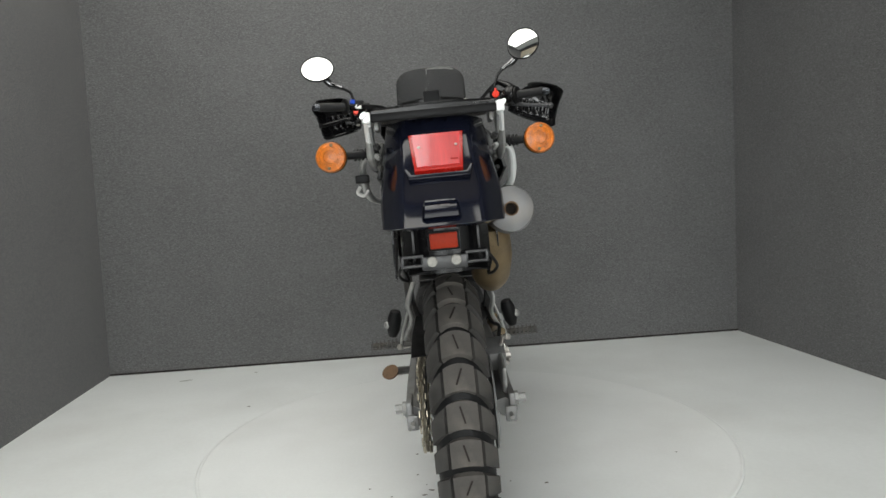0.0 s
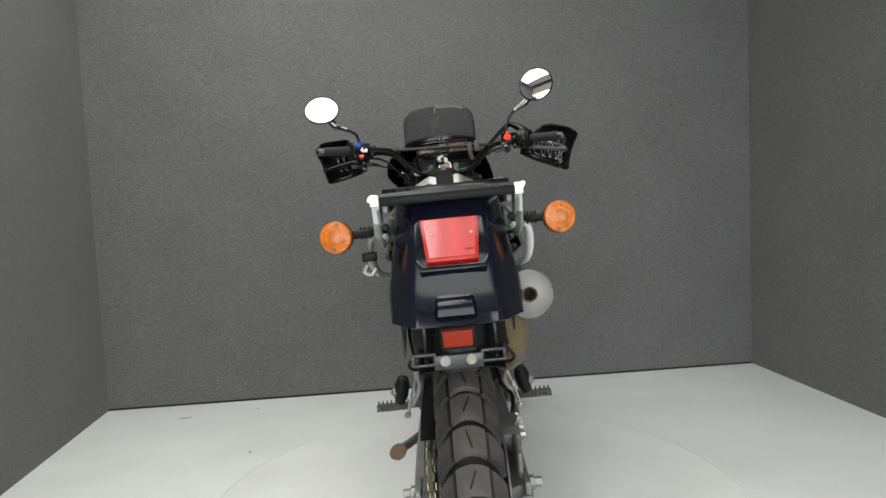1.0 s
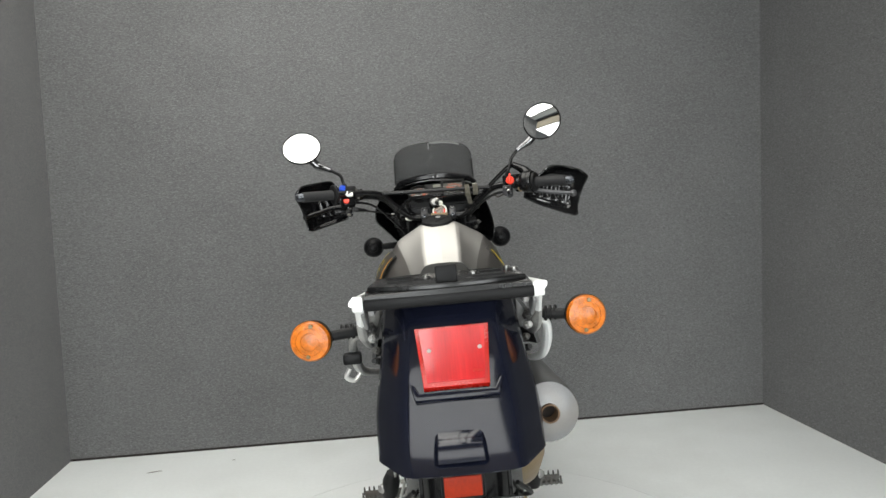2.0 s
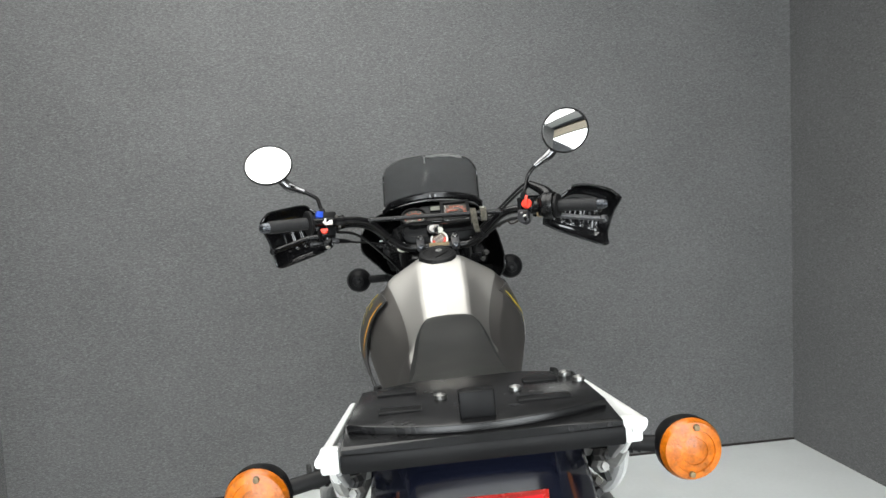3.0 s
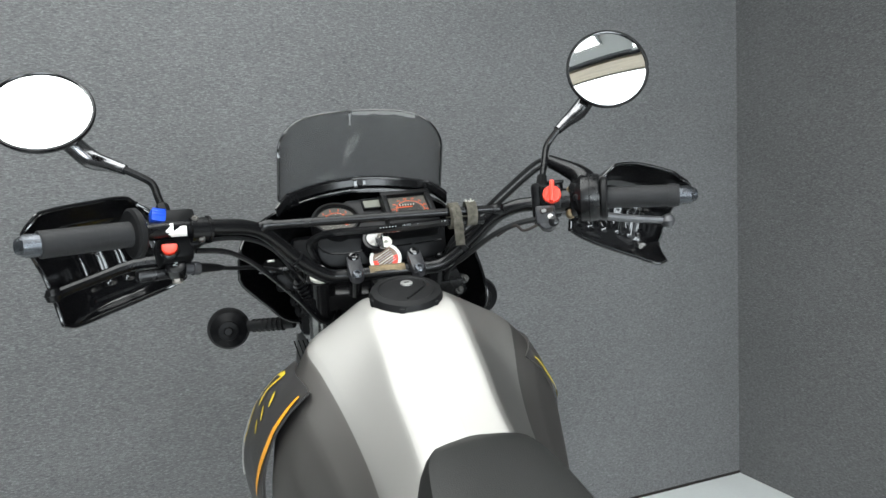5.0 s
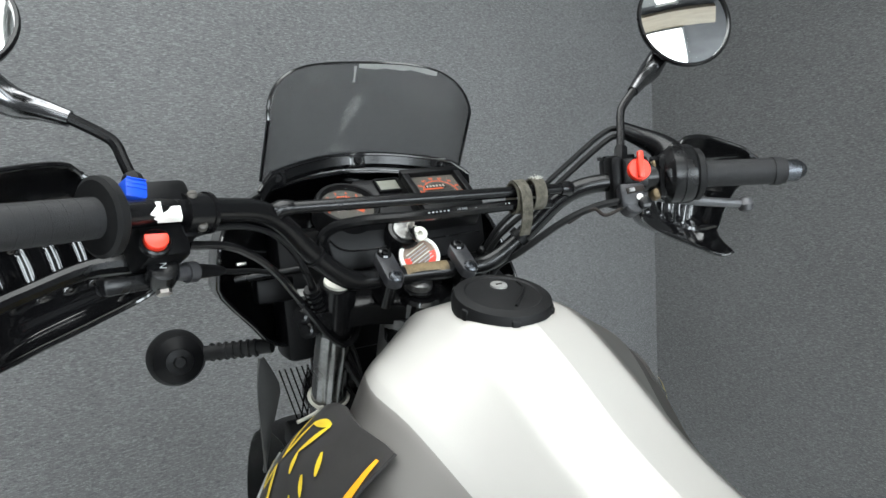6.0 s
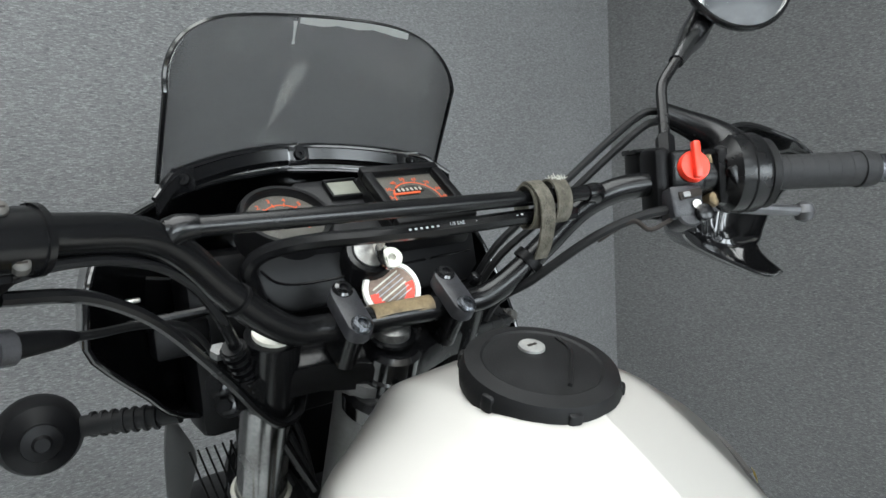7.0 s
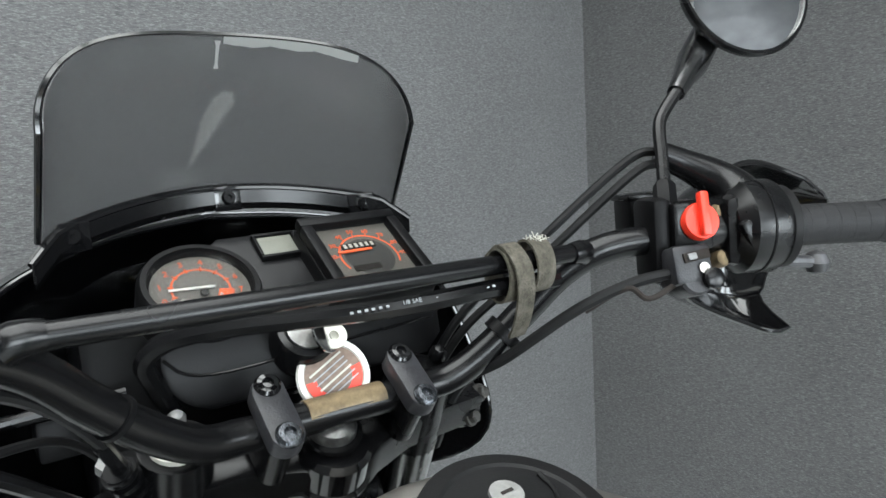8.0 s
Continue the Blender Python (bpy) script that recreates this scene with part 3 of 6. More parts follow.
sprocket = put("sprocket", lathe([(0.04, -0.003), (SPR - 0.006, -0.003), (SPR - 0.006, 0.003), (0.04, 0.003), (0.04, -0.003)], axes((-0.086, 0, 0.335), X, Y), 42), STEEL)
chain_path = []
for k in range(60):
    t = radians(75) + radians(210) * k / 59
    chain_path.append(Vector((-0.086, SPR * math.cos(t), 0.335 + SPR * math.sin(t))))
front_spr = Vector((-0.086, 0.53, 0.40))
top_run = [chain_path[0] + (front_spr + Vector((0, 0, 0.035)) - chain_path[0]) * k / 40 for k in range(1, 41)][::-1]
low_run = [chain_path[-1] + (front_spr - Vector((0, 0, 0.035)) - chain_path[-1]) * k / 40 for k in range(1, 41)]
run = top_run + chain_path + low_run
chain_ob = put("chain", tube(run, 0.0050, 6, 1), CHAIN, "worn steel drive chain")
link = bmesh.new()
for s in (-1, 1):
    block((s * 0.0085, 0, 0), (0.0036, 0.0140, 0.0155), 0.001, bm=link, segments=1)
link_mesh = mesh_of("chain_link", link, CHAIN)
walked, last = 0.0, run[0]
count = 0
for a, b in zip(run, run[1:]):
    walked += (b - a).length
    if walked >= 0.0159 and count < 120:
        walked, count = 0.0, count + 1
        m = axes(b, b - a, X)
        again("chain_link", link_mesh, chain_ob, m @ Matrix.Scale(1.0 if count % 2 else 0.62, 4, X))
put("chain_guard", shell([[Vector((x, y, z + 0.065 + 0.10 * (y < 0.05) * 0)) for y, z in ((-0.02, 0.40), (0.10, 0.425), (0.25, 0.425), (0.42, 0.42))] for x in (-0.105, -0.098, -0.070)], 0.003), MATTE,
    "black plastic chain guard")

# rear brake on the other side
put("rear_brake_disc", lathe([(0.05, -0.002), (0.11, -0.002), (0.11, 0.002), (0.05, 0.002), (0.05, -0.002)], axes((0.078, 0, 0.335), X, Y), 40), GREY)
cal = put("brake_caliper", block((0.094, 0.075, 0.432), (0.055, 0.085, 0.05), 0.008, pose(0, 0, 0, 20, 0, 0)), GREY, "grey cast rear brake caliper")
for y in (0.05, 0.10):
    put("pin", lathe([(0, 0), (0.008, 0), (0.008, 0.012), (0, 0.012)], axes((0.122, y, 0.43), X, Y), 6), STEEL, parent=cal)
put("caliper_bracket", block((0.108, 0.02, 0.40), (0.012, 0.11, 0.075), 0.006, pose(0, 0, 0, 15, 0, 0)), ALLOY2, parent=cal)
put("bleed_nipple", tube([(0.112, 0.05, 0.455), (0.118, 0.045, 0.478)], 0.004, 8, 1), STEEL, parent=cal)
for k in range(3):
    put("rod_joint", lathe([(0, -0.008), (0.010, -0.008), (0.011, 0.0), (0.010, 0.008), (0, 0.008)], axes((0.128 + 0.006 * k, 0.24 + 0.03 * k, 0.41 + 0.035 * k), (0.3, -1, 0.3)), 8), (STEEL, BRASSY, ALLOY2)[k])
put("brake_hose", tube([(0.11, 0.11, 0.45), (0.125, 0.22, 0.47), (0.115, 0.36, 0.46), (0.10, 0.45, 0.50)], 0.005, 8, 5), RUBBER)
put("shock_absorber", lathe([(0, 0), (0.03, 0), (0.03, 0.26), (0, 0.26)], axes((0, 0.33, 0.45), (0, -0.25, 1)), 16), DARKMETAL)

# folded side stand with its rusty foot, pegs and foot controls
stand = put("side_stand", tube([(-0.13, 0.40, 0.33), (-0.145, 0.22, 0.375), (-0.165, 0.075, 0.41)], 0.011, 8, 4), GREY, "folded grey steel side stand")
put("stand_foot", lathe([(0, -0.004), (0.019, -0.004), (0.021, 0.002), (0, 0.006)], axes((-0.164, 0.056, 0.414), (-0.25, -0.62, 0.75)), 20), RUST, "round rusty stand foot", stand)
for s, yy, zz in ((-1, 0.49, 0.388), (1, 0.45, 0.402)):
    peg = put("footpeg", tube([(s * 0.13, yy + 0.01, zz), (s * 0.250, yy, zz + 0.004)], 0.010, 8, 1), PEG, "toothed dull steel footpeg")
    for k in range(8):
        for d in (-0.018, 0.018):
            put("tooth", block((s * (0.165 + 0.0125 * k), yy + d, zz + 0.006), (0.007, 0.006, 0.022), 0.001, taper=0.5, segments=1), PEG, parent=peg)
    put("peg_plate", block((s * 0.205, yy, zz - 0.002), (0.09, 0.036, 0.006), 0.002), PEG, parent=peg)
    loop = put("pillion_peg", lathe([(0, 0), (0.012, 0), (0.019, 0.02), (0.02, 0.055), (0.014, 0.075), (0, 0.08)], axes((s * 0.170, 0.30, 0.457), (s * -0.22, -0.25, 1)), 12), RUBBER,
               "folded pillion footpeg with black rubber")
    put("end_cap", lathe([(0, 0), (0.011, 0), (0.008, 0.006), (0, 0.007)], axes((s * 0.182, 0.288, 0.490), (s, -0.8, 0.3)), 12), ALLOY2, parent=loop)
    br = put("peg_bracket", tube([(s * 0.098, 0.30, 0.60), (s * 0.118, 0.27, 0.545), (s * 0.112, 0.28, 0.50), (s * 0.140, 0.31, 0.44)], [0.006, 0.006, 0.005, 0.005], 8, 4, flat=1.4), ALLOY2, "curved silver pillion peg bracket")
    put("bracket_strut", tube([(s * 0.098, 0.30, 0.59), (s * 0.142, 0.30, 0.46), (s * 0.150, 0.31, 0.42)], 0.0035, 8, 3), ALLOY, parent=br)
    put("bracket_bolt", lathe([(0, 0), (0.009, 0), (0.009, 0.008), (0, 0.009)], axes((s * 0.150, 0.29, 0.425), (s * 0.4, -0.9, 0.1)), 6), STEEL, parent=br)
    put("frame_rail", tube([(s * 0.075, 0.50, 0.43), (s * 0.115, 0.42, 0.52), (s * 0.11, 0.30, 0.72), (s * 0.10, 0.14, 0.90)], 0.013, 8, 5), DARKMETAL)
put("brake_rod", tube([(0.135, 0.36, 0.43), (0.138, 0.26, 0.40), (0.132, 0.15, 0.385)], 0.007, 8, 3), STEEL)
put("rod_sleeve", tube([(0.138, 0.25, 0.398), (0.135, 0.19, 0.39)], 0.011, 10, 1), WHITE, "white plastic rod sleeve")
put("gear_lever", tube([(-0.12, 0.60, 0.37), (-0.135, 0.66, 0.35), (-0.17, 0.66, 0.345)], 0.006, 8, 3), STEEL)
put("brake_pedal", tube([(0.12, 0.46, 0.38), (0.14, 0.56, 0.35), (0.145, 0.64, 0.345), (0.18, 0.65, 0.35)], 0.007, 8, 3), STEEL)

# engine, frame, exhaust
engine = put("engine", block((0, 0.66, 0.43), (0.22, 0.36, 0.24), 0.04), DARKMETAL, "dark air-cooled single-cylinder engine")
for k in range(9):
    put("cooling_fin", block((0, 0.76 + 0.008 * k, 0.56 + 0.022 * k), (0.19, 0.20, 0.007), 0.002, pose(0, 0, 0, 12, 0, 0)), DARKMETAL, parent=engine)
put("cylinder", block((0, 0.79, 0.66), (0.13, 0.14, 0.24), 0.01, pose(0, 0, 0, 12, 0, 0)), DARKMETAL, parent=engine)
for s in (-1, 1):
    put("engine_cover", lathe([(0, 0), (0.085, 0), (0.08, 0.03), (0.05, 0.04), (0, 0.04)], axes((s * 0.105, 0.60, 0.42), X * s, Y), 28), DARKMETAL, parent=engine)
put("down_tube", tube([(0, 0.98, 0.93), (0, 1.0, 0.70), (0, 0.95, 0.42), (0, 0.80, 0.30), (0, 0.45, 0.31)], 0.019, 10, 5), DARKMETAL)
put("air_box", block((0, 0.20, 0.76), (0.15, 0.36, 0.22), 0.02), MATTE, "black plastic air box")
put("backbone_tube", tube([(0, 0.97, 0.96), (0, 0.75, 0.92), (0, 0.50, 0.82), (0, 0.40, 0.60), (0, 0.44, 0.42)], 0.022, 10, 5), DARKMETAL)
put("head_tube", tube([(0, 0.955, 1.045), (0, 1.035, 0.895)], 0.028, 16, 1), GREY, "dull silver steering head tube")
for s in (-1, 1):
    put("subframe_tube", tube([(s * 0.06, 0.48, 0.86), (s * 0.09, 0.25, 0.88), (s * 0.10, -0.02, 0.91), (s * 0.095, -0.18, 0.94)], 0.011, 8, 5), DARKMETAL)
    put("exhaust_header", tube([(s * 0.05, 0.90, 0.62), (s * 0.07, 1.03, 0.50), (s * 0.08, 0.95, 0.34), (0.10, 0.70, 0.34), (0.13, 0.45, 0.45)], 0.018, 10, 5), BURNT)

muf = put("silencer", lathe([(0.013, -0.30), (0.046, -0.30), (0.052, -0.1), (0.050, 0.13), (0.047, 0.142), (0.032, 0.148), (0.013, 0.150), (0.0135, 0.150), (0.0135, 0.02), (0.0, 0.02)],
                            axes((0.138, -0.045, 0.782), (0.02, -1, 0.06)), 32), MUFFLER, "dull grey steel silencer with a round end cap")
put("tail_pipe", lathe([(0.0125, 0.10), (0.0125, 0.155), (0.0150, 0.156), (0.0150, 0.10)], axes((0.138, -0.045, 0.782), (0.02, -1, 0.06)), 20), RUST, "rust-brown outlet pipe", muf)
put("pipe_mouth", lathe([(0, 0), (0.0122, 0), (0.0122, 0.003), (0, 0.003)], axes((0.1405, -0.17, 0.7895), (0.02, -1, 0.06)), 16), SOOT, "sooty black outlet", muf)
put("mid_muffler", tube([(0.102, -0.125, 0.762), (0.103, -0.100, 0.735), (0.102, -0.055, 0.690), (0.100, -0.01, 0.645), (0.099, 0.012, 0.622), (0.098, 0.02, 0.614)], [0.026, 0.040, 0.047, 0.045, 0.032, 0.010], 24, 5), BURNT,
    "heat-tanned tan steel expansion box")

# ---- tail, lamp, rack ----
def tail_half(z):
    """Outer half width of the tail at height z."""
    return curve_at(z, [(0.77, 0.115), (0.83, 0.117), (0.90, 0.107), (0.985, 0.099)])


def tail_back(z):
    """How far back the tail's rear face stands at height z."""
    return curve_at(z, [(0.77, -0.363), (0.79, -0.344), (0.82, -0.323), (0.86, -0.301), (0.90, -0.279), (0.96, -0.236), (0.985, -0.214)])


rows = []
for k in range(19):
    z = 0.775 + (0.985 - 0.775) * k / 18
    w, yb = tail_half(z), tail_back(z)
    face = w * 0.66
    half = [(0.0, yb - 0.003), (face * 0.3, yb - 0.0026), (face * 0.6, yb - 0.0014), (face * 0.86, yb + 0.0004), (face * 0.94, yb + 0.0018), (face, yb + 0.0050), (face + 0.005, yb + 0.011), (face + 0.010, yb + 0.020), (w - 0.006, yb + 0.060),
            (w, yb + 0.075), (w + 0.002, yb + 0.16), (w - 0.004, 0.02), (w - 0.016, 0.16)]
    rows.append([Vector((-x, y, z - 0.42 * max(0, y + 0.06))) for x, y in half[:0:-1]] + [Vector((x, y, z - 0.42 * max(0, y + 0.06))) for x, y in half])
tail = put("tail_panel", shell(rows, 0.003), TAIL, "glossy dark black plastic tail panel", sharp=28)
# turned-in lower edge
edge = [p.copy() for p in rows[0]]
put("tail_lip", shell([edge, [p + Vector((-0.012 * (1 if p.x > 0 else -1 if p.x < 0 else 0), 0.012, -0.004)) for p in edge]], 0.002), TAIL, parent=tail)
FACE_N = Vector((0, -0.80, 0.60)).normalized()
FM = axes((0, tail_back(0.913) - 0.001, 0.913), FACE_N)
bez = [(-0.0455, -0.050), (0.0455, -0.050), (0.0535, 0.041), (-0.0535, 0.041)]
shelf = [(-0.058, -0.066), (0.058, -0.066), (0.0640, -0.040), (0.0600, -0.040), (0.052, -0.055), (-0.052, -0.055), (-0.0600, -0.040), (-0.0640, -0.040)]
put("lamp_shelf", plate(shelf, 0.010, FM @ Matrix.Translation((0, 0, -0.002)), 0.002), TAIL, parent=tail)
lamp = put("tail_lamp", plate(bez, 0.016, FM @ Matrix.Translation((0, 0, -0.004)), 0.002), RED_RIM, "red tail lamp with a trapezoid lens")
bm = bmesh.new()
PRISMS = 22
low, high = -0.043, 0.0355
for k in range(PRISMS):
    v0, v1 = low + (high - low) * k / PRISMS, low + (high - low) * (k + 1) / PRISMS
    w0, w1 = 0.0398 + 0.0072 * (v0 - low) / (high - low), 0.0398 + 0.0072 * (v1 - low) / (high - low)
    q = [bm.verts.new(FM @ Vector(p)) for p in ((-w0, v0, 0.0142), (w0, v0, 0.0142), (w1, v1, 0.0167), (-w1, v1, 0.0167), (w1, v1, 0.0142), (-w1, v1, 0.0142))]
    bm.faces.new((q[0], q[1], q[2], q[3]))
    bm.faces.new((q[3], q[2], q[4], q[5]))
bmesh.ops.remove_doubles(bm, verts=bm.verts, dist=1e-6)
put("lens", bm, RED_LENS, "glossy ribbed red lens", lamp, sharp=20)
put("lens_back", plate([(-0.0390, -0.043), (0.0390, -0.043), (0.0465, 0.0355), (-0.0465, 0.0355)], 0.003, FM @ Matrix.Translation((0, 0, 0.0110))), RED_LENS, parent=lamp)
for x, z in ((-0.034, 0.002), (0.037, 0.002)):
    put("screw", lathe([(0, 0), (0.0032, 0), (0.0028, 0.0012), (0, 0.0014)], FM @ Matrix.Translation((x, z, 0.0172)), 10), STEEL, parent=lamp)
put("lettering_bars", plate([(0.024, -0.034), (0.038, -0.0345), (0.038, -0.031), (0.024, -0.0305)], 0.0004, FM @ Matrix.Translation((0, 0, 0.0173))), RED_RIM, parent=lamp)
SN = axes((-0.003, tail_back(0.806), 0.806), (0, -0.86, 0.51))
scoop = []
for k in range(13):
    v = -0.026 + 0.052 * k / 12
    lift = curve_at(v, [(-0.026, 0.0145), (-0.012, 0.0150), (0.000, 0.0120), (0.010, 0.0050), (0.020, 0.0015), (0.026, 0.0005)])
    hw = 0.0335 - 0.0040 * k / 12
    scoop.append([SN @ Vector((x, v, z)) for x, z in ((-hw - 0.004, -0.004), (-hw, lift * 0.7), (-hw + 0.003, lift), (0.0, lift + 0.0006), (hw - 0.003, lift), (hw, lift * 0.7), (hw + 0.004, -0.004))])
put("tail_scoop", shell(scoop, 0.002), TAIL, parent=tail, sharp=40)
for s in (-1, 1):
    put("tail_bolt", lathe([(0, 0), (0.004, 0), (0.003, 0.002), (0, 0.002)], axes((s * 0.035, tail_back(0.975) - 0.0005, 0.975), FACE_N), 8), STEEL, parent=tail)

# lower mudguard with reflector and plate bracket
guard = put("mudguard", shell([[Vector((x, -0.318 + 0.10 * (abs(x) / 0.09) ** 3 + 0.02 * (0.79 - z), z)) for x in np.linspace(-0.088, 0.088, 11)]
                               for z in np.linspace(0.80, 0.685, 6)], 0.003), SATIN, "black plastic mudguard")
for s in (-1, 1):
    put("mudguard_rib", block((s * 0.062, -0.302, 0.745), (0.006, 0.012, 0.085), 0.002), SATIN, parent=guard)
refl = put("reflector", block((-0.004, -0.327, 0.747), (0.052, 0.008, 0.029), 0.002), REFLECTOR, "red rectangular reflector", guard)
put("reflector_frame", block((-0.004, -0.323, 0.747), (0.060, 0.006, 0.037), 0.002), MATTE, parent=guard)
brk = put("plate_bracket", block((-0.006, -0.322, 0.706), (0.086, 0.007, 0.026), 0.003), EAR, "grey plastic plate bracket with slotted ears", guard)
for s, x in ((-1, -0.066), (1, 0.055)):
    bm = bmesh.new()
    for dz in (-0.009, 0.009):
        block((x, -0.321, 0.712 + dz), (0.044, 0.006, 0.006), 0.0025, bm=bm)
    for dx in (-0.019, 0.019):
        block((x + dx, -0.321, 0.712), (0.006, 0.006, 0.018), 0.0025, bm=bm)
    put("bracket_ear", bm, EAR, parent=brk)
for x in (-0.029, 0.016):
    put("plate_bolt", lathe([(0, 0), (0.0095, 0), (0.010, 0.002), (0.0085, 0.005), (0.004, 0.0055), (0, 0.004)], axes((x, -0.325, 0.709), (0, -1, 0.05)), 18), BOLT, "pale plastic plate bolt", brk)
put("inner_fender", shell([[Vector((x, y, z - 1.2 * x * x)) for x in np.linspace(-0.075, 0.075, 7)]
                           for y, z in ((-0.31, 0.69), (-0.22, 0.72), (-0.08, 0.735), (0.08, 0.72), (0.22, 0.66))], 0.003), MATTE)
for s in (-1, 1):
    put("wiring", tube([(s * 0.075, -0.27, 0.72), (s * 0.10, -0.22, 0.68), (s * 0.085, -0.16, 0.66), (s * 0.10, -0.1, 0.70), (s * 0.105, 0.0, 0.76)], 0.0035, 6, 5), RUBBER)
    side = []
    for k in range(9):
        y = -0.16 + 0.44 * k / 8
        w = 0.112 + 0.012 * math.sin(math.pi * k / 8)
        zb = 0.74 - 0.10 * math.sin(math.pi * min(1, k / 6))
        side.append([Vector((s * (w - 0.018 * (j / 5) ** 2), y, zb + (0.862 - zb) * j / 5)) for j in range(6)])
    put("side_panel", shell(side if s > 0 else side[::-1], 0.003), TAIL, "glossy black side panel")

# rear turn signals
for s, c in ((1, Vector((0.217, -0.155, 0.932))), (-1, Vector((-0.219, -0.166, 0.932)))):
    m = axes(c, (0.04 * s, -1, 0.02))
    body = put("turn_signal", lathe([(0, -0.036), (0.012, -0.036), (0.026, -0.028), (0.032, -0.012), (0.0325, 0.0), (0.030, 0.002), (0, 0.002)], m, 28), MATTE, "round rear turn signal with an amber lens")
    put("lens", lathe([(0.0315, -0.002), (0.0318, 0.004), (0.029, 0.0095), (0.022, 0.0112), (0.0215, 0.0098), (0.014, 0.0118), (0.0135, 0.0105), (0.006, 0.0122), (0, 0.0122)], m, 32), AMBER, "amber plastic lens", body)
    for dx, dz in ((0.004, 0.024), (-0.004, -0.023)):
        put("screw", lathe([(0, 0.009), (0.0035, 0.009), (0.003, 0.0135), (0, 0.014)], m @ Matrix.Translation((dx, dz, 0)), 10), BRASSY, parent=body)
    stalk_pts = [(s * 0.125, -0.118, 0.936), (s * 0.195, c.y + 0.015, 0.933)]
    put("stalk", tube(stalk_pts, 0.0085, 12, 1), RUBBER, parent=body)
    for k in range(4):
        put("stalk_ring", tube([(s * (0.148 + 0.008 * k), -0.128, 0.935), (s * (0.151 + 0.008 * k), -0.129, 0.935)], 0.0125, 14, 1), RUBBER, parent=body)

# cast grab rails and the rack plate over the tail
for s in (-1, 1):
    top = [Vector((s * 0.128, -0.085, 0.990)), Vector((s * 0.136, -0.258, 0.999))]
    g = put("grab_rail", tube(top, [0.0055, 0.0085], 12, 4, flat=0.6), RAIL, "silver painted cast grab rail")
    put("rail_end", block((s * 0.131, -0.247, 0.994), (0.017, 0.014, 0.022), 0.003), RAIL, parent=g)
    put("rail_post", tube([(s * 0.130, -0.240, 0.99), (s * 0.1335, -0.215, 0.974), (s * 0.136, -0.19, 0.955)], [0.0062, 0.0056, 0.0050], 8, 5, flat=1.4), RAIL, parent=g)
    put("rail_bracket", tube([(s * 0.136, -0.19, 0.955), (s * 0.138, -0.145, 0.925), (s * 0.136, -0.10, 0.905)], [0.0058, 0.0075, 0.0065], 8, 5, flat=1.4), ALLOY2, "grey cast bracket", g)
    for k, (dx, dy, dz) in enumerate(((0.122, -0.180, 0.945), (0.124, -0.160, 0.925), (0.121, -0.140, 0.902), (0.126, -0.120, 0.880))):
        put("bracket_bolt", lathe([(0, -0.010), (0.0065, -0.010), (0.0065, 0.002), (0.0045, 0.004), (0.0045, 0.008), (0, 0.0085)], axes((s * dx, dy, dz), (s * 0.3, -0.9, 0.3)), 6), (DARKMETAL, ALLOY2, PEG, DARKMETAL)[k], "dark bracket bolt", g)
    put("rail_web", block((s * 0.127, -0.205, 0.972), (0.006, 0.05, 0.03), 0.002, pose(0, 0, 0, -35, 0, 0)), GREY, parent=g)
    put("rail_loop", tube([(s * 0.142, -0.135, 0.93), (s * 0.160, -0.11, 0.918), (s * 0.166, -0.07, 0.88), (s * 0.160, -0.03, 0.845), (s * 0.135, 0.01, 0.83)], [0.005, 0.007, 0.0088, 0.0085, 0.006], 10, 5), RAIL if s > 0 else ALLOY2, parent=g)
    put("rail_mount", block((s * 0.122, -0.07, 0.935), (0.02, 0.06, 0.05), 0.006), GREY, parent=g)
lockbox = put("helmet_lock", block((-0.166, -0.100, 0.884), (0.030, 0.022, 0.018), 0.003), MATTE, "small black helmet lock")
put("lock_hook", tube([(-0.172, -0.104, 0.868), (-0.178, -0.108, 0.855), (-0.165, -0.105, 0.848), (-0.155, -0.10, 0.858)], 0.004, 8, 4), ALLOY, parent=lockbox)

RZ = 1.002
rack_out = [(-0.120, -0.255), (-0.04, -0.257), (0.05, -0.257), (0.122, -0.255), (0.124, -0.20), (0.112, -0.098), (0.06, -0.086), (-0.06, -0.086), (-0.112, -0.100), (-0.124, -0.20)]
rack = put("rack_plate", plate(rack_out, 0.010, Matrix.Translation((0, 0, RZ - 0.005)), 0.003), RACK, "flat black luggage rack plate with worn edges")
put("plate_skirt", block((0.001, -0.2545, RZ - 0.010), (0.246, 0.007, 0.017), 0.003), MATTE, parent=rack)
bow = [(x, -0.250 + 0.030 * (x / 0.118) ** 2) for x in np.linspace(-0.118, 0.118, 15)] + [(0.112, -0.12), (0.06, -0.098), (-0.06, -0.098), (-0.112, -0.12)]
put("upper_board", plate(bow, 0.007, Matrix.Translation((0, 0, RZ + 0.0055)), 0.002), RACK, "bowed black upper board with a rubbed rim", rack)
for x, y in ((-0.031, -0.168), (0.043, -0.166), (0.100, -0.132), (0.109, -0.155)):
    put("rack_bolt", lathe([(0, 0), (0.0065, 0), (0.006, 0.0035), (0.002, 0.005), (0, 0.004)], Matrix.Translation((x, y, RZ + 0.0125)), 12), NUT_STEEL, "dull rack bolt", rack)
put("rack_block", block((0.0, -0.230, RZ + 0.019), (0.032, 0.012, 0.034), 0.002), MATTE, "square black mounting block", rack)
for x, y, sx, sy in ((-0.075, -0.135, 0.04, 0.016), (0.072, -0.14, 0.035, 0.016), (-0.07, -0.195, 0.04, 0.014), (0.065, -0.20, 0.05, 0.014)):
    put("raised_pad", block((x, y, RZ + 0.0130), (sx, sy, 0.0025), 0.001), MATTE, parent=rack)
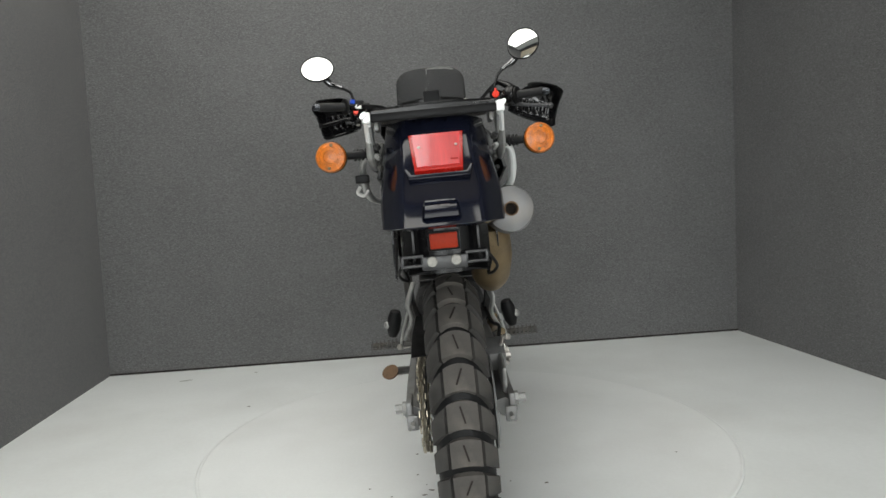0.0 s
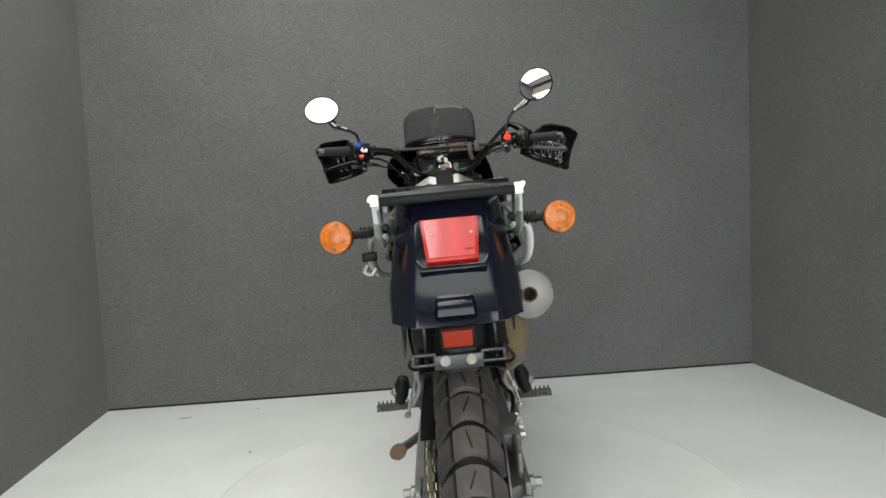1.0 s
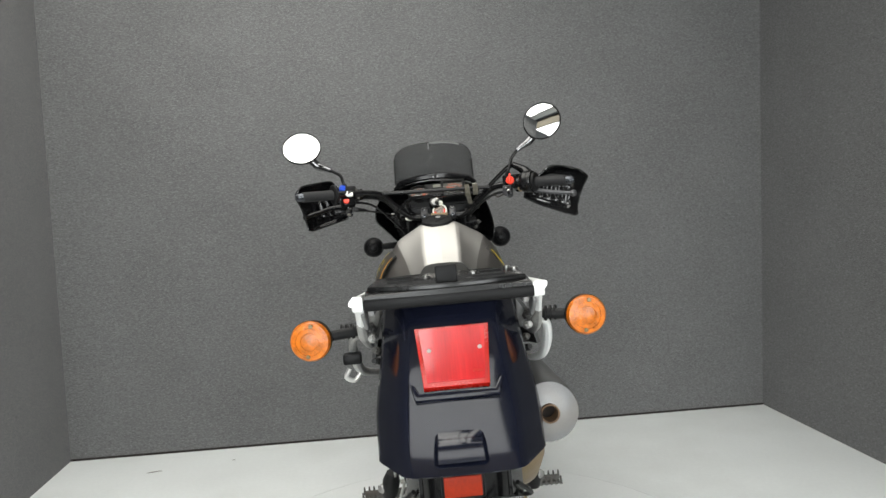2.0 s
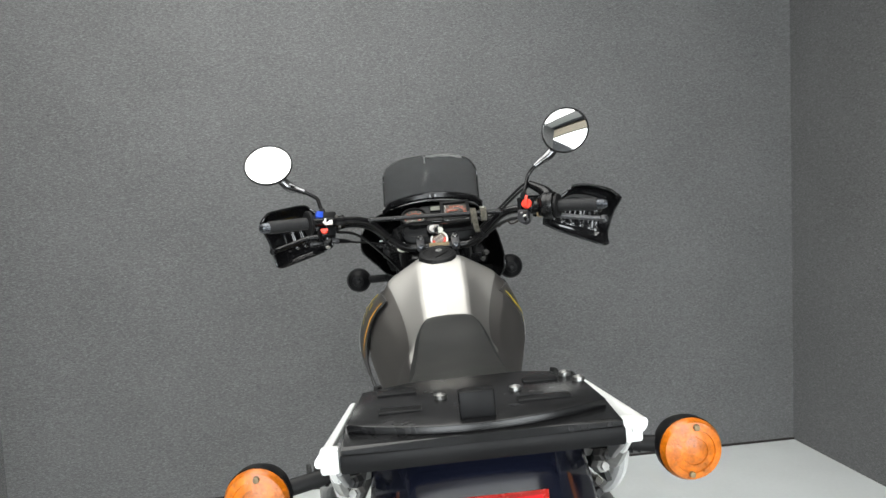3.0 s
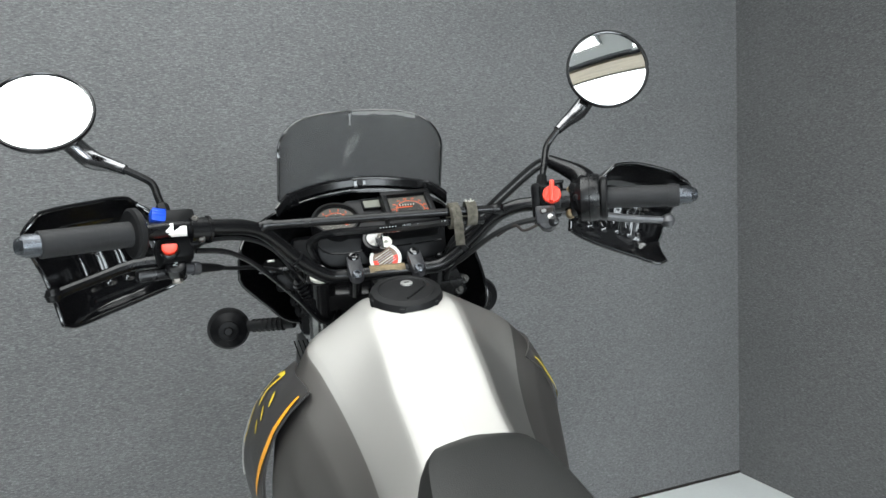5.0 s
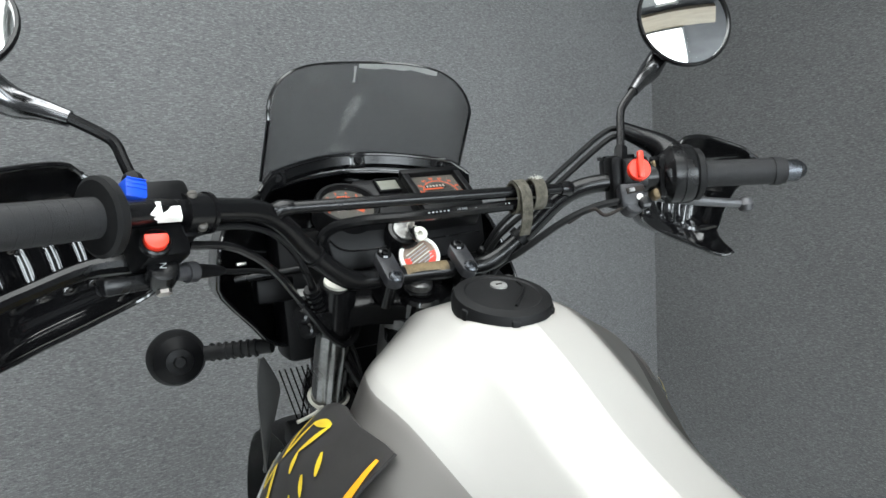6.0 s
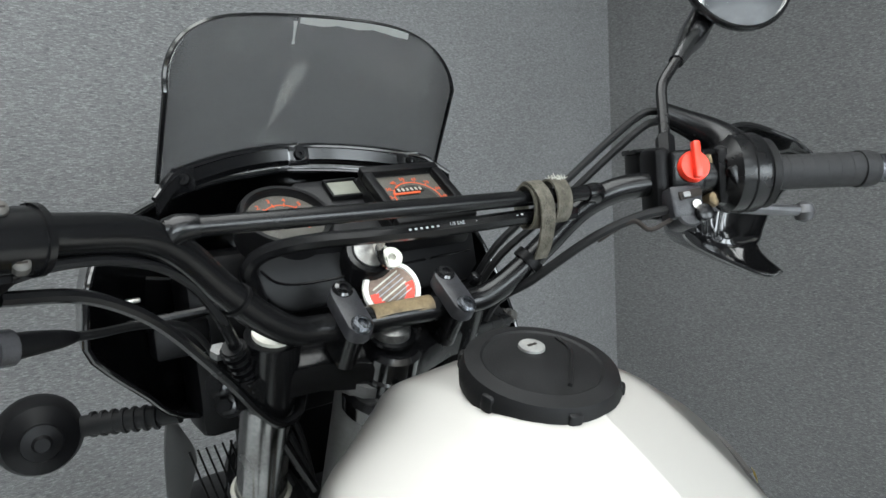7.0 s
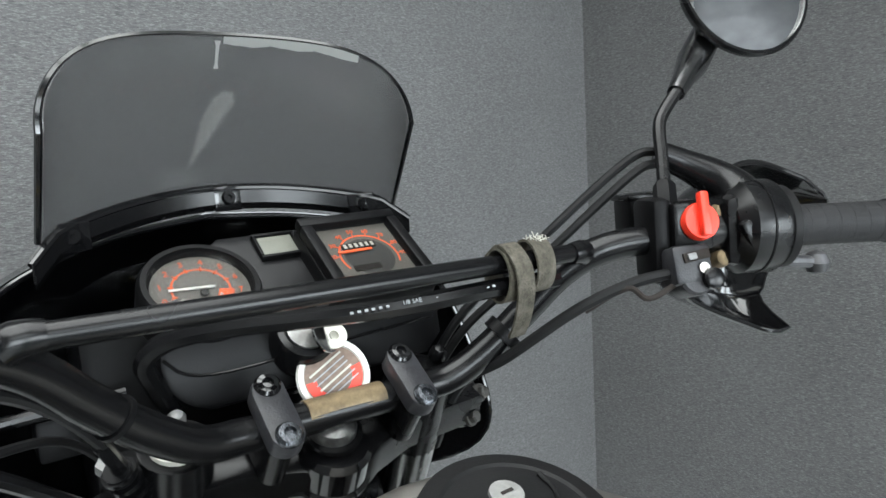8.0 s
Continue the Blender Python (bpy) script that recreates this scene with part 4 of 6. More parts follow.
for s in (-1, 1):
    put("latch", tube([(s * 0.098, -0.096, RZ + 0.000), (s * 0.100, -0.086, RZ + 0.005), (s * 0.094, -0.083, RZ + 0.006)], 0.003, 8, 4), MATTE, parent=rack)
    put("rack_stay", block((s * 0.115, -0.20, 0.985), (0.01, 0.05, 0.028), 0.003), GREY, parent=rack)

# ---- seat ----
def seat_top(y):
    return curve_at(y, [(-0.10, 0.972), (0.05, 0.955), (0.20, 0.930), (0.31, 0.926), (0.42, 0.942), (0.49, 0.963), (0.53, 0.973), (0.547, 0.972)])


def seat_half(y):
    return curve_at(y, [(-0.10, 0.125), (0.05, 0.122), (0.16, 0.110), (0.26, 0.094), (0.36, 0.086), (0.45, 0.077), (0.50, 0.068), (0.525, 0.058), (0.540, 0.043), (0.547, 0.018)])


rows = []
for k in range(34):
    y = -0.10 + 0.647 * (1 - (1 - k / 33) ** 1.7)
    w, zt = seat_half(y), seat_top(y)
    drop = curve_at(y, [(-0.10, 0.08), (0.2, 0.10), (0.36, 0.09), (0.49, 0.055), (0.553, 0.03)])
    half = []
    for j in range(13):
        a = j / 12
        x = w * math.sin(min(1, a * 1.45) * math.pi / 2) * (1.0 + 0.30 * max(0, a - 0.55) * (1 if y < 0.44 else 0.3))
        z = zt - 0.010 * (min(1, a * 1.5)) ** 3 - drop * max(0, a - 0.42) ** 1.1 / 0.58 ** 1.1
        half.append((x, z))
    rows.append([Vector((0.008 - x, y, z)) for x, z in half[:0:-1]] + [Vector((0.008 + x, y, z)) for x, z in half])
bm = shell(rows[::-1], 0.006)
seat = put("seat", bm, VINYL, "long black vinyl seat with a narrow nose")
put("seat_seam", tube([p + Vector((0, 0, 0.0005)) for p in rows[2][4:-4]], 0.002, 6, 1), VINYL, parent=seat)

# ---- tank ----
TOP_LINE = [(0.36, 0.900), (0.44, 0.922), (0.50, 0.941), (0.56, 0.964), (0.62, 0.996), (0.68, 1.0395), (0.73, 1.0685), (0.77, 1.0745), (0.82, 1.073), (0.862, 1.060), (0.885, 1.036), (0.895, 1.008)]
SHOULDER = [(0.36, 0.079), (0.40, 0.082), (0.48, 0.088), (0.56, 0.085), (0.62, 0.0885), (0.68, 0.1007), (0.73, 0.117), (0.77, 0.127), (0.81, 0.117), (0.86, 0.0875), (0.895, 0.055)]
CREASE = [(0.36, 0.878), (0.40, 0.900), (0.48, 0.908), (0.56, 0.911), (0.62, 0.935), (0.68, 0.971), (0.73, 1.007), (0.77, 1.0235), (0.81, 1.030), (0.86, 1.010), (0.895, 0.950)]
BULGE = [(0.36, 0.025), (0.44, 0.038), (0.50, 0.046), (0.60, 0.054), (0.68, 0.061), (0.75, 0.061), (0.80, 0.0560), (0.895, 0.038)]
TANK_X = 0.007


def tank_section(y, sd):
    """Half of the tank's cross-section at y, from the top down, with softened corners; the leaning tank falls away more steeply on its left."""
    zt, w, g, zc = curve_at(y, TOP_LINE), curve_at(y, SHOULDER), curve_at(y, BULGE), curve_at(y, CREASE)
    p = min(0.050, w * 0.55)
    near, far = ((0.44, 0.044), (0.82, 0.098)) if sd < 0 else ((0.46, 0.030), (0.86, 0.088))
    pts = [(0, zt), (p, zt - 0.004), (w, zc), (w + g * near[0], zc - near[1]), (w + g * far[0], zc - far[1]), (w + g, max(0.79, zc - 0.160)), (w + g * 0.85, max(0.760, zc - 0.205)), (w * 0.7, max(0.735, zc - 0.23))]
    for _ in range(3):
        out = [pts[0]]
        for a, b in zip(pts, pts[1:]):
            out.append((a[0] * 0.90 + b[0] * 0.10, a[1] * 0.90 + b[1] * 0.10))
            out.append((a[0] * 0.10 + b[0] * 0.90, a[1] * 0.10 + b[1] * 0.90))
        pts = out + [pts[-1]]
    return pts


def tank_side(y, z, sd):
    """How far the tank's flank stands out from its middle at y and height z."""
    half = tank_section(min(y, 0.89), sd)
    for (x0, z0), (x1, z1) in zip(half, half[1:]):
        if z1 <= z <= z0 and z0 > z1:
            return x0 + (x1 - x0) * (z0 - z) / (z0 - z1)
    return 0.0


rings = []
for k in range(46):
    y = 0.36 + 0.535 * (k / 45)
    rings.append([Vector((TANK_X - x, y, z)) for x, z in tank_section(y, -1)[:0:-1]] + [Vector((TANK_X + x, y, z)) for x, z in tank_section(y, 1)])
bm = bmesh.new()
skin(bm, rings)
tank = put("fuel_tank", bm, PAINT, "faceted fuel tank, silver above and darker grey below its crease", sharp=50)
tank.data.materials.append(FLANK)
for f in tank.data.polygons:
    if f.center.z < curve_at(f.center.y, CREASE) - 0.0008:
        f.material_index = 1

CAP = Vector((0.003, 0.761, 1.0727))
CN = (0, -0.32, 1)
cap = put("fuel_cap", lathe([(0, -0.006), (0.041, -0.006), (0.0440, -0.004), (0.0450, 0.004), (0.0425, 0.0105), (0.034, 0.0125), (0.0325, 0.0115), (0.0, 0.0130)], axes(CAP, CN), 40), RUBBER, "round black rubber-covered fuel cap")
for k in range(6):
    a = 2 * math.pi * k / 6 + 0.2
    put("cap_notch", block(axes(CAP, CN) @ Vector((0.0435 * math.cos(a), 0.0435 * math.sin(a), 0.003)), (0.005, 0.008, 0.010), 0.002, axes((0, 0, 0), CN) @ Matrix.Rotation(a, 4, "Z")), RUBBER, parent=cap)
put("keyhole_cover", lathe([(0, 0.0110), (0.0080, 0.0110), (0.0075, 0.0140), (0, 0.0144)], axes(CAP, CN) @ Matrix.Translation((0.004, 0.013, 0)), 20), ALLOY2, "pale oval keyhole cover", cap)
put("keyhole", block(axes(CAP, CN) @ Vector((0.004, 0.013, 0.0146)), (0.006, 0.0014, 0.0006), 0, axes((0, 0, 0), CN)), SOOT, parent=cap)
put("cap_hinge", tube([axes(CAP, CN) @ Vector(p) for p in ((-0.004, -0.026, 0.0125), (0.022, 0.0, 0.0128), (0.026, 0.016, 0.0125))], 0.0014, 6, 4), RUBBER, parent=cap)


def graphic(name, path, width, mat, parent, at):
    """A sticker stroke along (u, v) points of a panel, thickest in its middle."""
    fine = smooth_path([Vector((u, v, 0)) for u, v in path], 5) if len(path) > 2 else [Vector((*path[0], 0)).lerp(Vector((*path[1], 0)), k / 6) for k in range(7)]
    rows, last = [], len(fine) - 1
    for i, p in enumerate(fine):
        d = fine[min(i + 1, last)] - fine[max(i - 1, 0)]
        n = Vector((-d.y, d.x, 0)).normalized() * width * (0.35 + 0.65 * math.sin(math.pi * i / last)) / 2
        rows.append([at(p.x + n.x, p.y + n.y, 0.0012), at(p.x - n.x, p.y - n.y, 0.0012)])
    return put(name, skin(bmesh.new(), rows, closed=False), mat, parent=parent)


for sd in (-1, 1):
    # charcoal plastic shroud standing out beside the tank's nose
    def shroud_at(u, v, lift=0.0):
        y = 0.720 + 0.11 * v + (0.225 - 0.08 * v) * u
        top = curve_at(u, [(0, 0.988), (0.35, 1.004), (0.6, 0.992), (0.8, 0.964), (1, 0.925)])
        x = curve_at(u, [(0, 0.150), (0.3, 0.158), (0.65, 0.162), (1, 0.148)]) + curve_at(v, [(0, -0.028), (0.06, -0.008), (0.13, 0.009), (0.22, 0.025), (0.45, 0.046), (0.7, 0.050), (1, 0.036)]) * (0.8 + 0.35 * u)
        x = max(x, tank_side(y, top - v * 0.23, sd) + 0.004 + sd * TANK_X)
        return Vector((sd * (x + lift), y, top - v * 0.23))
    grid = [[shroud_at(i / 16, j / 10) for j in range(11)] for i in range(17)]
    shroud = put("tank_shroud", shell(grid if sd < 0 else grid[::-1], 0.003), DARKDECAL, "charcoal plastic tank shroud with yellow graphics")
    graphic("orange_swoosh", [(0.03, 0.03), (0.02, 0.14), (0.03, 0.28), (0.06, 0.42), (0.11, 0.56), (0.18, 0.70)], 0.046 if sd < 0 else 0.030, GOLD if sd < 0 else YELLOW, shroud, shroud_at)
    for stroke in ([(0.56, 0.04), (0.50, 0.18)], [(0.50, 0.18), (0.46, 0.06)], [(0.46, 0.06), (0.33, 0.05)], [(0.33, 0.05), (0.40, 0.15)], [(0.40, 0.15), (0.36, 0.22)],
                   [(0.66, 0.12), (0.55, 0.30)], [(0.55, 0.30), (0.52, 0.20)], [(0.52, 0.20), (0.44, 0.38)], [(0.44, 0.38), (0.54, 0.46)],
                   [(0.82, 0.20), (0.70, 0.42)], [(0.70, 0.42), (0.66, 0.34)], [(0.66, 0.34), (0.58, 0.56)], [(0.58, 0.56), (0.70, 0.64)], [(0.90, 0.34), (0.76, 0.62)]):
        graphic("yellow_emblem", stroke, 0.026, YELLOW, shroud, shroud_at)
    for k in range(3):
        graphic("number_bar", [(0.26 + 0.02 * k, 0.11 + 0.085 * k), (0.21 + 0.02 * k, 0.17 + 0.085 * k)], 0.024, YELLOW, shroud, shroud_at)
    put("shroud_trim", tube([shroud_at(0.60 - 0.02 * i / 6, 0.16 + 0.5 * i / 6, 0.001) for i in range(7)], 0.0014, 6, 1), ALLOY2, "", shroud)

# ---- fork, clamps, bar ----
FORK_DIR = Vector((0, 0.47, -0.883)).normalized()
for s in (-1, 1):
    topp = Vector((0.003 + s * 0.084, 0.945, 1.088))
    leg = put("fork_leg", tube([topp, topp + FORK_DIR * 0.062], 0.0205, 20, 1), SATIN, "fork leg with a scuffed steel stanchion")
    put("stanchion", tube([topp + FORK_DIR * 0.060, topp + FORK_DIR * 0.42], 0.0205, 24, 1), TUBE_STEEL, parent=leg)
    put("fork_cap", lathe([(0, 0), (0.0150, 0), (0.0150, 0.003), (0.012, 0.004), (0.0, 0.004)], axes(topp, -FORK_DIR), 18), BONE if s < 0 else SATIN, "pale fork top cap" if s < 0 else "black fork top cap", leg)
    put("fork_slider", tube([topp + FORK_DIR * 0.40, topp + FORK_DIR * 0.83 + Vector((0, 0.02, 0))], 0.027, 16, 1), DARKMETAL, parent=leg)
    put("fork_boot", tube([topp + FORK_DIR * 0.27, topp + FORK_DIR * 0.42], 0.031, 16, 1), RUBBER, parent=leg)
    put("axle_lug", block(FRONT_AXLE + X * s * 0.085, (0.03, 0.05, 0.06), 0.008), DARKMETAL, parent=leg)
put("front_axle", tube([FRONT_AXLE - X * 0.10, FRONT_AXLE + X * 0.10], 0.010, 12, 1), STEEL)

CLN = -FORK_DIR
top_clamp = put("top_clamp", plate([(-0.122, -0.022), (-0.06, -0.024), (-0.028, -0.034), (-0.014, -0.043), (0.014, -0.043), (0.028, -0.034), (0.06, -0.024), (0.122, -0.022), (0.122, 0.026), (0.05, 0.022), (-0.05, 0.022), (-0.122, 0.026)], 0.026,
                                   axes((0.012, 0.972, 1.048), CLN), 0.005), SATIN, "black cast top fork clamp")
put("low_clamp", plate([(-0.122, -0.024), (-0.03, -0.052), (0.03, -0.052), (0.122, -0.024), (0.122, 0.026), (-0.122, 0.026)], 0.034, axes(Vector((0, 0.972, 1.048)) + FORK_DIR * 0.20, CLN), 0.006), MATTE)
put("stem_nut", lathe([(0.0, 0), (0.0155, 0), (0.0155, 0.004), (0.0145, 0.008), (0.0105, 0.011), (0.005, 0.0115), (0.0045, 0.008), (0, 0.008)], axes(Vector((0.009, 0.938, 1.0715)), CLN), 28), NUT_STEEL, "dull domed steering stem nut", top_clamp)
put("stem_washer", lathe([(0, 0), (0.019, 0), (0.019, 0.003), (0, 0.003)], axes(Vector((0.009, 0.938, 1.0695)), CLN), 28), SATIN, parent=top_clamp)
put("stem_collar", lathe([(0, -0.15), (0.027, -0.15), (0.027, -0.055), (0.036, -0.05), (0.037, -0.036), (0.033, -0.031), (0.0255, -0.029), (0.0255, -0.016), (0.0235, -0.014), (0.0235, 0.004), (0.0205, 0.008), (0, 0.008)], axes(Vector((0.009, 0.938, 1.0575)), CLN), 36), GLOSS, parent=top_clamp)
for s in (-1, 1):
    for k in range(2):
        put("pinch_bolt", lathe([(0, 0), (0.008, 0), (0.008, 0.006), (0.005, 0.007), (0.005, 0.012), (0, 0.012)], axes((0.010 + s * (0.127 - 0.005 * k), 0.965, 1.056 - 0.015 * k), (s * 0.5, -0.8, 0.2)), 6), SATIN, parent=top_clamp)
        put("bolt_washer", lathe([(0, -0.004), (0.0105, -0.004), (0.0105, 0.0005), (0, 0.0005)], axes((0.010 + s * (0.127 - 0.005 * k), 0.965, 1.056 - 0.015 * k), (s * 0.5, -0.8, 0.2)), 16), SATIN, parent=top_clamp)
    put("clamp_lug", block((0.012 + s * 0.112, 0.978, 1.049), (0.034, 0.030, 0.030), 0.006), SATIN, parent=top_clamp)
    put("clamp_bolt", lathe([(0, 0), (0.007, 0), (0.007, 0.006), (0, 0.007)], axes((s * 0.112, 0.975, 1.075), CLN), 6), GREY, parent=top_clamp)

BAR = [(0.0, 0.9276, 1.0872), (0.060, 0.9276, 1.0872), (0.085, 0.9235, 1.0905), (0.110, 0.914, 1.1065), (0.135, 0.902, 1.1295), (0.160, 0.886, 1.1553),
       (0.185, 0.869, 1.1688), (0.220, 0.851, 1.1726), (0.260, 0.8305, 1.1748), (0.398, 0.7502, 1.1712)]
BAR_X, BAR_TILT = 0.0111, 0.0235


def bar_at(d):
    """The bar's centre line at d metres to the right of its middle; it sits tilted a little in its clamps."""
    return Vector((BAR_X + d, curve_at(abs(d), [(x, y) for x, y, _ in BAR]), curve_at(abs(d), [(x, z) for x, _, z in BAR]) - BAR_TILT * d))


bar = put("handlebar", tube([bar_at(s * x) for s, x in [(-1, p[0]) for p in BAR[:0:-1]] + [(1, p[0]) for p in BAR]], BAR_R, 16, 6), SATIN, "satin black braced steel handlebar")
put("crossbar", tube([(-0.158, 0.874, 1.1735), (0.180, 0.872, 1.1645)], 0.0062, 12, 1), SATIN, "thin black bracing crossbar", bar)
for s in (-1, 1):
    a = Vector((-0.150, 0.8745, 1.1732)) if s < 0 else Vector((0.174, 0.872, 1.1645))
    put("crossbar_end", tube([a - X * s * 0.010, a, bar_at(s * 0.168) + Vector((0, -0.002, 0.004))], [0.0072, 0.0085, 0.0095], 12, 2), SATIN, parent=bar)
put("worn_patch", tube([(-0.012, 0.9268, 1.0897), (0.040, 0.9268, 1.0885)], BAR_R - 0.0012, 16, 1), BRASSY, "bare rubbed metal patch", bar)
for s in (-1, 1):
    cm = axes((s * 0.045 + 0.0115, 0.9200 + 0.0005 * s, 1.0933 - 0.001 * s), (0, -0.646, 0.763), (1, 0, -0.02))
    out = []
    for k in range(20):
        a = 2 * math.pi * k / 20
        out.append((0.0104 * math.cos(a), 0.0140 * (1 if math.sin(a) > 0 else -1) + 0.0104 * math.sin(a)))
    cl = put("bar_clamp", plate(out, 0.012, cm, 0.0025), WORN, "worn black handlebar clamp", bar)
    put("clamp_base", plate([(x * 0.80, y * 0.80) for x, y in out], 0.034, cm @ Matrix.Translation((0, 0, -0.036)), 0), SATIN, parent=cl)
    for y in (-0.0170, 0.0170):
        put("socket_bolt", lathe([(0.0, 0.0125), (0.0028, 0.0125), (0.0034, 0.0150), (0.0062, 0.0146), (0.0078, 0.0128), (0.0080, 0.0105)], cm @ Matrix.Translation((0, y, 0)), 18), BARE_END if y < 0 else GLOSS, "dark socket bolt", cl)

# grips, switches and levers
for s in (-1, 1):
    a, b = (0.297, 0.382) if s > 0 else (-0.308, -0.392)

    def on_bar(x):
        return bar_at(x)
    g = put("grip", tube([on_bar(a), on_bar(b)], 0.0148, 24, 1), GRIP, "knurled black rubber grip")
    put("grip_flange", tube([on_bar(a - s * 0.005), on_bar(a - s * 0.003), on_bar(a + s * 0.002), on_bar(a + s * 0.004)], [0.0265, 0.0295, 0.0295, 0.0265], 32, 1), RUBBER, parent=g)
    put("bar_end", tube([on_bar(b - s * 0.002), on_bar(b + s * 0.012), on_bar(b + s * 0.020)], [0.0125, 0.0125, 0.008], 16, 1), BARE_END, parent=g)
    rib_count = 9
    if s > 0:
        put("grip_band", tube([on_bar(b - 0.012), on_bar(b - 0.004)], 0.0160, 24, 1), GRIP, parent=g)
        for a_side in (-1, 1):
            put("grip_ridge", tube([on_bar(a + 0.014) + Vector((0, -0.0105, -0.0095 * a_side)), on_bar(b - 0.012) + Vector((0, -0.0105, -0.0095 * a_side))], 0.0016, 8, 1), GRIP, parent=g)
    for k in range(rib_count):
        x = a + (b - a) * (k + 0.7) / rib_count
        put("grip_rib", tube([on_bar(x), on_bar(x + s * 0.0015)], 0.0150, 24, 1), GRIP, parent=g)

# right side: throttle housing, kill switch, brake
RH = pose(0, 0, 0, 0, 0, -26)
thr = put("throttle_housing", tube([bar_at(d) + Vector((0, 0, 0.001)) for d in (0.262, 0.267, 0.270, 0.289, 0.2915)], [0.0245, 0.0300, 0.0330, 0.0335, 0.0320], 40, 1), SATIN, "black plastic throttle housing", sharp=30)
put("cable_arm", tube([bar_at(0.278) + Vector((0, 0.002, 0.014)), (0.289, 0.830, 1.194), (0.283, 0.840, 1.205), (0.268, 0.853, 1.2165), (0.252, 0.864, 1.2265)], [0.0200, 0.0175, 0.0140, 0.0108, 0.0090], 18, 4), SATIN, parent=thr)
put("housing_seam", tube([bar_at(d) + Vector((0, 0, 0.001)) for d in (0.2795, 0.2805)], 0.0338, 40, 1), MATTE, parent=thr)
put("housing_web", block(bar_at(0.262), (0.016, 0.040, 0.050), 0.008, RH), SATIN, parent=thr)
put("housing_rib", block(bar_at(0.268) + Vector((-0.012, -0.022, -0.004)), (0.010, 0.008, 0.026), 0.003, RH @ pose(0, 0, 0, 0, -24, 0)), SATIN, parent=thr)
sw = put("switch_housing", block((0.2400, 0.8380, 1.1755), (0.030, 0.030, 0.034), 0.004, RH), SATIN, "black switch housing with red stop switch")
put("housing_half", block((0.2270, 0.8530, 1.1660), (0.016, 0.034, 0.060), 0.006, RH), MATTE, parent=sw)
km = axes((0.2355, 0.8235, 1.1780), (-0.42, -0.86, 0.26)) @ Matrix.Rotation(radians(-12), 4, "Z")
put("stop_switch", lathe([(0, 0), (0.0128, 0), (0.0126, 0.004), (0.0118, 0.006), (0, 0.0065)], km, 32), RED, "red stop switch", sw)
put("stop_tab", block(km @ Vector((0, 0.004, 0.0085)), (0.0064, 0.030, 0.007), 0.0018, km), RED, parent=sw)
LB = RH @ pose(0, 0, 0, -14, 0, 0)
put("lower_box", block((0.2270, 0.8300, 1.1490), (0.0270, 0.026, 0.0260), 0.003, LB), WORN, parent=sw)
put("lower_round", lathe([(0, -0.012), (0.0118, -0.012), (0.0118, 0.0105), (0.0100, 0.012), (0, 0.012)], axes((0.2275, 0.8270, 1.1400), (-0.42, -0.86, 0.26)), 24), WORN, parent=sw)
FB = axes((0.2232, 0.8168, 1.1490), (-0.42, -0.87, 0.24))
put("light_slot", block(FB @ Vector((0.001, 0.0085, 0.0008)), (0.019, 0.0065, 0.0016), 0.0005, FB), SOOT, "dark light switch slot", sw)
put("light_slide", block(FB @ Vector((-0.003, 0.0085, 0.0022)), (0.0065, 0.0045, 0.003), 0.001, FB), GREY, parent=sw)
put("start_mark", lathe([(0.0022, 0), (0.0036, 0), (0.0036, 0.0006), (0.0022, 0.0006), (0.0022, 0)], FB @ Matrix.Translation((0.004, -0.0005, 0.0010)), 18), PALE, "white start mark", sw)
put("mark_bar", block(FB @ Vector((0.004, -0.0005, 0.0012)), (0.0012, 0.0040, 0.0006), 0, FB), PALE, parent=sw)
put("start_button", lathe([(0, 0), (0.0072, 0), (0.0070, 0.0035), (0.0055, 0.0045), (0, 0.0045)], FB @ Matrix.Translation((0.0075, -0.0085, 0.0004)), 20), SATIN, "black start button", sw)
put("lever_clamp", tube([bar_at(0.236), bar_at(0.258)], 0.0165, 20, 1), SATIN, parent=sw)
for c in ((0.2660, 0.8255, 1.1815), (0.2630, 0.8245, 1.1500)):
    put("clamp_bolt", lathe([(0, -0.010), (0.0070, -0.010), (0.0070, -0.001), (0.0062, 0.001), (0.0056, 0.004), (0.003, 0.0058), (0, 0.006)], axes(c, (-0.42, -0.88, 0.2)), 12), BRASSY, "dull brassy clamp bolt", sw)
mc = put("brake_reservoir", block((0.2690, 0.894, 1.1800), (0.034, 0.030, 0.026), 0.003, RH), MATTE, "black brake fluid reservoir")
put("reservoir_lid", block((0.2690, 0.894, 1.1945), (0.037, 0.033, 0.005), 0.0015, RH), SATIN, parent=mc)
lev = put("brake_lever", tube([(0.256, 0.872, 1.158), (0.300, 0.868, 1.146), (0.360, 0.854, 1.133), (0.422, 0.8375, 1.1235)], [0.009, 0.0075, 0.006, 0.0055], 10, 5), LEVER, "grey metal brake lever")
put("lever_ball", lathe([(0, -0.0110), (0.0078, -0.0078), (0.0110, 0), (0.0078, 0.0078), (0, 0.0110)], Matrix.Translation((0.4265, 0.8360, 1.1225)), 18), LEVER, parent=lev)

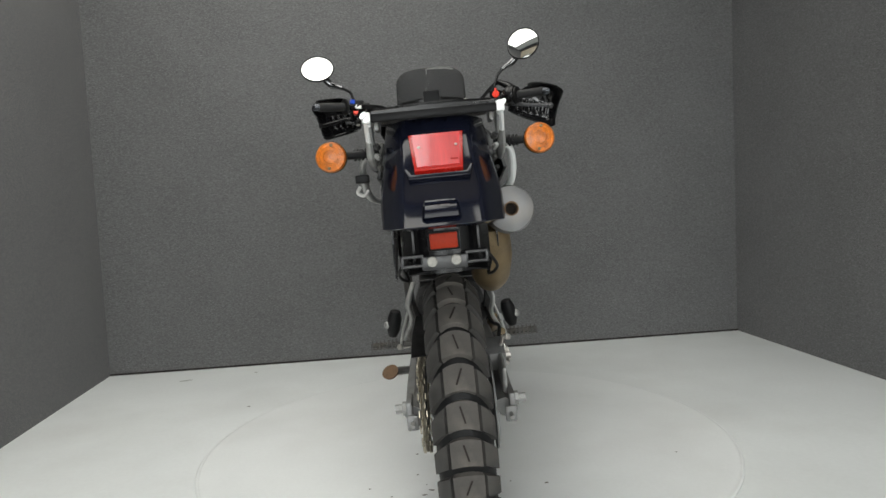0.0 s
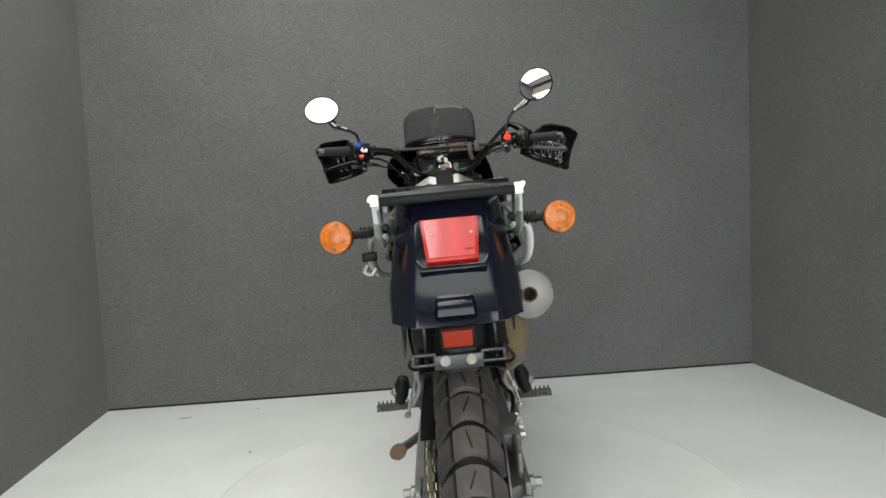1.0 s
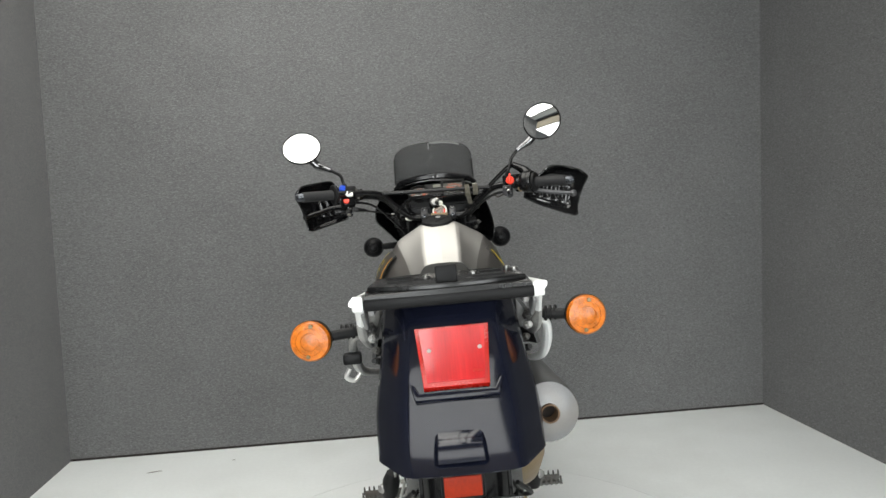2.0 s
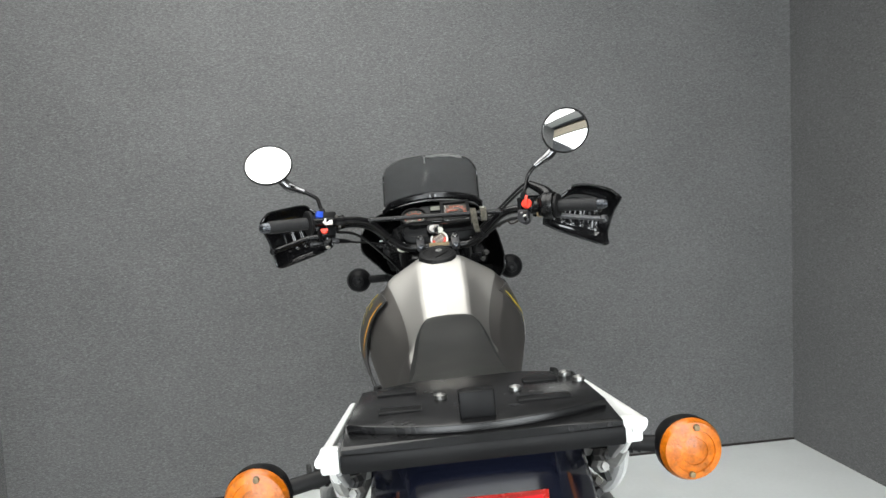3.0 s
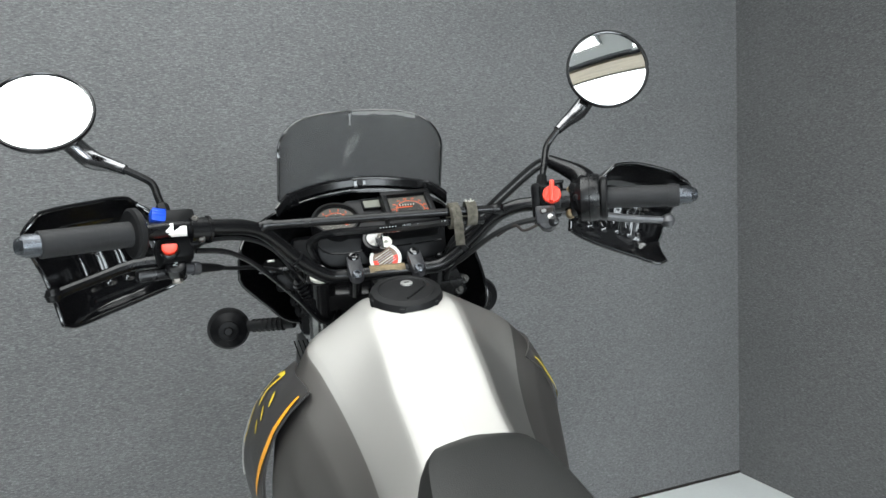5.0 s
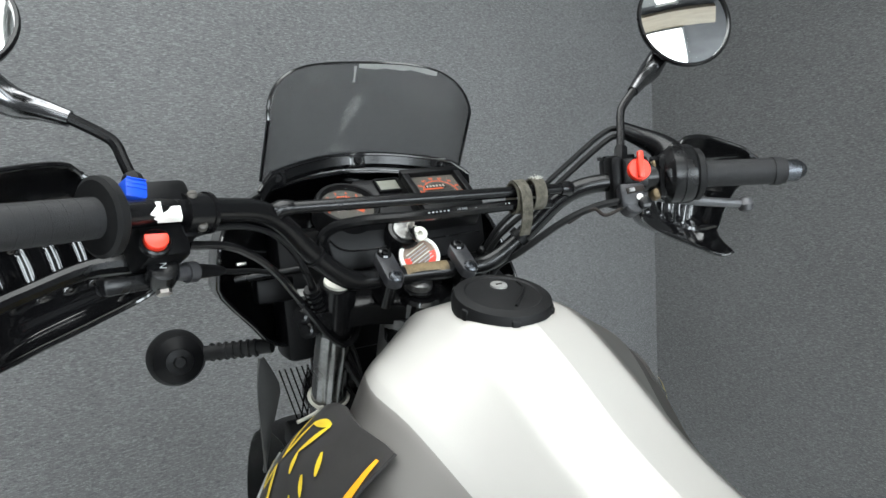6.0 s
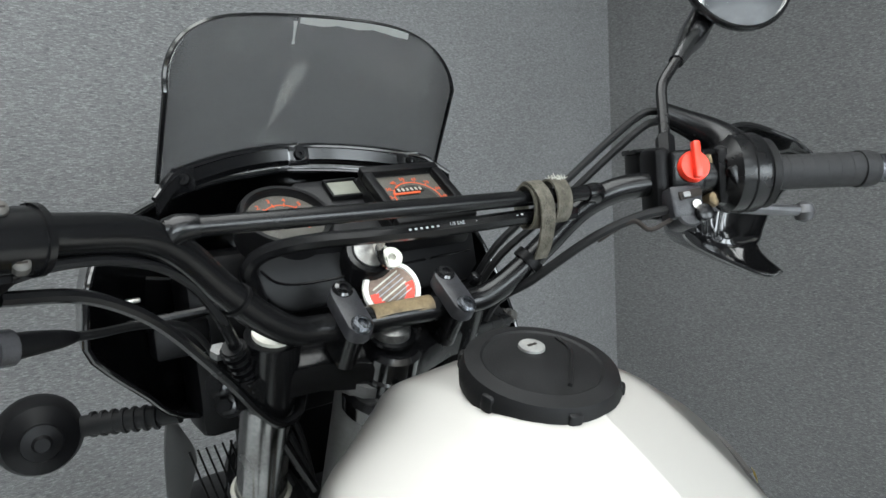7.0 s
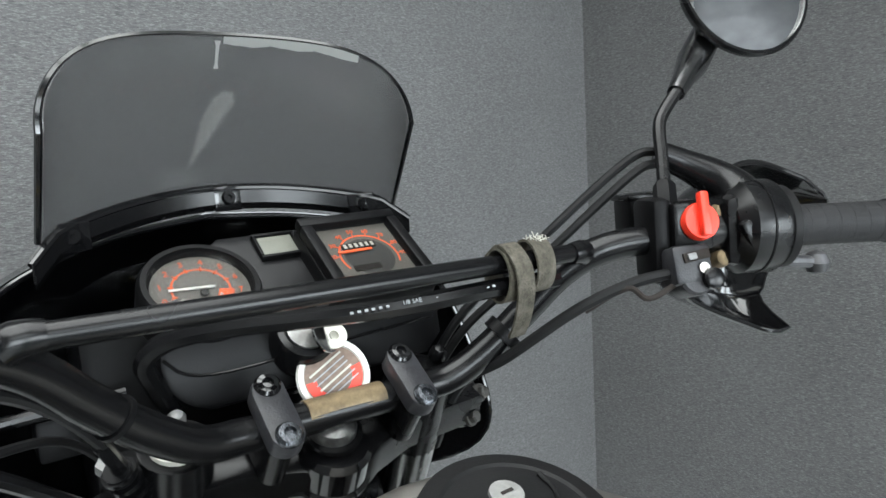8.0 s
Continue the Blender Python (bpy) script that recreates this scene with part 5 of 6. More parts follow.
# left side: switch cluster, clutch
LH = pose(0, 0, 0, 0, 0, 21)
LT = LH @ pose(0, 0, 0, -25, 0, 0)
lsw = put("switch_housing", block((-0.2575, 0.846, 1.1835), (0.044, 0.046, 0.030), 0.0065, LT), MATTE, "black switch housing with coloured switches")
put("housing_half", block((-0.2605, 0.839, 1.1535), (0.040, 0.042, 0.034), 0.009, LT), MATTE, parent=lsw)
put("housing_gap", block((-0.2590, 0.843, 1.1685), (0.042, 0.040, 0.006), 0.002, LT), SATIN, parent=lsw)
put("wire_boss", block((-0.2405, 0.842, 1.1600), (0.016, 0.026, 0.014), 0.004, LT), MATTE, parent=lsw)
dim = put("dimmer_switch", block((-0.2727, 0.826, 1.1980), (0.0165, 0.013, 0.0150), 0.0015, LH @ pose(0, 0, 0, -20, 14, 0)), BLUE, "blue ridged dimmer switch", lsw)
for k in range(3):
    put("dimmer_ridge", block(Vector((-0.2727, 0.826, 1.1980)) + (LH @ pose(0, 0, 0, -20, 14, 0)) @ Vector((0, -0.0066, 0.0010 + 0.0036 * (k - 0.2))), (0.0150, 0.0012, 0.0012), 0.0003, LH @ pose(0, 0, 0, -20, 14, 0)), BLUE, "", dim)
IT = axes((-0.2580, 0.8195, 1.1800), (0.12, -0.80, 0.58))
ind = put("indicator_switch", plate([(-0.0215, -0.0080), (0.0165, -0.0062), (0.0165, 0.0048), (-0.0215, 0.0034)], 0.0065, IT @ Matrix.Translation((0, 0, -0.003)), 0.0012), WHITE, "white indicator switch", lsw)
put("indicator_tab", plate([(-0.0060, -0.0062), (0.0030, -0.0058), (0.0030, 0.0062), (-0.0060, 0.0055)], 0.0045, IT @ Matrix.Translation((-0.001, 0, 0.003)), 0.0015), WHITE, "", ind)
HB = axes((-0.2625, 0.8130, 1.1590), (0.12, -0.86, 0.50))
put("horn_cup", lathe([(0.0094, -0.004), (0.0115, -0.004), (0.0115, 0.0012), (0.0100, 0.0022), (0.0094, 0.0012), (0.0094, -0.004)], HB, 28), SATIN, parent=lsw)
put("horn_button", plate([(0.0088 * math.cos(radians(a)), 0.0088 * math.sin(radians(a))) for a in range(-205, 26, 10)], 0.006, HB @ Matrix.Translation((0, 0.0012, -0.001)), 0.0012), RED, "red half-round horn button", lsw)
put("lever_clamp", tube([(-0.2405, 0.832, 1.178), (-0.2190, 0.843, 1.1765)], 0.0158, 24, 1), SATIN, parent=lsw)
put("clamp_lip", tube([(-0.2215, 0.842, 1.1767), (-0.2185, 0.8435, 1.1765)], 0.0172, 24, 1), SATIN, parent=lsw)
for c in ((-0.2313, 0.8265, 1.1915), (-0.2263, 0.8265, 1.1670)):
    put("clamp_screw", lathe([(0, -0.003), (0.0040, -0.003), (0.0038, 0.0015), (0.0026, 0.0024), (0, 0.0026)], axes(c, (0.1, -0.85, 0.5)), 14), PEG, "small steel clamp screw", lsw)
    put("screw_slot", block(axes(c, (0.1, -0.85, 0.5)) @ Vector((0, 0, 0.0026)), (0.0046, 0.0009, 0.0005), 0, axes((0, 0, 0), (0.1, -0.85, 0.5))), SOOT, parent=lsw)
clutch = put("clutch_perch", block((-0.2830, 0.836, 1.1290), (0.046, 0.020, 0.014), 0.004, LH), SATIN, "dark metal clutch lever perch")
put("pivot_boss", lathe([(0, -0.009), (0.0115, -0.009), (0.0125, 0.0), (0.0118, 0.009), (0.009, 0.0105), (0, 0.0105)], axes((-0.2600, 0.830, 1.1336), (0.1, -0.80, 0.6)), 24), SATIN, parent=clutch)
words("N", 0.0075, axes((-0.2589, 0.8212, 1.1402), (0.1, -0.80, 0.6)) @ Matrix.Rotation(radians(84), 4, "Z"), PRINT, clutch, "lettering")
put("pivot_nut", lathe([(0, 0), (0.006, 0), (0.006, 0.006), (0, 0.007)], axes((-0.2600, 0.832, 1.1225), (0, -0.4, -0.9)), 6), STEEL, parent=clutch)
put("adjuster_wheel", tube([(-0.2420, 0.833, 1.1315), (-0.2350, 0.837, 1.1308)], 0.0085, 14, 1), WORN, parent=clutch)
put("adjuster_neck", tube([(-0.2500, 0.830, 1.1325), (-0.2410, 0.834, 1.1314)], 0.0065, 14, 1), WORN, parent=clutch)
put("cable_adjuster", tube([(-0.236, 0.8365, 1.1308), (-0.228, 0.843, 1.1300), (-0.2145, 0.857, 1.1272), (-0.208, 0.866, 1.1255)], [0.0066, 0.0060, 0.0046, 0.0030], 12, 2), MATTE, parent=clutch)
lev = put("clutch_lever", tube([(-0.275, 0.858, 1.142), (-0.31, 0.850, 1.142), (-0.35, 0.828, 1.132), (-0.382, 0.802, 1.123)], [0.009, 0.0075, 0.0065, 0.0065], 10, 5), SATIN, "satin black clutch lever")
put("lever_ball", lathe([(0, -0.0095), (0.007, -0.007), (0.0095, 0), (0.007, 0.007), (0, 0.0095)], Matrix.Translation((-0.386, 0.799, 1.122)), 14), SATIN, parent=lev)

# hand shields: bowls in front of the grips, open to the rider, with scalloped channels below the grip
SHIELD = {
    1: dict(xin=[(0, 0.350), (0.15, 0.334), (0.35, 0.302), (0.5, 0.288), (1, 0.280)], xout=[(0, 0.466), (0.10, 0.478), (0.40, 0.466), (0.79, 0.452), (1, 0.444)],
            top=[(0, 1.203), (0.10, 1.212), (0.45, 1.211), (0.9, 1.194), (1, 1.184)], low=[(0, 1.122), (0.3, 1.096), (0.7, 1.068), (0.94, 1.053), (1, 1.057)], rim=[(0, 0.868), (1, 0.868)], back=[(0, -0.014), (0.10, -0.019), (0.25, 0.0), (0.45, 0.024), (0.79, 0.035), (0.93, 0.018), (1, 0.002)]),
    -1: dict(xin=[(0, 0.304), (0.12, 0.288), (0.5, 0.262), (1, 0.257)], xout=[(0, 0.404), (0.10, 0.414), (0.25, 0.411), (0.5, 0.398), (0.9, 0.388), (1, 0.386)],
             top=[(0, 1.216), (0.10, 1.225), (0.5, 1.222), (0.92, 1.214), (1, 1.205)], low=[(0, 1.116), (0.1, 1.108), (0.35, 1.098), (0.7, 1.086), (0.93, 1.079), (1, 1.084)], rim=[(0, 0.898), (1, 0.818)], back=[(0, 0.0), (1, 0.0)]),
}
for s in (-1, 1):
    c = SHIELD[s]

    def shield_at(u, v):
        x = curve_at(v, c["xin"]) * (1 - u) + curve_at(v, c["xout"]) * u
        z = curve_at(u, c["top"]) * (1 - v) + curve_at(u, c["low"]) * v
        deep = 1 - abs(2 * v - 1) ** 4.5 if v < 0.42 else curve_at(v, [(0.42, 1.0), (0.55, 0.995), (0.78, 0.955), (0.82, 0.93), (0.96, 0.80), (1, 0.30)])
        bowl = (1 - abs(2 * u - 1) ** 5) * deep
        y = curve_at(u, c["rim"]) + 0.056 * bowl + curve_at(v, c["back"]) * u ** 4
        wave = abs(math.sin(math.pi * 6 * (u - 0.08) / 0.86)) if 0.08 < u < 0.94 else 0.0
        k = (v - 0.40) / (0.40 - 0.05 * u)
        run = math.sqrt(max(0.0, 1 - max(0.0, (k - 0.55) / 0.45) ** 2)) * min(1.0, k / 0.15) if 0 < k < 1 else 0.0
        return Vector((s * x, y + 0.0060 * wave * run - 0.003 * min(1.0, run * 3), z))
    us = [k / 96 for k in range(97)]
    vs = [k / 48 for k in range(49)]
    grid = [[shield_at(u, v) for v in vs] for u in us]
    hg = put("hand_shield", shell(grid if s > 0 else grid[::-1], 0.003), GLOSS, "glossy black plastic hand shield with scalloped vents", sharp=60)
    border = [shield_at(u, 0) for u in us[::4]] + [shield_at(1, v) for v in vs[2::3]] + [shield_at(u, 1) for u in us[::-4]] + [shield_at(0, v) for v in vs[::-3]]
    put("shield_rim", tube(border, 0.0019, 6, 1), GLOSS, parent=hg)
    put("shield_stay", tube([(s * 0.262, 0.868, 1.150), (s * 0.275, 0.890, 1.150), (s * 0.300, 0.915, 1.150)], 0.008, 8, 3), SATIN, parent=hg)

# mirrors
for s in (-1, 1):
    base = Vector((0.2325, 0.846, 1.199)) if s > 0 else Vector((-0.2690, 0.857, 1.2055))
    bend = Vector((0.2505, 0.861, 1.2490)) if s > 0 else Vector((-0.2790, 0.868, 1.2405))
    joint = Vector((0.2725, 0.857, 1.2730)) if s > 0 else Vector((-0.3140, 0.866, 1.2620))
    ball = Vector((0.3030, 0.853, 1.2980)) if s > 0 else Vector((-0.3450, 0.866, 1.2840))
    centre = Vector((0.3505, 0.8513, 1.3500)) if s > 0 else Vector((-0.3882, 0.8593, 1.3318))
    st = put("mirror_stem", tube([base, base.lerp(bend, 0.5), bend.lerp(base, 0.12), bend.lerp(joint, 0.2), joint], 0.0047, 10, 4), SATIN, "round mirror on a bent black stem")
    put("stem_nut", lathe([(0, -0.012), (0.0078, -0.012), (0.0078, 0.005), (0.0056, 0.008), (0, 0.008)], axes(base, bend - base), 6), MATTE, parent=st)
    back = Vector(MIRROR_N[s]).normalized() * -0.018
    put("mirror_neck", tube([joint.lerp(bend, 0.2), joint.lerp(ball, 0.35) + back * 0.4, ball + back, ball.lerp(centre, 0.45) + back], [0.0065, 0.0085, 0.0125, 0.012], 14, 3), NECK, "dark chromed ball joint collar", st)
    mm = axes(centre, MIRROR_N[s])
    put("mirror_shell", lathe([(0, -0.022), (0.025, -0.021), (0.048, -0.014), (0.0580, -0.002), (0.0590, 0.002), (0.0575, 0.0045), (0.0550, 0.0045), (0.0550, 0.001), (0, 0.001)], mm, 40), SATIN, parent=st)
    gl = [(0.0, 0.0042)]
    for k in range(1, 9):
        r = 0.0549 * k / 8
        gl.append((r, 0.0042 - r * r / (2 * 0.6)))
    put("mirror_glass", lathe([(0.0549, 0.0010)] + gl[::-1], mm, 48), MIRROR, "clean round mirror glass", st, sharp=60)

# ---- instruments ----
GN = Vector((0, -0.62, 0.78)).normalized()
PW = Vector((0, 0.7828, 0.6222))


def on_panel(u, w, c):
    """A pose on the instrument panel: u across, w up its slope, c out of it."""
    return axes(X * u + PW * w + GN * c, GN)


edge = [(-0.0435 + 0.0360 * math.cos(radians(a)), 1.5025 + 0.0360 * math.sin(radians(a))) for a in range(70, -91, -10)]
edge += [(0.105, 1.462), (0.112, 1.470), (0.112, 1.520), (0.100, 1.5420), (0.030, 1.5445), (-0.022, 1.5440)]
dash = put("instrument_panel", plate(edge, 0.050, on_panel(0, 0, 0.249), 0.003), PANEL, "black instrument panel with tachometer and speedometer")
FP = axes((0.014, 0.974, 1.121), (0, -0.985, 0.17))
edge = [(-0.064 + 0.030 * math.cos(radians(a)), 0.004 + 0.030 * math.sin(radians(a))) for a in range(140, 271, 10)]
edge += [(0.09, -0.026), (0.104, -0.014), (0.106, 0.024), (-0.05, 0.026)]
put("lower_panel", plate(edge, 0.05, FP @ Matrix.Translation((0, 0, -0.042)), 0.004), MATTE, parent=dash)
TM = on_panel(-0.0440, 1.5025, 0.2895) @ Matrix.Scale(0.76, 4)
tach = put("tachometer", lathe([(0, -0.02), (0.050, -0.02), (0.050, 0.010), (0.047, 0.016), (0.0425, 0.016), (0.0405, 0.006), (0, 0.006)], TM, 44), MATTE, "round tachometer with orange figures", dash)
put("dial", lathe([(0, 0.0065), (0.040, 0.0065), (0.040, 0.0075), (0, 0.0075)], TM, 40), FACE, "", tach)
SM = on_panel(0.0670, 1.4940, 0.2975) @ Matrix.Scale(0.86, 4)
spd = put("speedometer", block(SM @ Vector((0, 0, 0.0)), (0.092, 0.090, 0.030), 0.005, SM), MATTE, "square speedometer with orange figures", dash)
bm = bmesh.new()
for x, y, w, h in ((0, 0.0395, 0.090, 0.010), (0, -0.0395, 0.090, 0.010), (0.0400, 0, 0.010, 0.069), (-0.0400, 0, 0.010, 0.069)):
    block(SM @ Vector((x, y, 0.020)), (w, h, 0.010), 0.0015, SM, bm=bm)
put("bezel", bm, MATTE, "", spd)
put("dial", block(SM @ Vector((0, 0, 0.0158)), (0.071, 0.070, 0.0016), 0, SM), FACE, "", spd)
put("inner_dial", lathe([(0, 0.0164), (0.0215, 0.0164), (0.0215, 0.0167), (0, 0.0167)], SM @ Matrix.Translation((0.002, -0.003, 0)), 40), INNER, "dark round inner dial", spd)


def arc(m, r, a0, a1, width, h, n=28):
    bm = bmesh.new()
    rows = []
    for k in range(n + 1):
        a = radians(a0 + (a1 - a0) * k / n)
        rows.append([m @ Vector((rr * math.cos(a), rr * math.sin(a), h)) for rr in (r - width / 2, r + width / 2)])
    return skin(bm, rows, closed=False)


put("dial_arc", arc(TM, 0.0235, 195, -15, 0.0016, 0.0079), ORANGE, "", tach)
put("red_zone", arc(TM, 0.0205, -12, -42, 0.012, 0.0079, 8), ORANGE, "", tach)
for k in range(8):
    a = radians(195 - 30 * k)
    d = Vector((math.cos(a), math.sin(a), 0))
    put("tick", tube([TM @ (d * 0.0215 + Vector((0, 0, 0.008))), TM @ (d * 0.0262 + Vector((0, 0, 0.008)))], 0.0006, 5, 1), ORANGE, "", tach)
    if k < 8:
        words(str(k), 0.0088, TM @ Matrix.Translation(d * 0.0322 + Vector((0, 0, 0.0079))), ORANGE, tach, "figure")
put("needle", block(TM @ Vector((-0.0075, 0.0005, 0.0095)), (0.037, 0.0022, 0.0012), 0.0003, TM @ Matrix.Rotation(radians(-4), 4, "Z")), PALE, "pale needle", tach)
put("needle_hub", lathe([(0, 0.008), (0.004, 0.008), (0.0035, 0.0105), (0, 0.0108)], TM @ Matrix.Translation((0.001, -0.0065, 0)), 14), SATIN, "", tach)
for x in (-0.017, 0.014):
    put("dial_screw", lathe([(0, 0.0077), (0.0018, 0.0077), (0, 0.0092)], TM @ Matrix.Translation((x, -0.0095, 0)), 8), STEEL, "", tach)
put("dial_arc", arc(SM @ Matrix.Translation((0.002, -0.003, 0)), 0.0255, 205, -25, 0.0016, 0.0170), ORANGE, "", spd)
for k, txt in enumerate(("20", "30", "40", "50", "60", "70", "80", "90")):
    a = radians(172 - 25 * k)
    d = Vector((math.cos(a), math.sin(a), 0))
    words(txt, 0.0062, SM @ Matrix.Translation(d * 0.0315 + Vector((0.002, -0.003, 0.0170))), ORANGE, spd, "figure")
    put("tick", block(SM @ (d * 0.0272 + Vector((0.002, -0.003, 0.0171))), (0.0030, 0.0008, 0.0003), 0, SM @ Matrix.Rotation(a, 4, "Z")), ORANGE, "", spd)
put("odometer_window", block(SM @ Vector((-0.002, 0.0110, 0.0170)), (0.031, 0.0070, 0.0008), 0, SM), SOOT, "", spd)
for k in range(6):
    put("digit_bar", block(SM @ Vector((-0.0145 + 0.0050 * k, 0.0110, 0.0176)), (0.0026, 0.0044, 0.0006), 0, SM), BONE, "", spd)
put("trip_window", block(SM @ Vector((-0.006, -0.0150, 0.0170)), (0.024, 0.0060, 0.0008), 0, SM), SOOT, "", spd)
put("needle", block(SM @ Vector((-0.0085, 0.0042, 0.0184)), (0.031, 0.0026, 0.0010), 0.0003, SM), ORANGE, "orange needle", spd)
lens = put("dial_glass", lathe([(0, 0.0128), (0.0424, 0.0128), (0.0424, 0.0140), (0, 0.0140)], TM, 36), LENS, "", tach)
lens.visible_shadow = False
lens = put("dial_glass", block(SM @ Vector((0, 0, 0.0205)), (0.070, 0.069, 0.001), 0, SM), LENS, "", spd)
lens.visible_shadow = False
CM = on_panel(0.0152, 1.5262, 0.2965)
put("clock_window", block(CM @ Vector((0, 0, 0.004)), (0.0255, 0.0185, 0.004), 0.001, CM), LCD, "small grey clock window", dash)
bm = bmesh.new()
for x, y, w, h in ((0, 0.0108, 0.031, 0.0026), (0, -0.0108, 0.031, 0.0026), (0.0142, 0, 0.0026, 0.019), (-0.0142, 0, 0.0026, 0.019)):
    block(CM @ Vector((x, y, 0.005)), (w, h, 0.005), 0.001, CM, bm=bm)
put("clock_frame", bm, MATTE, "", dash)
IM = axes((0.060, 0.9645, 1.1420), (0, -0.985, 0.17))
for k, txt in enumerate(("NEUTRAL", "TURN", "HIGH BEAM")):
    words(txt, 0.0034, IM @ Matrix.Translation((-0.020 + 0.020 * k, 0.0, 0.0012)), PALE, dash, "lettering")
put("panel_line", tube([(-0.078, 0.9655, 1.132), (-0.066, 0.9645, 1.121), (-0.04, 0.9642, 1.117), (0.02, 0.9642, 1.119), (0.11, 0.9645, 1.122)], 0.0011, 6, 3), SATIN, "", dash)
IGN = axes((0.0065, 0.955, 1.1335), (0, -0.80, 0.60))
ign = put("ignition_switch", lathe([(0, -0.05), (0.021, -0.05), (0.021, -0.002), (0.019, 0.002), (0.0155, 0.003), (0.015, 0.0015), (0, 0.0015)], IGN, 28), SATIN, "ignition switch with a bright lock face", dash)
put("lock_face", lathe([(0, 0.002), (0.014, 0.002), (0.0135, 0.0035), (0.006, 0.0045), (0, 0.0042)], IGN, 22), NUT_STEEL, "", ign)

# key, split ring and round tag hanging on the ignition lock
keys = new("key_ring")
keys.matrix_world = BIKE
tagged(keys, "ignition key, split ring and round white and red tag", "key ring")
part("key", block(IGN @ Vector((0.004, 0, 0.012)), (0.0025, 0.009, 0.016), 0.0008, IGN), STEEL, keys)
part("key_head", lathe([(0.0032, -0.0012), (0.0085, -0.0012), (0.0088, 0), (0.0085, 0.0012), (0.0032, 0.0012), (0.0032, -0.0012)], axes((0.0200, 0.944, 1.1290), (-0.15, -0.85, 0.45)), 22), BONE, keys)
part("split_ring", lathe([(0.0105, -0.0007), (0.0117, -0.0007), (0.0117, 0.0007), (0.0105, 0.0007), (0.0105, -0.0007)], axes((0.0135, 0.942, 1.1310), (0.5, -0.75, 0.4)), 28), CHROME, keys)
tag_m = axes((0.0165, 0.9425, 1.1040), (-0.20, -0.92, 0.36)) @ Matrix.Scale(1.06, 4)
tg = part("tag", lathe([(0.0, -0.0015), (0.0215, -0.0015), (0.0225, 0), (0.0215, 0.0022), (0.0185, 0.0022), (0.0180, 0.0008), (0, 0.0008)], tag_m, 36), WHITE, keys, "round white tag")
part("tag_print", lathe([(0, 0.0009), (0.0178, 0.0009), (0.0178, 0.0013), (0, 0.0013)], tag_m, 32), TAG_PRINT, tg, "grey-brown printed disc")
for a0, a1 in ((182, 262), (292, 372)):
    part("red_print", arc(tag_m, 0.0142, a0, a1, 0.0062, 0.0015), RED, tg, "red printed crescent")
turn = tag_m @ Matrix.Rotation(0.45, 4, "Z")
for k in range(6):
    part("print_bar", block(turn @ Vector((0.0, 0.0085 - 0.0034 * k, 0.0018)), (0.024, 0.0008 if k % 3 else 0.0012, 0.0006), 0, turn), PRINT if k % 3 else BONE, tg)

# ---- screen and fairing ----
def screen_at(u, v):
    a = min(1.0, abs(u))
    x = 0.0090 + u * (0.1275 + 0.0045 * (1 - v))
    zb = 1.2285 - 0.025 * u * u
    zt = 1.3335 - 0.014 * a ** 2 - 0.052 * (1 - math.sqrt(max(0.0, 1 - a ** 5)))
    y = 1.104 - 0.072 * v - 0.050 * u * u * (1 - 0.5 * v)
    return Vector((x, y, zb + v * (zt - zb)))


us = [math.sin(math.pi / 2 * (k / 20 - 1)) for k in range(41)]
scr = put("windscreen", shell([[screen_at(u, v / 10) for u in us] for v in range(11)], 0.003), SMOKE, "small smoked windscreen with scuffed upper edge")
rim_pts = [screen_at(-1, v / 6) for v in range(6)] + [screen_at(u, 1) for u in us] + [screen_at(1, 1 - v / 6) for v in range(1, 7)]
put("screen_edge", tube(rim_pts, 0.0022, 6, 1), GLOSS, "", scr)


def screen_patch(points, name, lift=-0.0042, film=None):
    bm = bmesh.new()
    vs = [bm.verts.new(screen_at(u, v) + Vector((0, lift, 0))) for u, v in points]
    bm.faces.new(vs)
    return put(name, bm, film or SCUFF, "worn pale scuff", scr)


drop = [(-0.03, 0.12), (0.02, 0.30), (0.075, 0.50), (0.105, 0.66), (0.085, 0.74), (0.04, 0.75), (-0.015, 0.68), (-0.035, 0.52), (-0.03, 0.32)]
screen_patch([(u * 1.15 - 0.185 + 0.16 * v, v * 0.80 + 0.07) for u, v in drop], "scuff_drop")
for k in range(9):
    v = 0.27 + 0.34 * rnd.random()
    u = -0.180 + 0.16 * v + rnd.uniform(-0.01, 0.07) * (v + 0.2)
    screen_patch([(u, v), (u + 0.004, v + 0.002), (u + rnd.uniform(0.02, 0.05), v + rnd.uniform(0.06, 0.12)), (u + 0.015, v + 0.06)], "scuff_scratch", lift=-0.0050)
screen_patch([(-0.095, 0.80), (-0.065, 0.80), (-0.072, 0.83), (-0.07, 0.93), (-0.062, 0.96), (-0.10, 0.96), (-0.09, 0.93), (-0.088, 0.83)], "scuff_tab", film=WORN_FILM)
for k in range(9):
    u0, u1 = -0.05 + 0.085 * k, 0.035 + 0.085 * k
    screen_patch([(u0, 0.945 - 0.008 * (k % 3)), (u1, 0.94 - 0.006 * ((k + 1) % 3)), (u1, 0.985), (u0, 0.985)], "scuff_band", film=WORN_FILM)

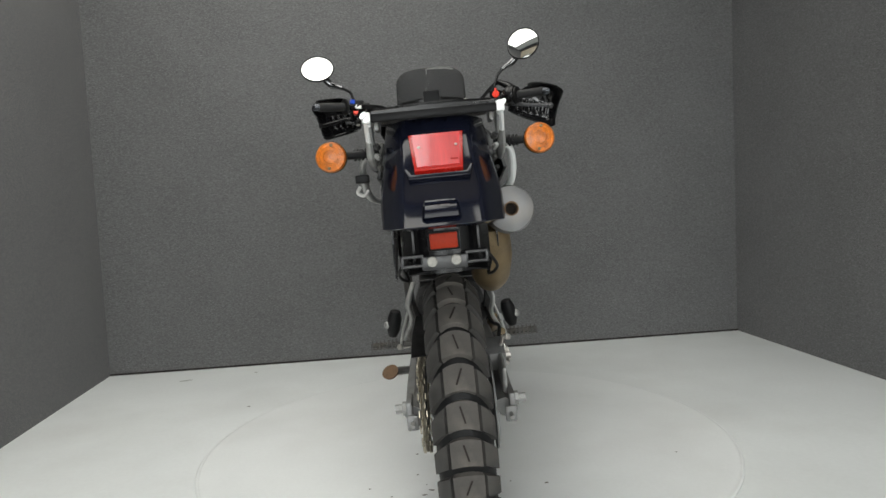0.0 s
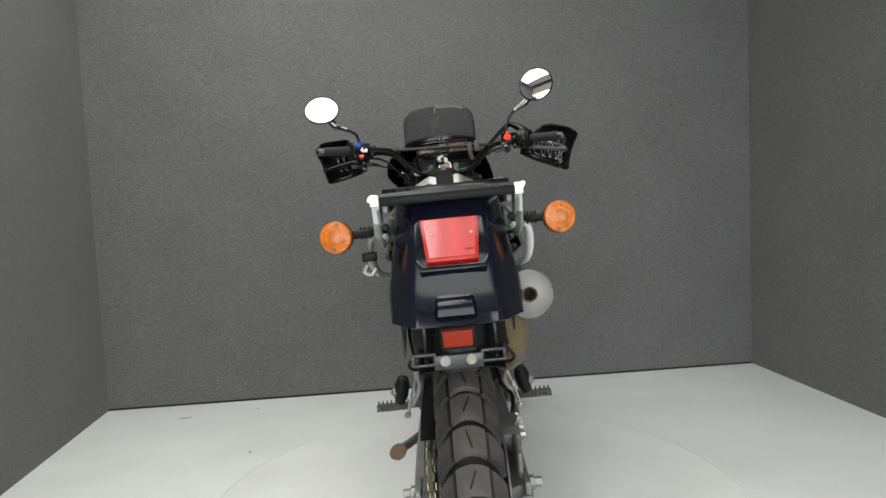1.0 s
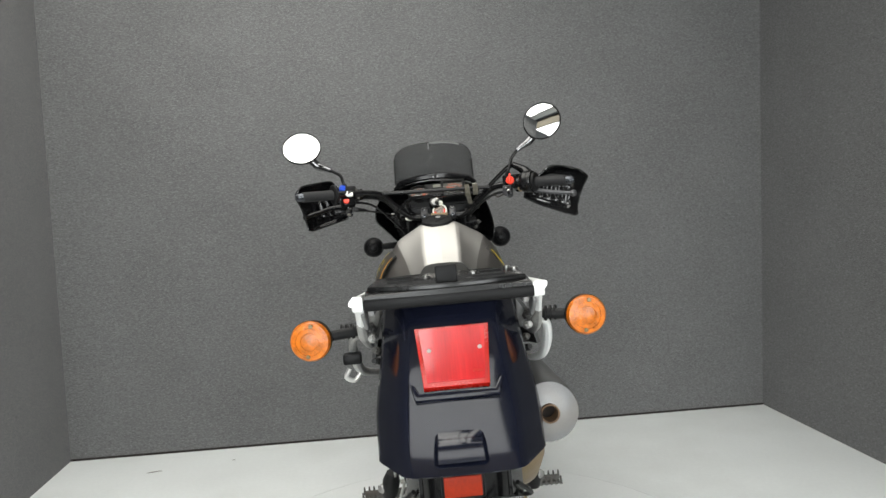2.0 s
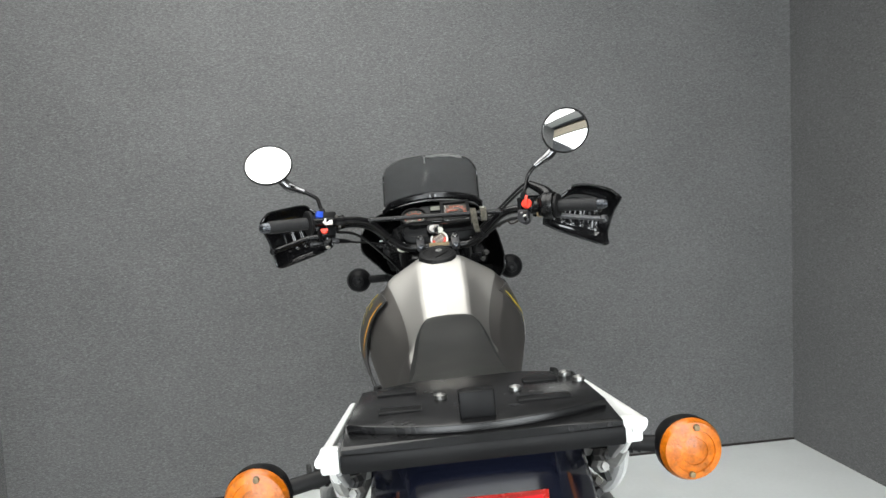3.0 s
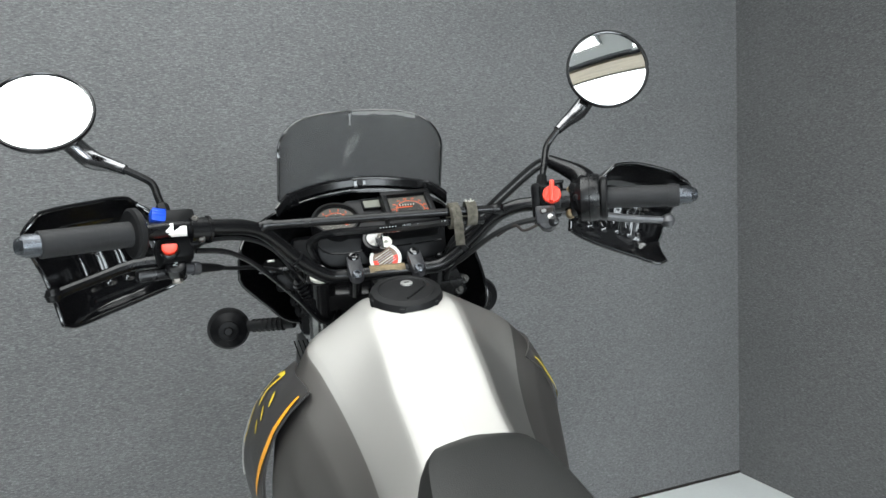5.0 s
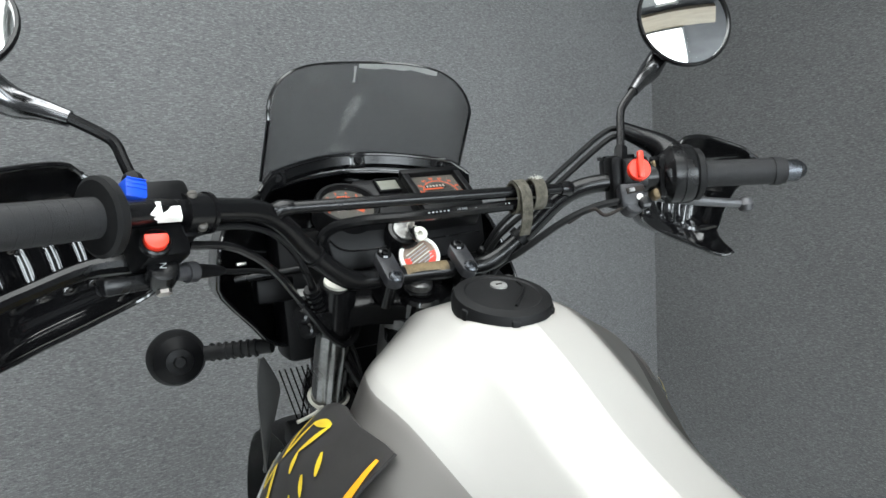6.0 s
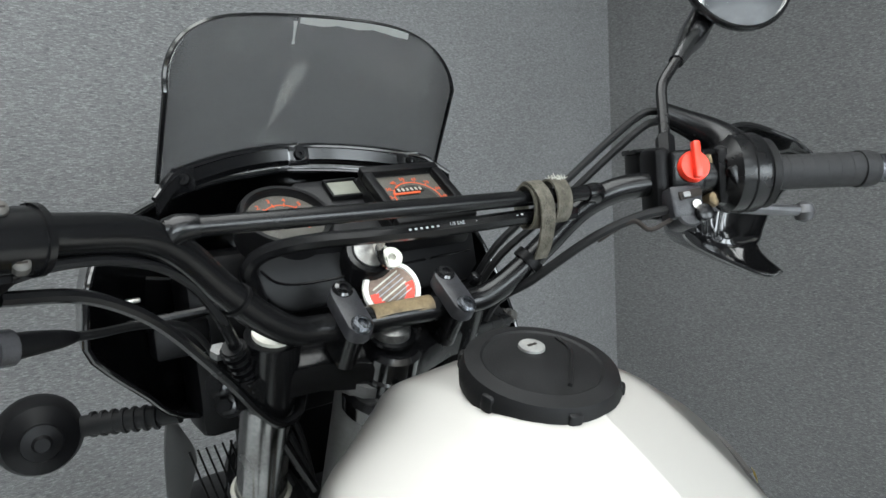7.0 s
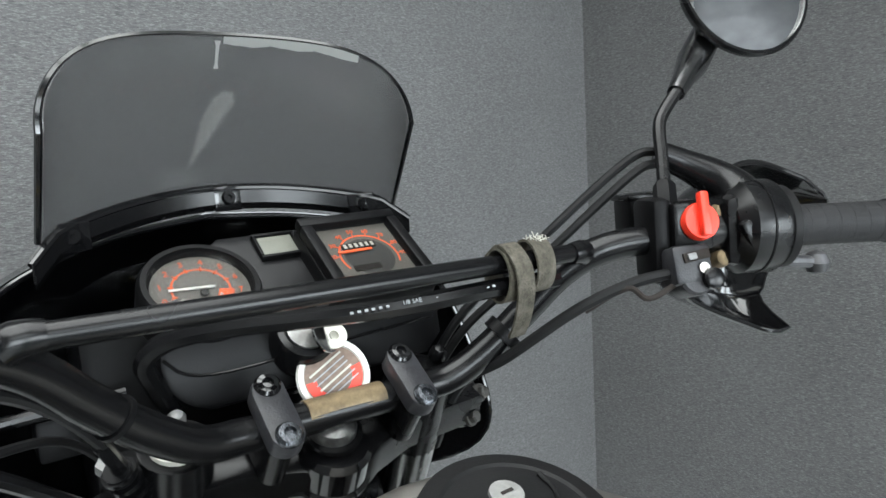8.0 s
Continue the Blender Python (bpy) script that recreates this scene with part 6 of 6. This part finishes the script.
# glossy lip with its three fixing tabs
lip_rows = []
for k in range(33):
    u = -1.04 + 2.08 * k / 32
    p = Vector((0.009 + u * 0.133, 1.104 - 0.052 * u * u - 0.004, 1.2315 - 0.024 * u * u - 0.012 * max(0, abs(u) - 0.9) / 0.14))
    lip_rows.append([p, p + Vector((0, -0.004, -0.003)), p + Vector((0, -0.004, -0.014)), p + Vector((0, 0.002, -0.018))])
lip = put("fairing_lip", shell(lip_rows, 0.002), SATIN, "glossy black fairing lip with screen screws")
put("lip_bead", tube([r[1] for r in lip_rows], 0.0026, 8, 1), GLOSS, parent=lip)
for u in (-0.83, 0.035, 0.80):
    c = Vector((0.009 + u * 0.133, 1.104 - 0.052 * u * u - 0.0085, 1.2315 - 0.024 * u * u - 0.0105))
    put("screw_tab", block(c, (0.022, 0.004, 0.020), 0.0015, pose(0, 0, 0, 0, 0, -32 * u)), GLOSS, "", lip)
    put("screen_screw", lathe([(0.0015, 0.003), (0.002, 0.0045), (0.0048, 0.0045), (0.0055, 0.002), (0.0055, 0)], axes(c + Vector((0, -0.001, 0)), (0.5 * u, -1, 0.2)), 14), SATIN, "", lip)

# fairing bowl: from the rim that faces the rider forward to the headlight
def rim_line(f, sgn):
    """f 0..1 from the top middle round one side to the bottom middle."""
    xs = [(0, 0.0), (0.18, 0.075), (0.32, 0.134), (0.46, 0.170), (0.56, 0.187), (0.64, 0.193), (0.67, 0.191), (0.76, 0.158), (0.86, 0.120), (1.0, 0.0)]
    ys = [(0, 1.105), (0.18, 1.088), (0.32, 1.064), (0.46, 1.022), (0.56, 0.990), (0.64, 0.994), (0.67, 0.998), (0.76, 1.030), (0.86, 1.068), (1.0, 1.15)]
    zs = [(0, 1.208), (0.18, 1.200), (0.32, 1.182), (0.46, 1.160), (0.56, 1.138), (0.64, 1.098), (0.67, 1.086), (0.76, 1.046), (0.86, 1.008), (1.0, 0.975)]
    if sgn > 0:
        # the fairing sits turned a little: its right cheek is nearer to the rider and deeper
        xs = xs[:3] + [(0.48, 0.168), (0.62, 0.187), (0.74, 0.190), (0.80, 0.182), (0.88, 0.148), (1.0, 0.0)]
        ys = ys[:3] + [(0.48, 1.036), (0.62, 1.020), (0.74, 1.005), (0.80, 1.012), (0.88, 1.050), (1.0, 1.15)]
        zs = zs[:3] + [(0.48, 1.134), (0.62, 1.072), (0.74, 1.020), (0.80, 0.992), (0.88, 0.972), (1.0, 0.975)]
    return Vector((curve_at(f, xs), curve_at(f, ys), curve_at(f, zs)))


fr = []
for depth, shrink, low in ((0.0, 1.0, 0), (0.04, 0.99, 0), (0.09, 0.93, 0.004), (0.14, 0.80, 0.01), (0.18, 0.62, 0.012), (0.185, 0.35, 0.012), (0.187, 0.03, 0.012)):
    ring = []
    for k in range(81):
        f = abs(k - 40) / 40
        sgn = -1 if k < 40 else 1
        p = rim_line(f, sgn)
        mid = 1.09
        ring.append(Vector((sgn * p.x * shrink, p.y + depth + (1.20 + depth * 0.3 - p.y - depth) * (depth / 0.4), mid + (p.z - mid) * (0.35 + 0.65 * shrink) - low)))
    fr.append(ring)
fairing = put("fairing", shell(fr, 0.003), GLOSS, "black plastic headlight fairing")
put("rim_bead", tube(fr[0], 0.0022, 8, 1), GLOSS, parent=fairing)
hl = put("headlight", block((0, 1.315, 1.08), (0.19, 0.05, 0.13), 0.02), GLOSS, "rectangular headlight")
put("headlight_glass", block((0, 1.342, 1.08), (0.165, 0.008, 0.105), 0.003), LENS, "", hl)
put("dash_backing", block((0, 1.10, 1.06), (0.22, 0.06, 0.16), 0.01), MATTE, "black backing behind the instruments")
for s in (-1, 1):
    # pointed lower wings of the fairing, straight on the outside and cut back to a tip
    wing = []
    for i in range(13):
        v = i / 12
        outer = curve_at(v, [(0, 0.108), (0.15, 0.113), (0.4, 0.116), (1, 0.1135)])
        inner = curve_at(v, [(0, 0.100), (0.12, 0.090), (0.28, 0.079), (0.36, 0.081), (0.7, 0.099), (1, 0.1120)])
        wing.append([Vector((s * (outer + (inner - outer) * j / 4), 1.245 + 0.012 * (j / 4) ** 2 + 0.02 * v, 0.952 - 0.178 * v)) for j in range(5)])
    put("fairing_wing", shell(wing, 0.005), WING, "tapering grey fairing side wing")
    sig = Vector((s * 0.226, 1.168 if s < 0 else 1.150, 0.993))
    bd = put("turn_signal", lathe([(0, -0.030), (0.006, -0.030), (0.008, -0.026), (0.016, -0.024), (0.017, -0.0215), (0.030, -0.014), (0.0355, 0.0), (0.0355, 0.012), (0, 0.012)], axes(sig, (0.02 * s, 1, 0)), 30), MATTE, "round black front turn signal seen from behind")
    put("lens", lathe([(0.0350, 0.012), (0.033, 0.020), (0.02, 0.024), (0, 0.0245)], axes(sig, (0.02 * s, 1, 0)), 28), AMBER, "amber plastic lens", bd)
    put("stalk", tube([(s * 0.118, 1.115, 0.998), sig - X * s * 0.028], 0.0095, 12, 1), RUBBER, "", bd)
    for k in range(7):
        p = Vector((s * 0.135, 1.124, 0.997)).lerp(sig - X * s * 0.036, k / 7)
        put("stalk_ring", tube([p, p + (sig - Vector((s * 0.118, 1.115, 0.998))).normalized() * 0.003], 0.0118, 12, 1), RUBBER, "", bd)

# cables, hose and small fittings
def cable(name, pts, r, mat=RUBBER, label=""):
    return put(name, tube(pts, r, 8, 6), mat, label)


cable("throttle_cable", [(0.252, 0.866, 1.228), (0.240, 0.875, 1.226), (0.215, 0.891, 1.206), (0.165, 0.921, 1.160), (0.120, 0.950, 1.116), (0.10, 0.99, 1.04), (0.06, 0.96, 0.96)], 0.0033, label="black throttle cable")
cable("throttle_cable", [(0.250, 0.864, 1.219), (0.238, 0.870, 1.216), (0.213, 0.884, 1.196), (0.163, 0.914, 1.150), (0.118, 0.946, 1.106), (0.095, 0.985, 1.03), (0.05, 0.95, 0.95)], 0.0033, label="black throttle cable")
cable("switch_wire", [(0.215, 0.832, 1.146), (0.190, 0.845, 1.142), (0.160, 0.866, 1.128), (0.125, 0.900, 1.098), (0.108, 0.935, 1.075), (0.11, 0.975, 1.02)], 0.0040, label="taped black wiring loom")
cable("switch_wire", [(0.218, 0.828, 1.140), (0.195, 0.835, 1.132), (0.185, 0.845, 1.140), (0.165, 0.864, 1.126)], 0.0020, SOOT)
for k, (dy, dz, r) in enumerate(((0.010, -0.0135, 0.0040), (0.004, -0.0150, 0.0028), (0.014, -0.0085, 0.0026))):
    cable("switch_wire", [(-0.236, 0.842 + 0.004 * k, 1.162 - 0.003 * k)] + [bar_at(d) + Vector((0, dy, dz)) for d in (-0.222, -0.195, -0.168, -0.146)]
          + [(-0.117 + 0.003 * k, 0.925 + 0.004 * k, 1.100 - 0.004 * k), (-0.1065, 0.946, 1.074), (-0.094, 0.957, 1.046), (-0.078 + 0.008 * k, 0.975, 1.010), (-0.05, 0.98, 0.95)], r, RUBBER if k else SATIN, "taped black wiring loom")
sleeve = put("wire_sleeve", tube([(-0.1135, 0.935, 1.088), (-0.1065, 0.946, 1.074), (-0.094, 0.957, 1.046)], [0.0070, 0.0080, 0.0072], 14, 5), MATTE, "black ribbed wire sleeve")
for k in range(7):
    p = Vector((-0.1125, 0.9365, 1.0865)).lerp(Vector((-0.0955, 0.9555, 1.050)), k / 6)
    put("sleeve_rib", tube([p, p + Vector((0.0010, 0.0010, -0.0022))], 0.0092, 14, 1), SATIN, parent=sleeve)
cable("switch_wire", [(-0.236, 0.842, 1.152), (-0.205, 0.853, 1.147), (-0.182, 0.865, 1.135), (-0.1624, 0.879, 1.118), (-0.137, 0.910, 1.088), (-0.113, 0.940, 1.058), (-0.096, 0.950, 1.034), (-0.080, 0.953, 1.020), (-0.062, 0.960, 1.024), (-0.048, 0.980, 1.045)], 0.0036, SATIN, "black cable hanging in a loop")
cable("clutch_cable", [(-0.210, 0.869, 1.125), (-0.195, 0.890, 1.121), (-0.165, 0.930, 1.114), (-0.130, 0.970, 1.098), (-0.10, 1.01, 1.05), (-0.06, 1.00, 0.95)], 0.0026, label="black clutch cable")
hose = cable("brake_hose", [(0.150, 0.874, 1.150), (0.093, 0.872, 1.1528), (0.031, 0.884, 1.1515), (-0.015, 0.905, 1.1515), (-0.052, 0.925, 1.1515), (-0.078, 0.944, 1.147), (-0.090, 0.954, 1.136), (-0.084, 0.962, 1.118), (-0.074, 0.975, 1.095), (-0.066, 0.995, 1.06)], 0.0058, SATIN, "black ribbed brake hose with printed text")
HM = axes((0.038, 0.8765, 1.1546), (-0.15, -0.85, 0.51), (1, -0.19, 0.02))
words("1/8 SAE", 0.0038, HM @ Matrix.Translation((0, 0, 0.0002)), PRINT, hose, "lettering")
for k in range(10):
    put("print_bar", block(HM @ Vector((0.016 + 0.0042 * k, 0.0003, 0.0002)), (0.0019, 0.0014, 0.0004), 0, HM), PRINT, "", hose)
for k in range(6):
    put("print_bar", block(HM @ Vector((-0.036 + 0.0042 * k, -0.0003, 0.0002)), (0.0019, 0.0014, 0.0004), 0, HM), PRINT, "", hose)
put("cable_tie", tube([bar_at(-0.1265), bar_at(-0.1245)], BAR_R + 0.0012, 18, 1), MATTE, "black cable tie round the bar")
put("cable_tie", tube([bar_at(0.1170), bar_at(0.1225)], BAR_R + 0.0035, 18, 1), MATTE, "black cable tie round the bar")
FM = axes(Vector((-0.081, 1.020, 0.947)), CLN)
tie = put("cable_tie", tube([FM @ Vector((0.0228 * math.cos(a), 0.0228 * math.sin(a), 0.0)) for a in (2 * math.pi * k / 24 for k in range(25))], 0.0021, 6, 1), BONE, "white cable tie round the fork leg")
put("tie_tail", tube([(-0.0975, 1.003, 0.9385), (-0.112, 0.997, 0.936), (-0.128, 0.993, 0.934)], 0.0022, 6, 2), BONE, "", tie)
put("tie_head", block((-0.0965, 1.003, 0.9390), (0.007, 0.006, 0.007), 0.001), BONE, "", tie)
# bolts, clip and stub behind the clamps
for c, r, mat in (((-0.077, 0.955, 1.100), 0.0055, GREY), ((0.100, 0.945, 1.100), 0.0065, SATIN)):
    put("dome_bolt", lathe([(0, -0.004), (r, -0.004), (r * 0.95, 0.001), (r * 0.6, 0.004), (0, 0.005)], axes(c, (0, -0.6, 0.8)), 16), mat, "small domed panel bolt")
for c in ((0.138, 0.950, 1.059), (0.128, 0.950, 1.043)):
    fn = put("flanged_nut", lathe([(0, 0), (0.0050, 0), (0.0050, 0.005), (0.0036, 0.0062), (0, 0.0062)], axes(c, (0.3, -0.9, 0.25)), 6), PEG, "dark flanged nut")
    put("flange", lathe([(0, -0.002), (0.0070, -0.002), (0.0068, 0.0008), (0, 0.0008)], axes(c, (0.3, -0.9, 0.25)), 18), PEG, parent=fn)
put("wire_clip", block((-0.1443, 1.112, 1.106), (0.012, 0.006, 0.004), 0.001), STEEL, "small bright wire clip")
put("inner_strut", tube([(-0.165, 1.060, 1.093), (-0.085, 1.055, 1.096)], 0.0045, 10, 1), SATIN, "black strut inside the fairing")
put("inner_box", block((-0.118, 1.075, 1.074), (0.045, 0.030, 0.030), 0.004), MATTE, "black connector box inside the fairing")
put("drain_stub", tube([(-0.0850, 1.152, 1.022), (-0.0830, 1.150, 1.012), (-0.0785, 1.150, 1.003)], 0.0034, 8, 3), BONE, "short white hose stub")

# woven strap wrapped round the crossbar
strap = new("velcro_strap")
strap.matrix_world = BIKE
tagged(strap, "frayed grey woven strap wrapped round the crossbar", "strap")


def band(path, width, name, mat):
    bm = bmesh.new()
    rows = [[p + X * (-width / 2), p + X * (width / 2)] for p in smooth_path(path, 5)]
    return part(name, shell(rows, 0.0016, bm), mat, strap)


cx, cy, cz = 0.1060, 0.872, 1.1640
ringp = [(cx, cy + 0.0125 * math.cos(a), cz - 0.004 + 0.0175 * math.sin(a)) for a in (2 * math.pi * k / 16 for k in range(17))]
band([Vector((x + 0.024 + 0.002 * math.sin(3 * y), y + 0.002, z + 0.002)) for x, y, z in ringp], 0.0150, "loop", STRAP)
band([Vector((x - 0.001, y, z)) for x, y, z in ringp], 0.0140, "loop", STRAP)
band([(cx - 0.001, cy + 0.011, cz + 0.008), (cx - 0.001, cy - 0.003, cz + 0.0155), (cx, cy - 0.0150, cz + 0.004), (cx + 0.001, cy - 0.0165, cz - 0.012), (cx + 0.004, cy - 0.008, cz - 0.032), (cx + 0.008, cy + 0.004, cz - 0.046)], 0.0135, "strap_tail", STRAP)
for k in range(26):
    e = Vector((cx + 0.024 + rnd.uniform(-0.008, 0.008), cy + rnd.uniform(-0.010, 0.004), cz + 0.0145 + rnd.uniform(-0.001, 0.001)))
    part("frayed_thread", tube([e, e + Vector((rnd.uniform(-0.004, 0.004), rnd.uniform(-0.004, 0.002), rnd.uniform(0.001, 0.004)))], 0.0003, 4, 1), BONE, strap)

# front fender and odds and ends in the steering gap
fend = []
for i in range(15):
    a = radians(150 - 140 * i / 14)
    c = FRONT_AXLE + Vector((0, 0.40 * math.cos(a), 0.06 + 0.37 * math.sin(a)))
    fend.append([c + Vector((x, 0, -3.0 * x * x)) for x in np.linspace(-0.06, 0.06, 7)])
put("front_fender", shell(fend, 0.003), MATTE, "black front fender")
put("oil_cooler", block((0, 1.06, 0.86), (0.16, 0.03, 0.12), 0.004), DARKMETAL, "dark oil cooler")
# Plain block added in place of the dark clutter behind the fork legs.
put("dark_filler_block", block((0, 1.095, 0.945), (0.150, 0.030, 0.170), 0.008), MATTE, "black block added to darken the gap between the fork legs")
mesh_bm = bmesh.new()
for k in range(9):
    for t in (-1, 1):
        tube([(-0.105 + 0.007 * k, 1.072, 0.90), (-0.105 + 0.007 * k + 0.018 * t, 1.072, 0.975)], 0.0012, 4, 1, bm=mesh_bm)
put("mesh_grille", mesh_bm, SATIN, "fine black wire mesh")
put("wire_harness", tube([(-0.05, 1.02, 1.05), (-0.075, 1.04, 0.98), (-0.05, 1.02, 0.92), (-0.065, 0.99, 0.86)], 0.010, 8, 5), RUBBER)
put("wire_harness", tube([(0.06, 1.02, 1.05), (0.075, 1.03, 0.98), (0.05, 1.0, 0.90)], 0.009, 8, 5), RUBBER)
put("horn", lathe([(0, -0.02), (0.03, -0.02), (0.036, 0.0), (0.03, 0.012), (0, 0.012)], axes((-0.055, 1.10, 0.93), (-0.5, -0.8, 0.2)), 20), SATIN, "black horn")
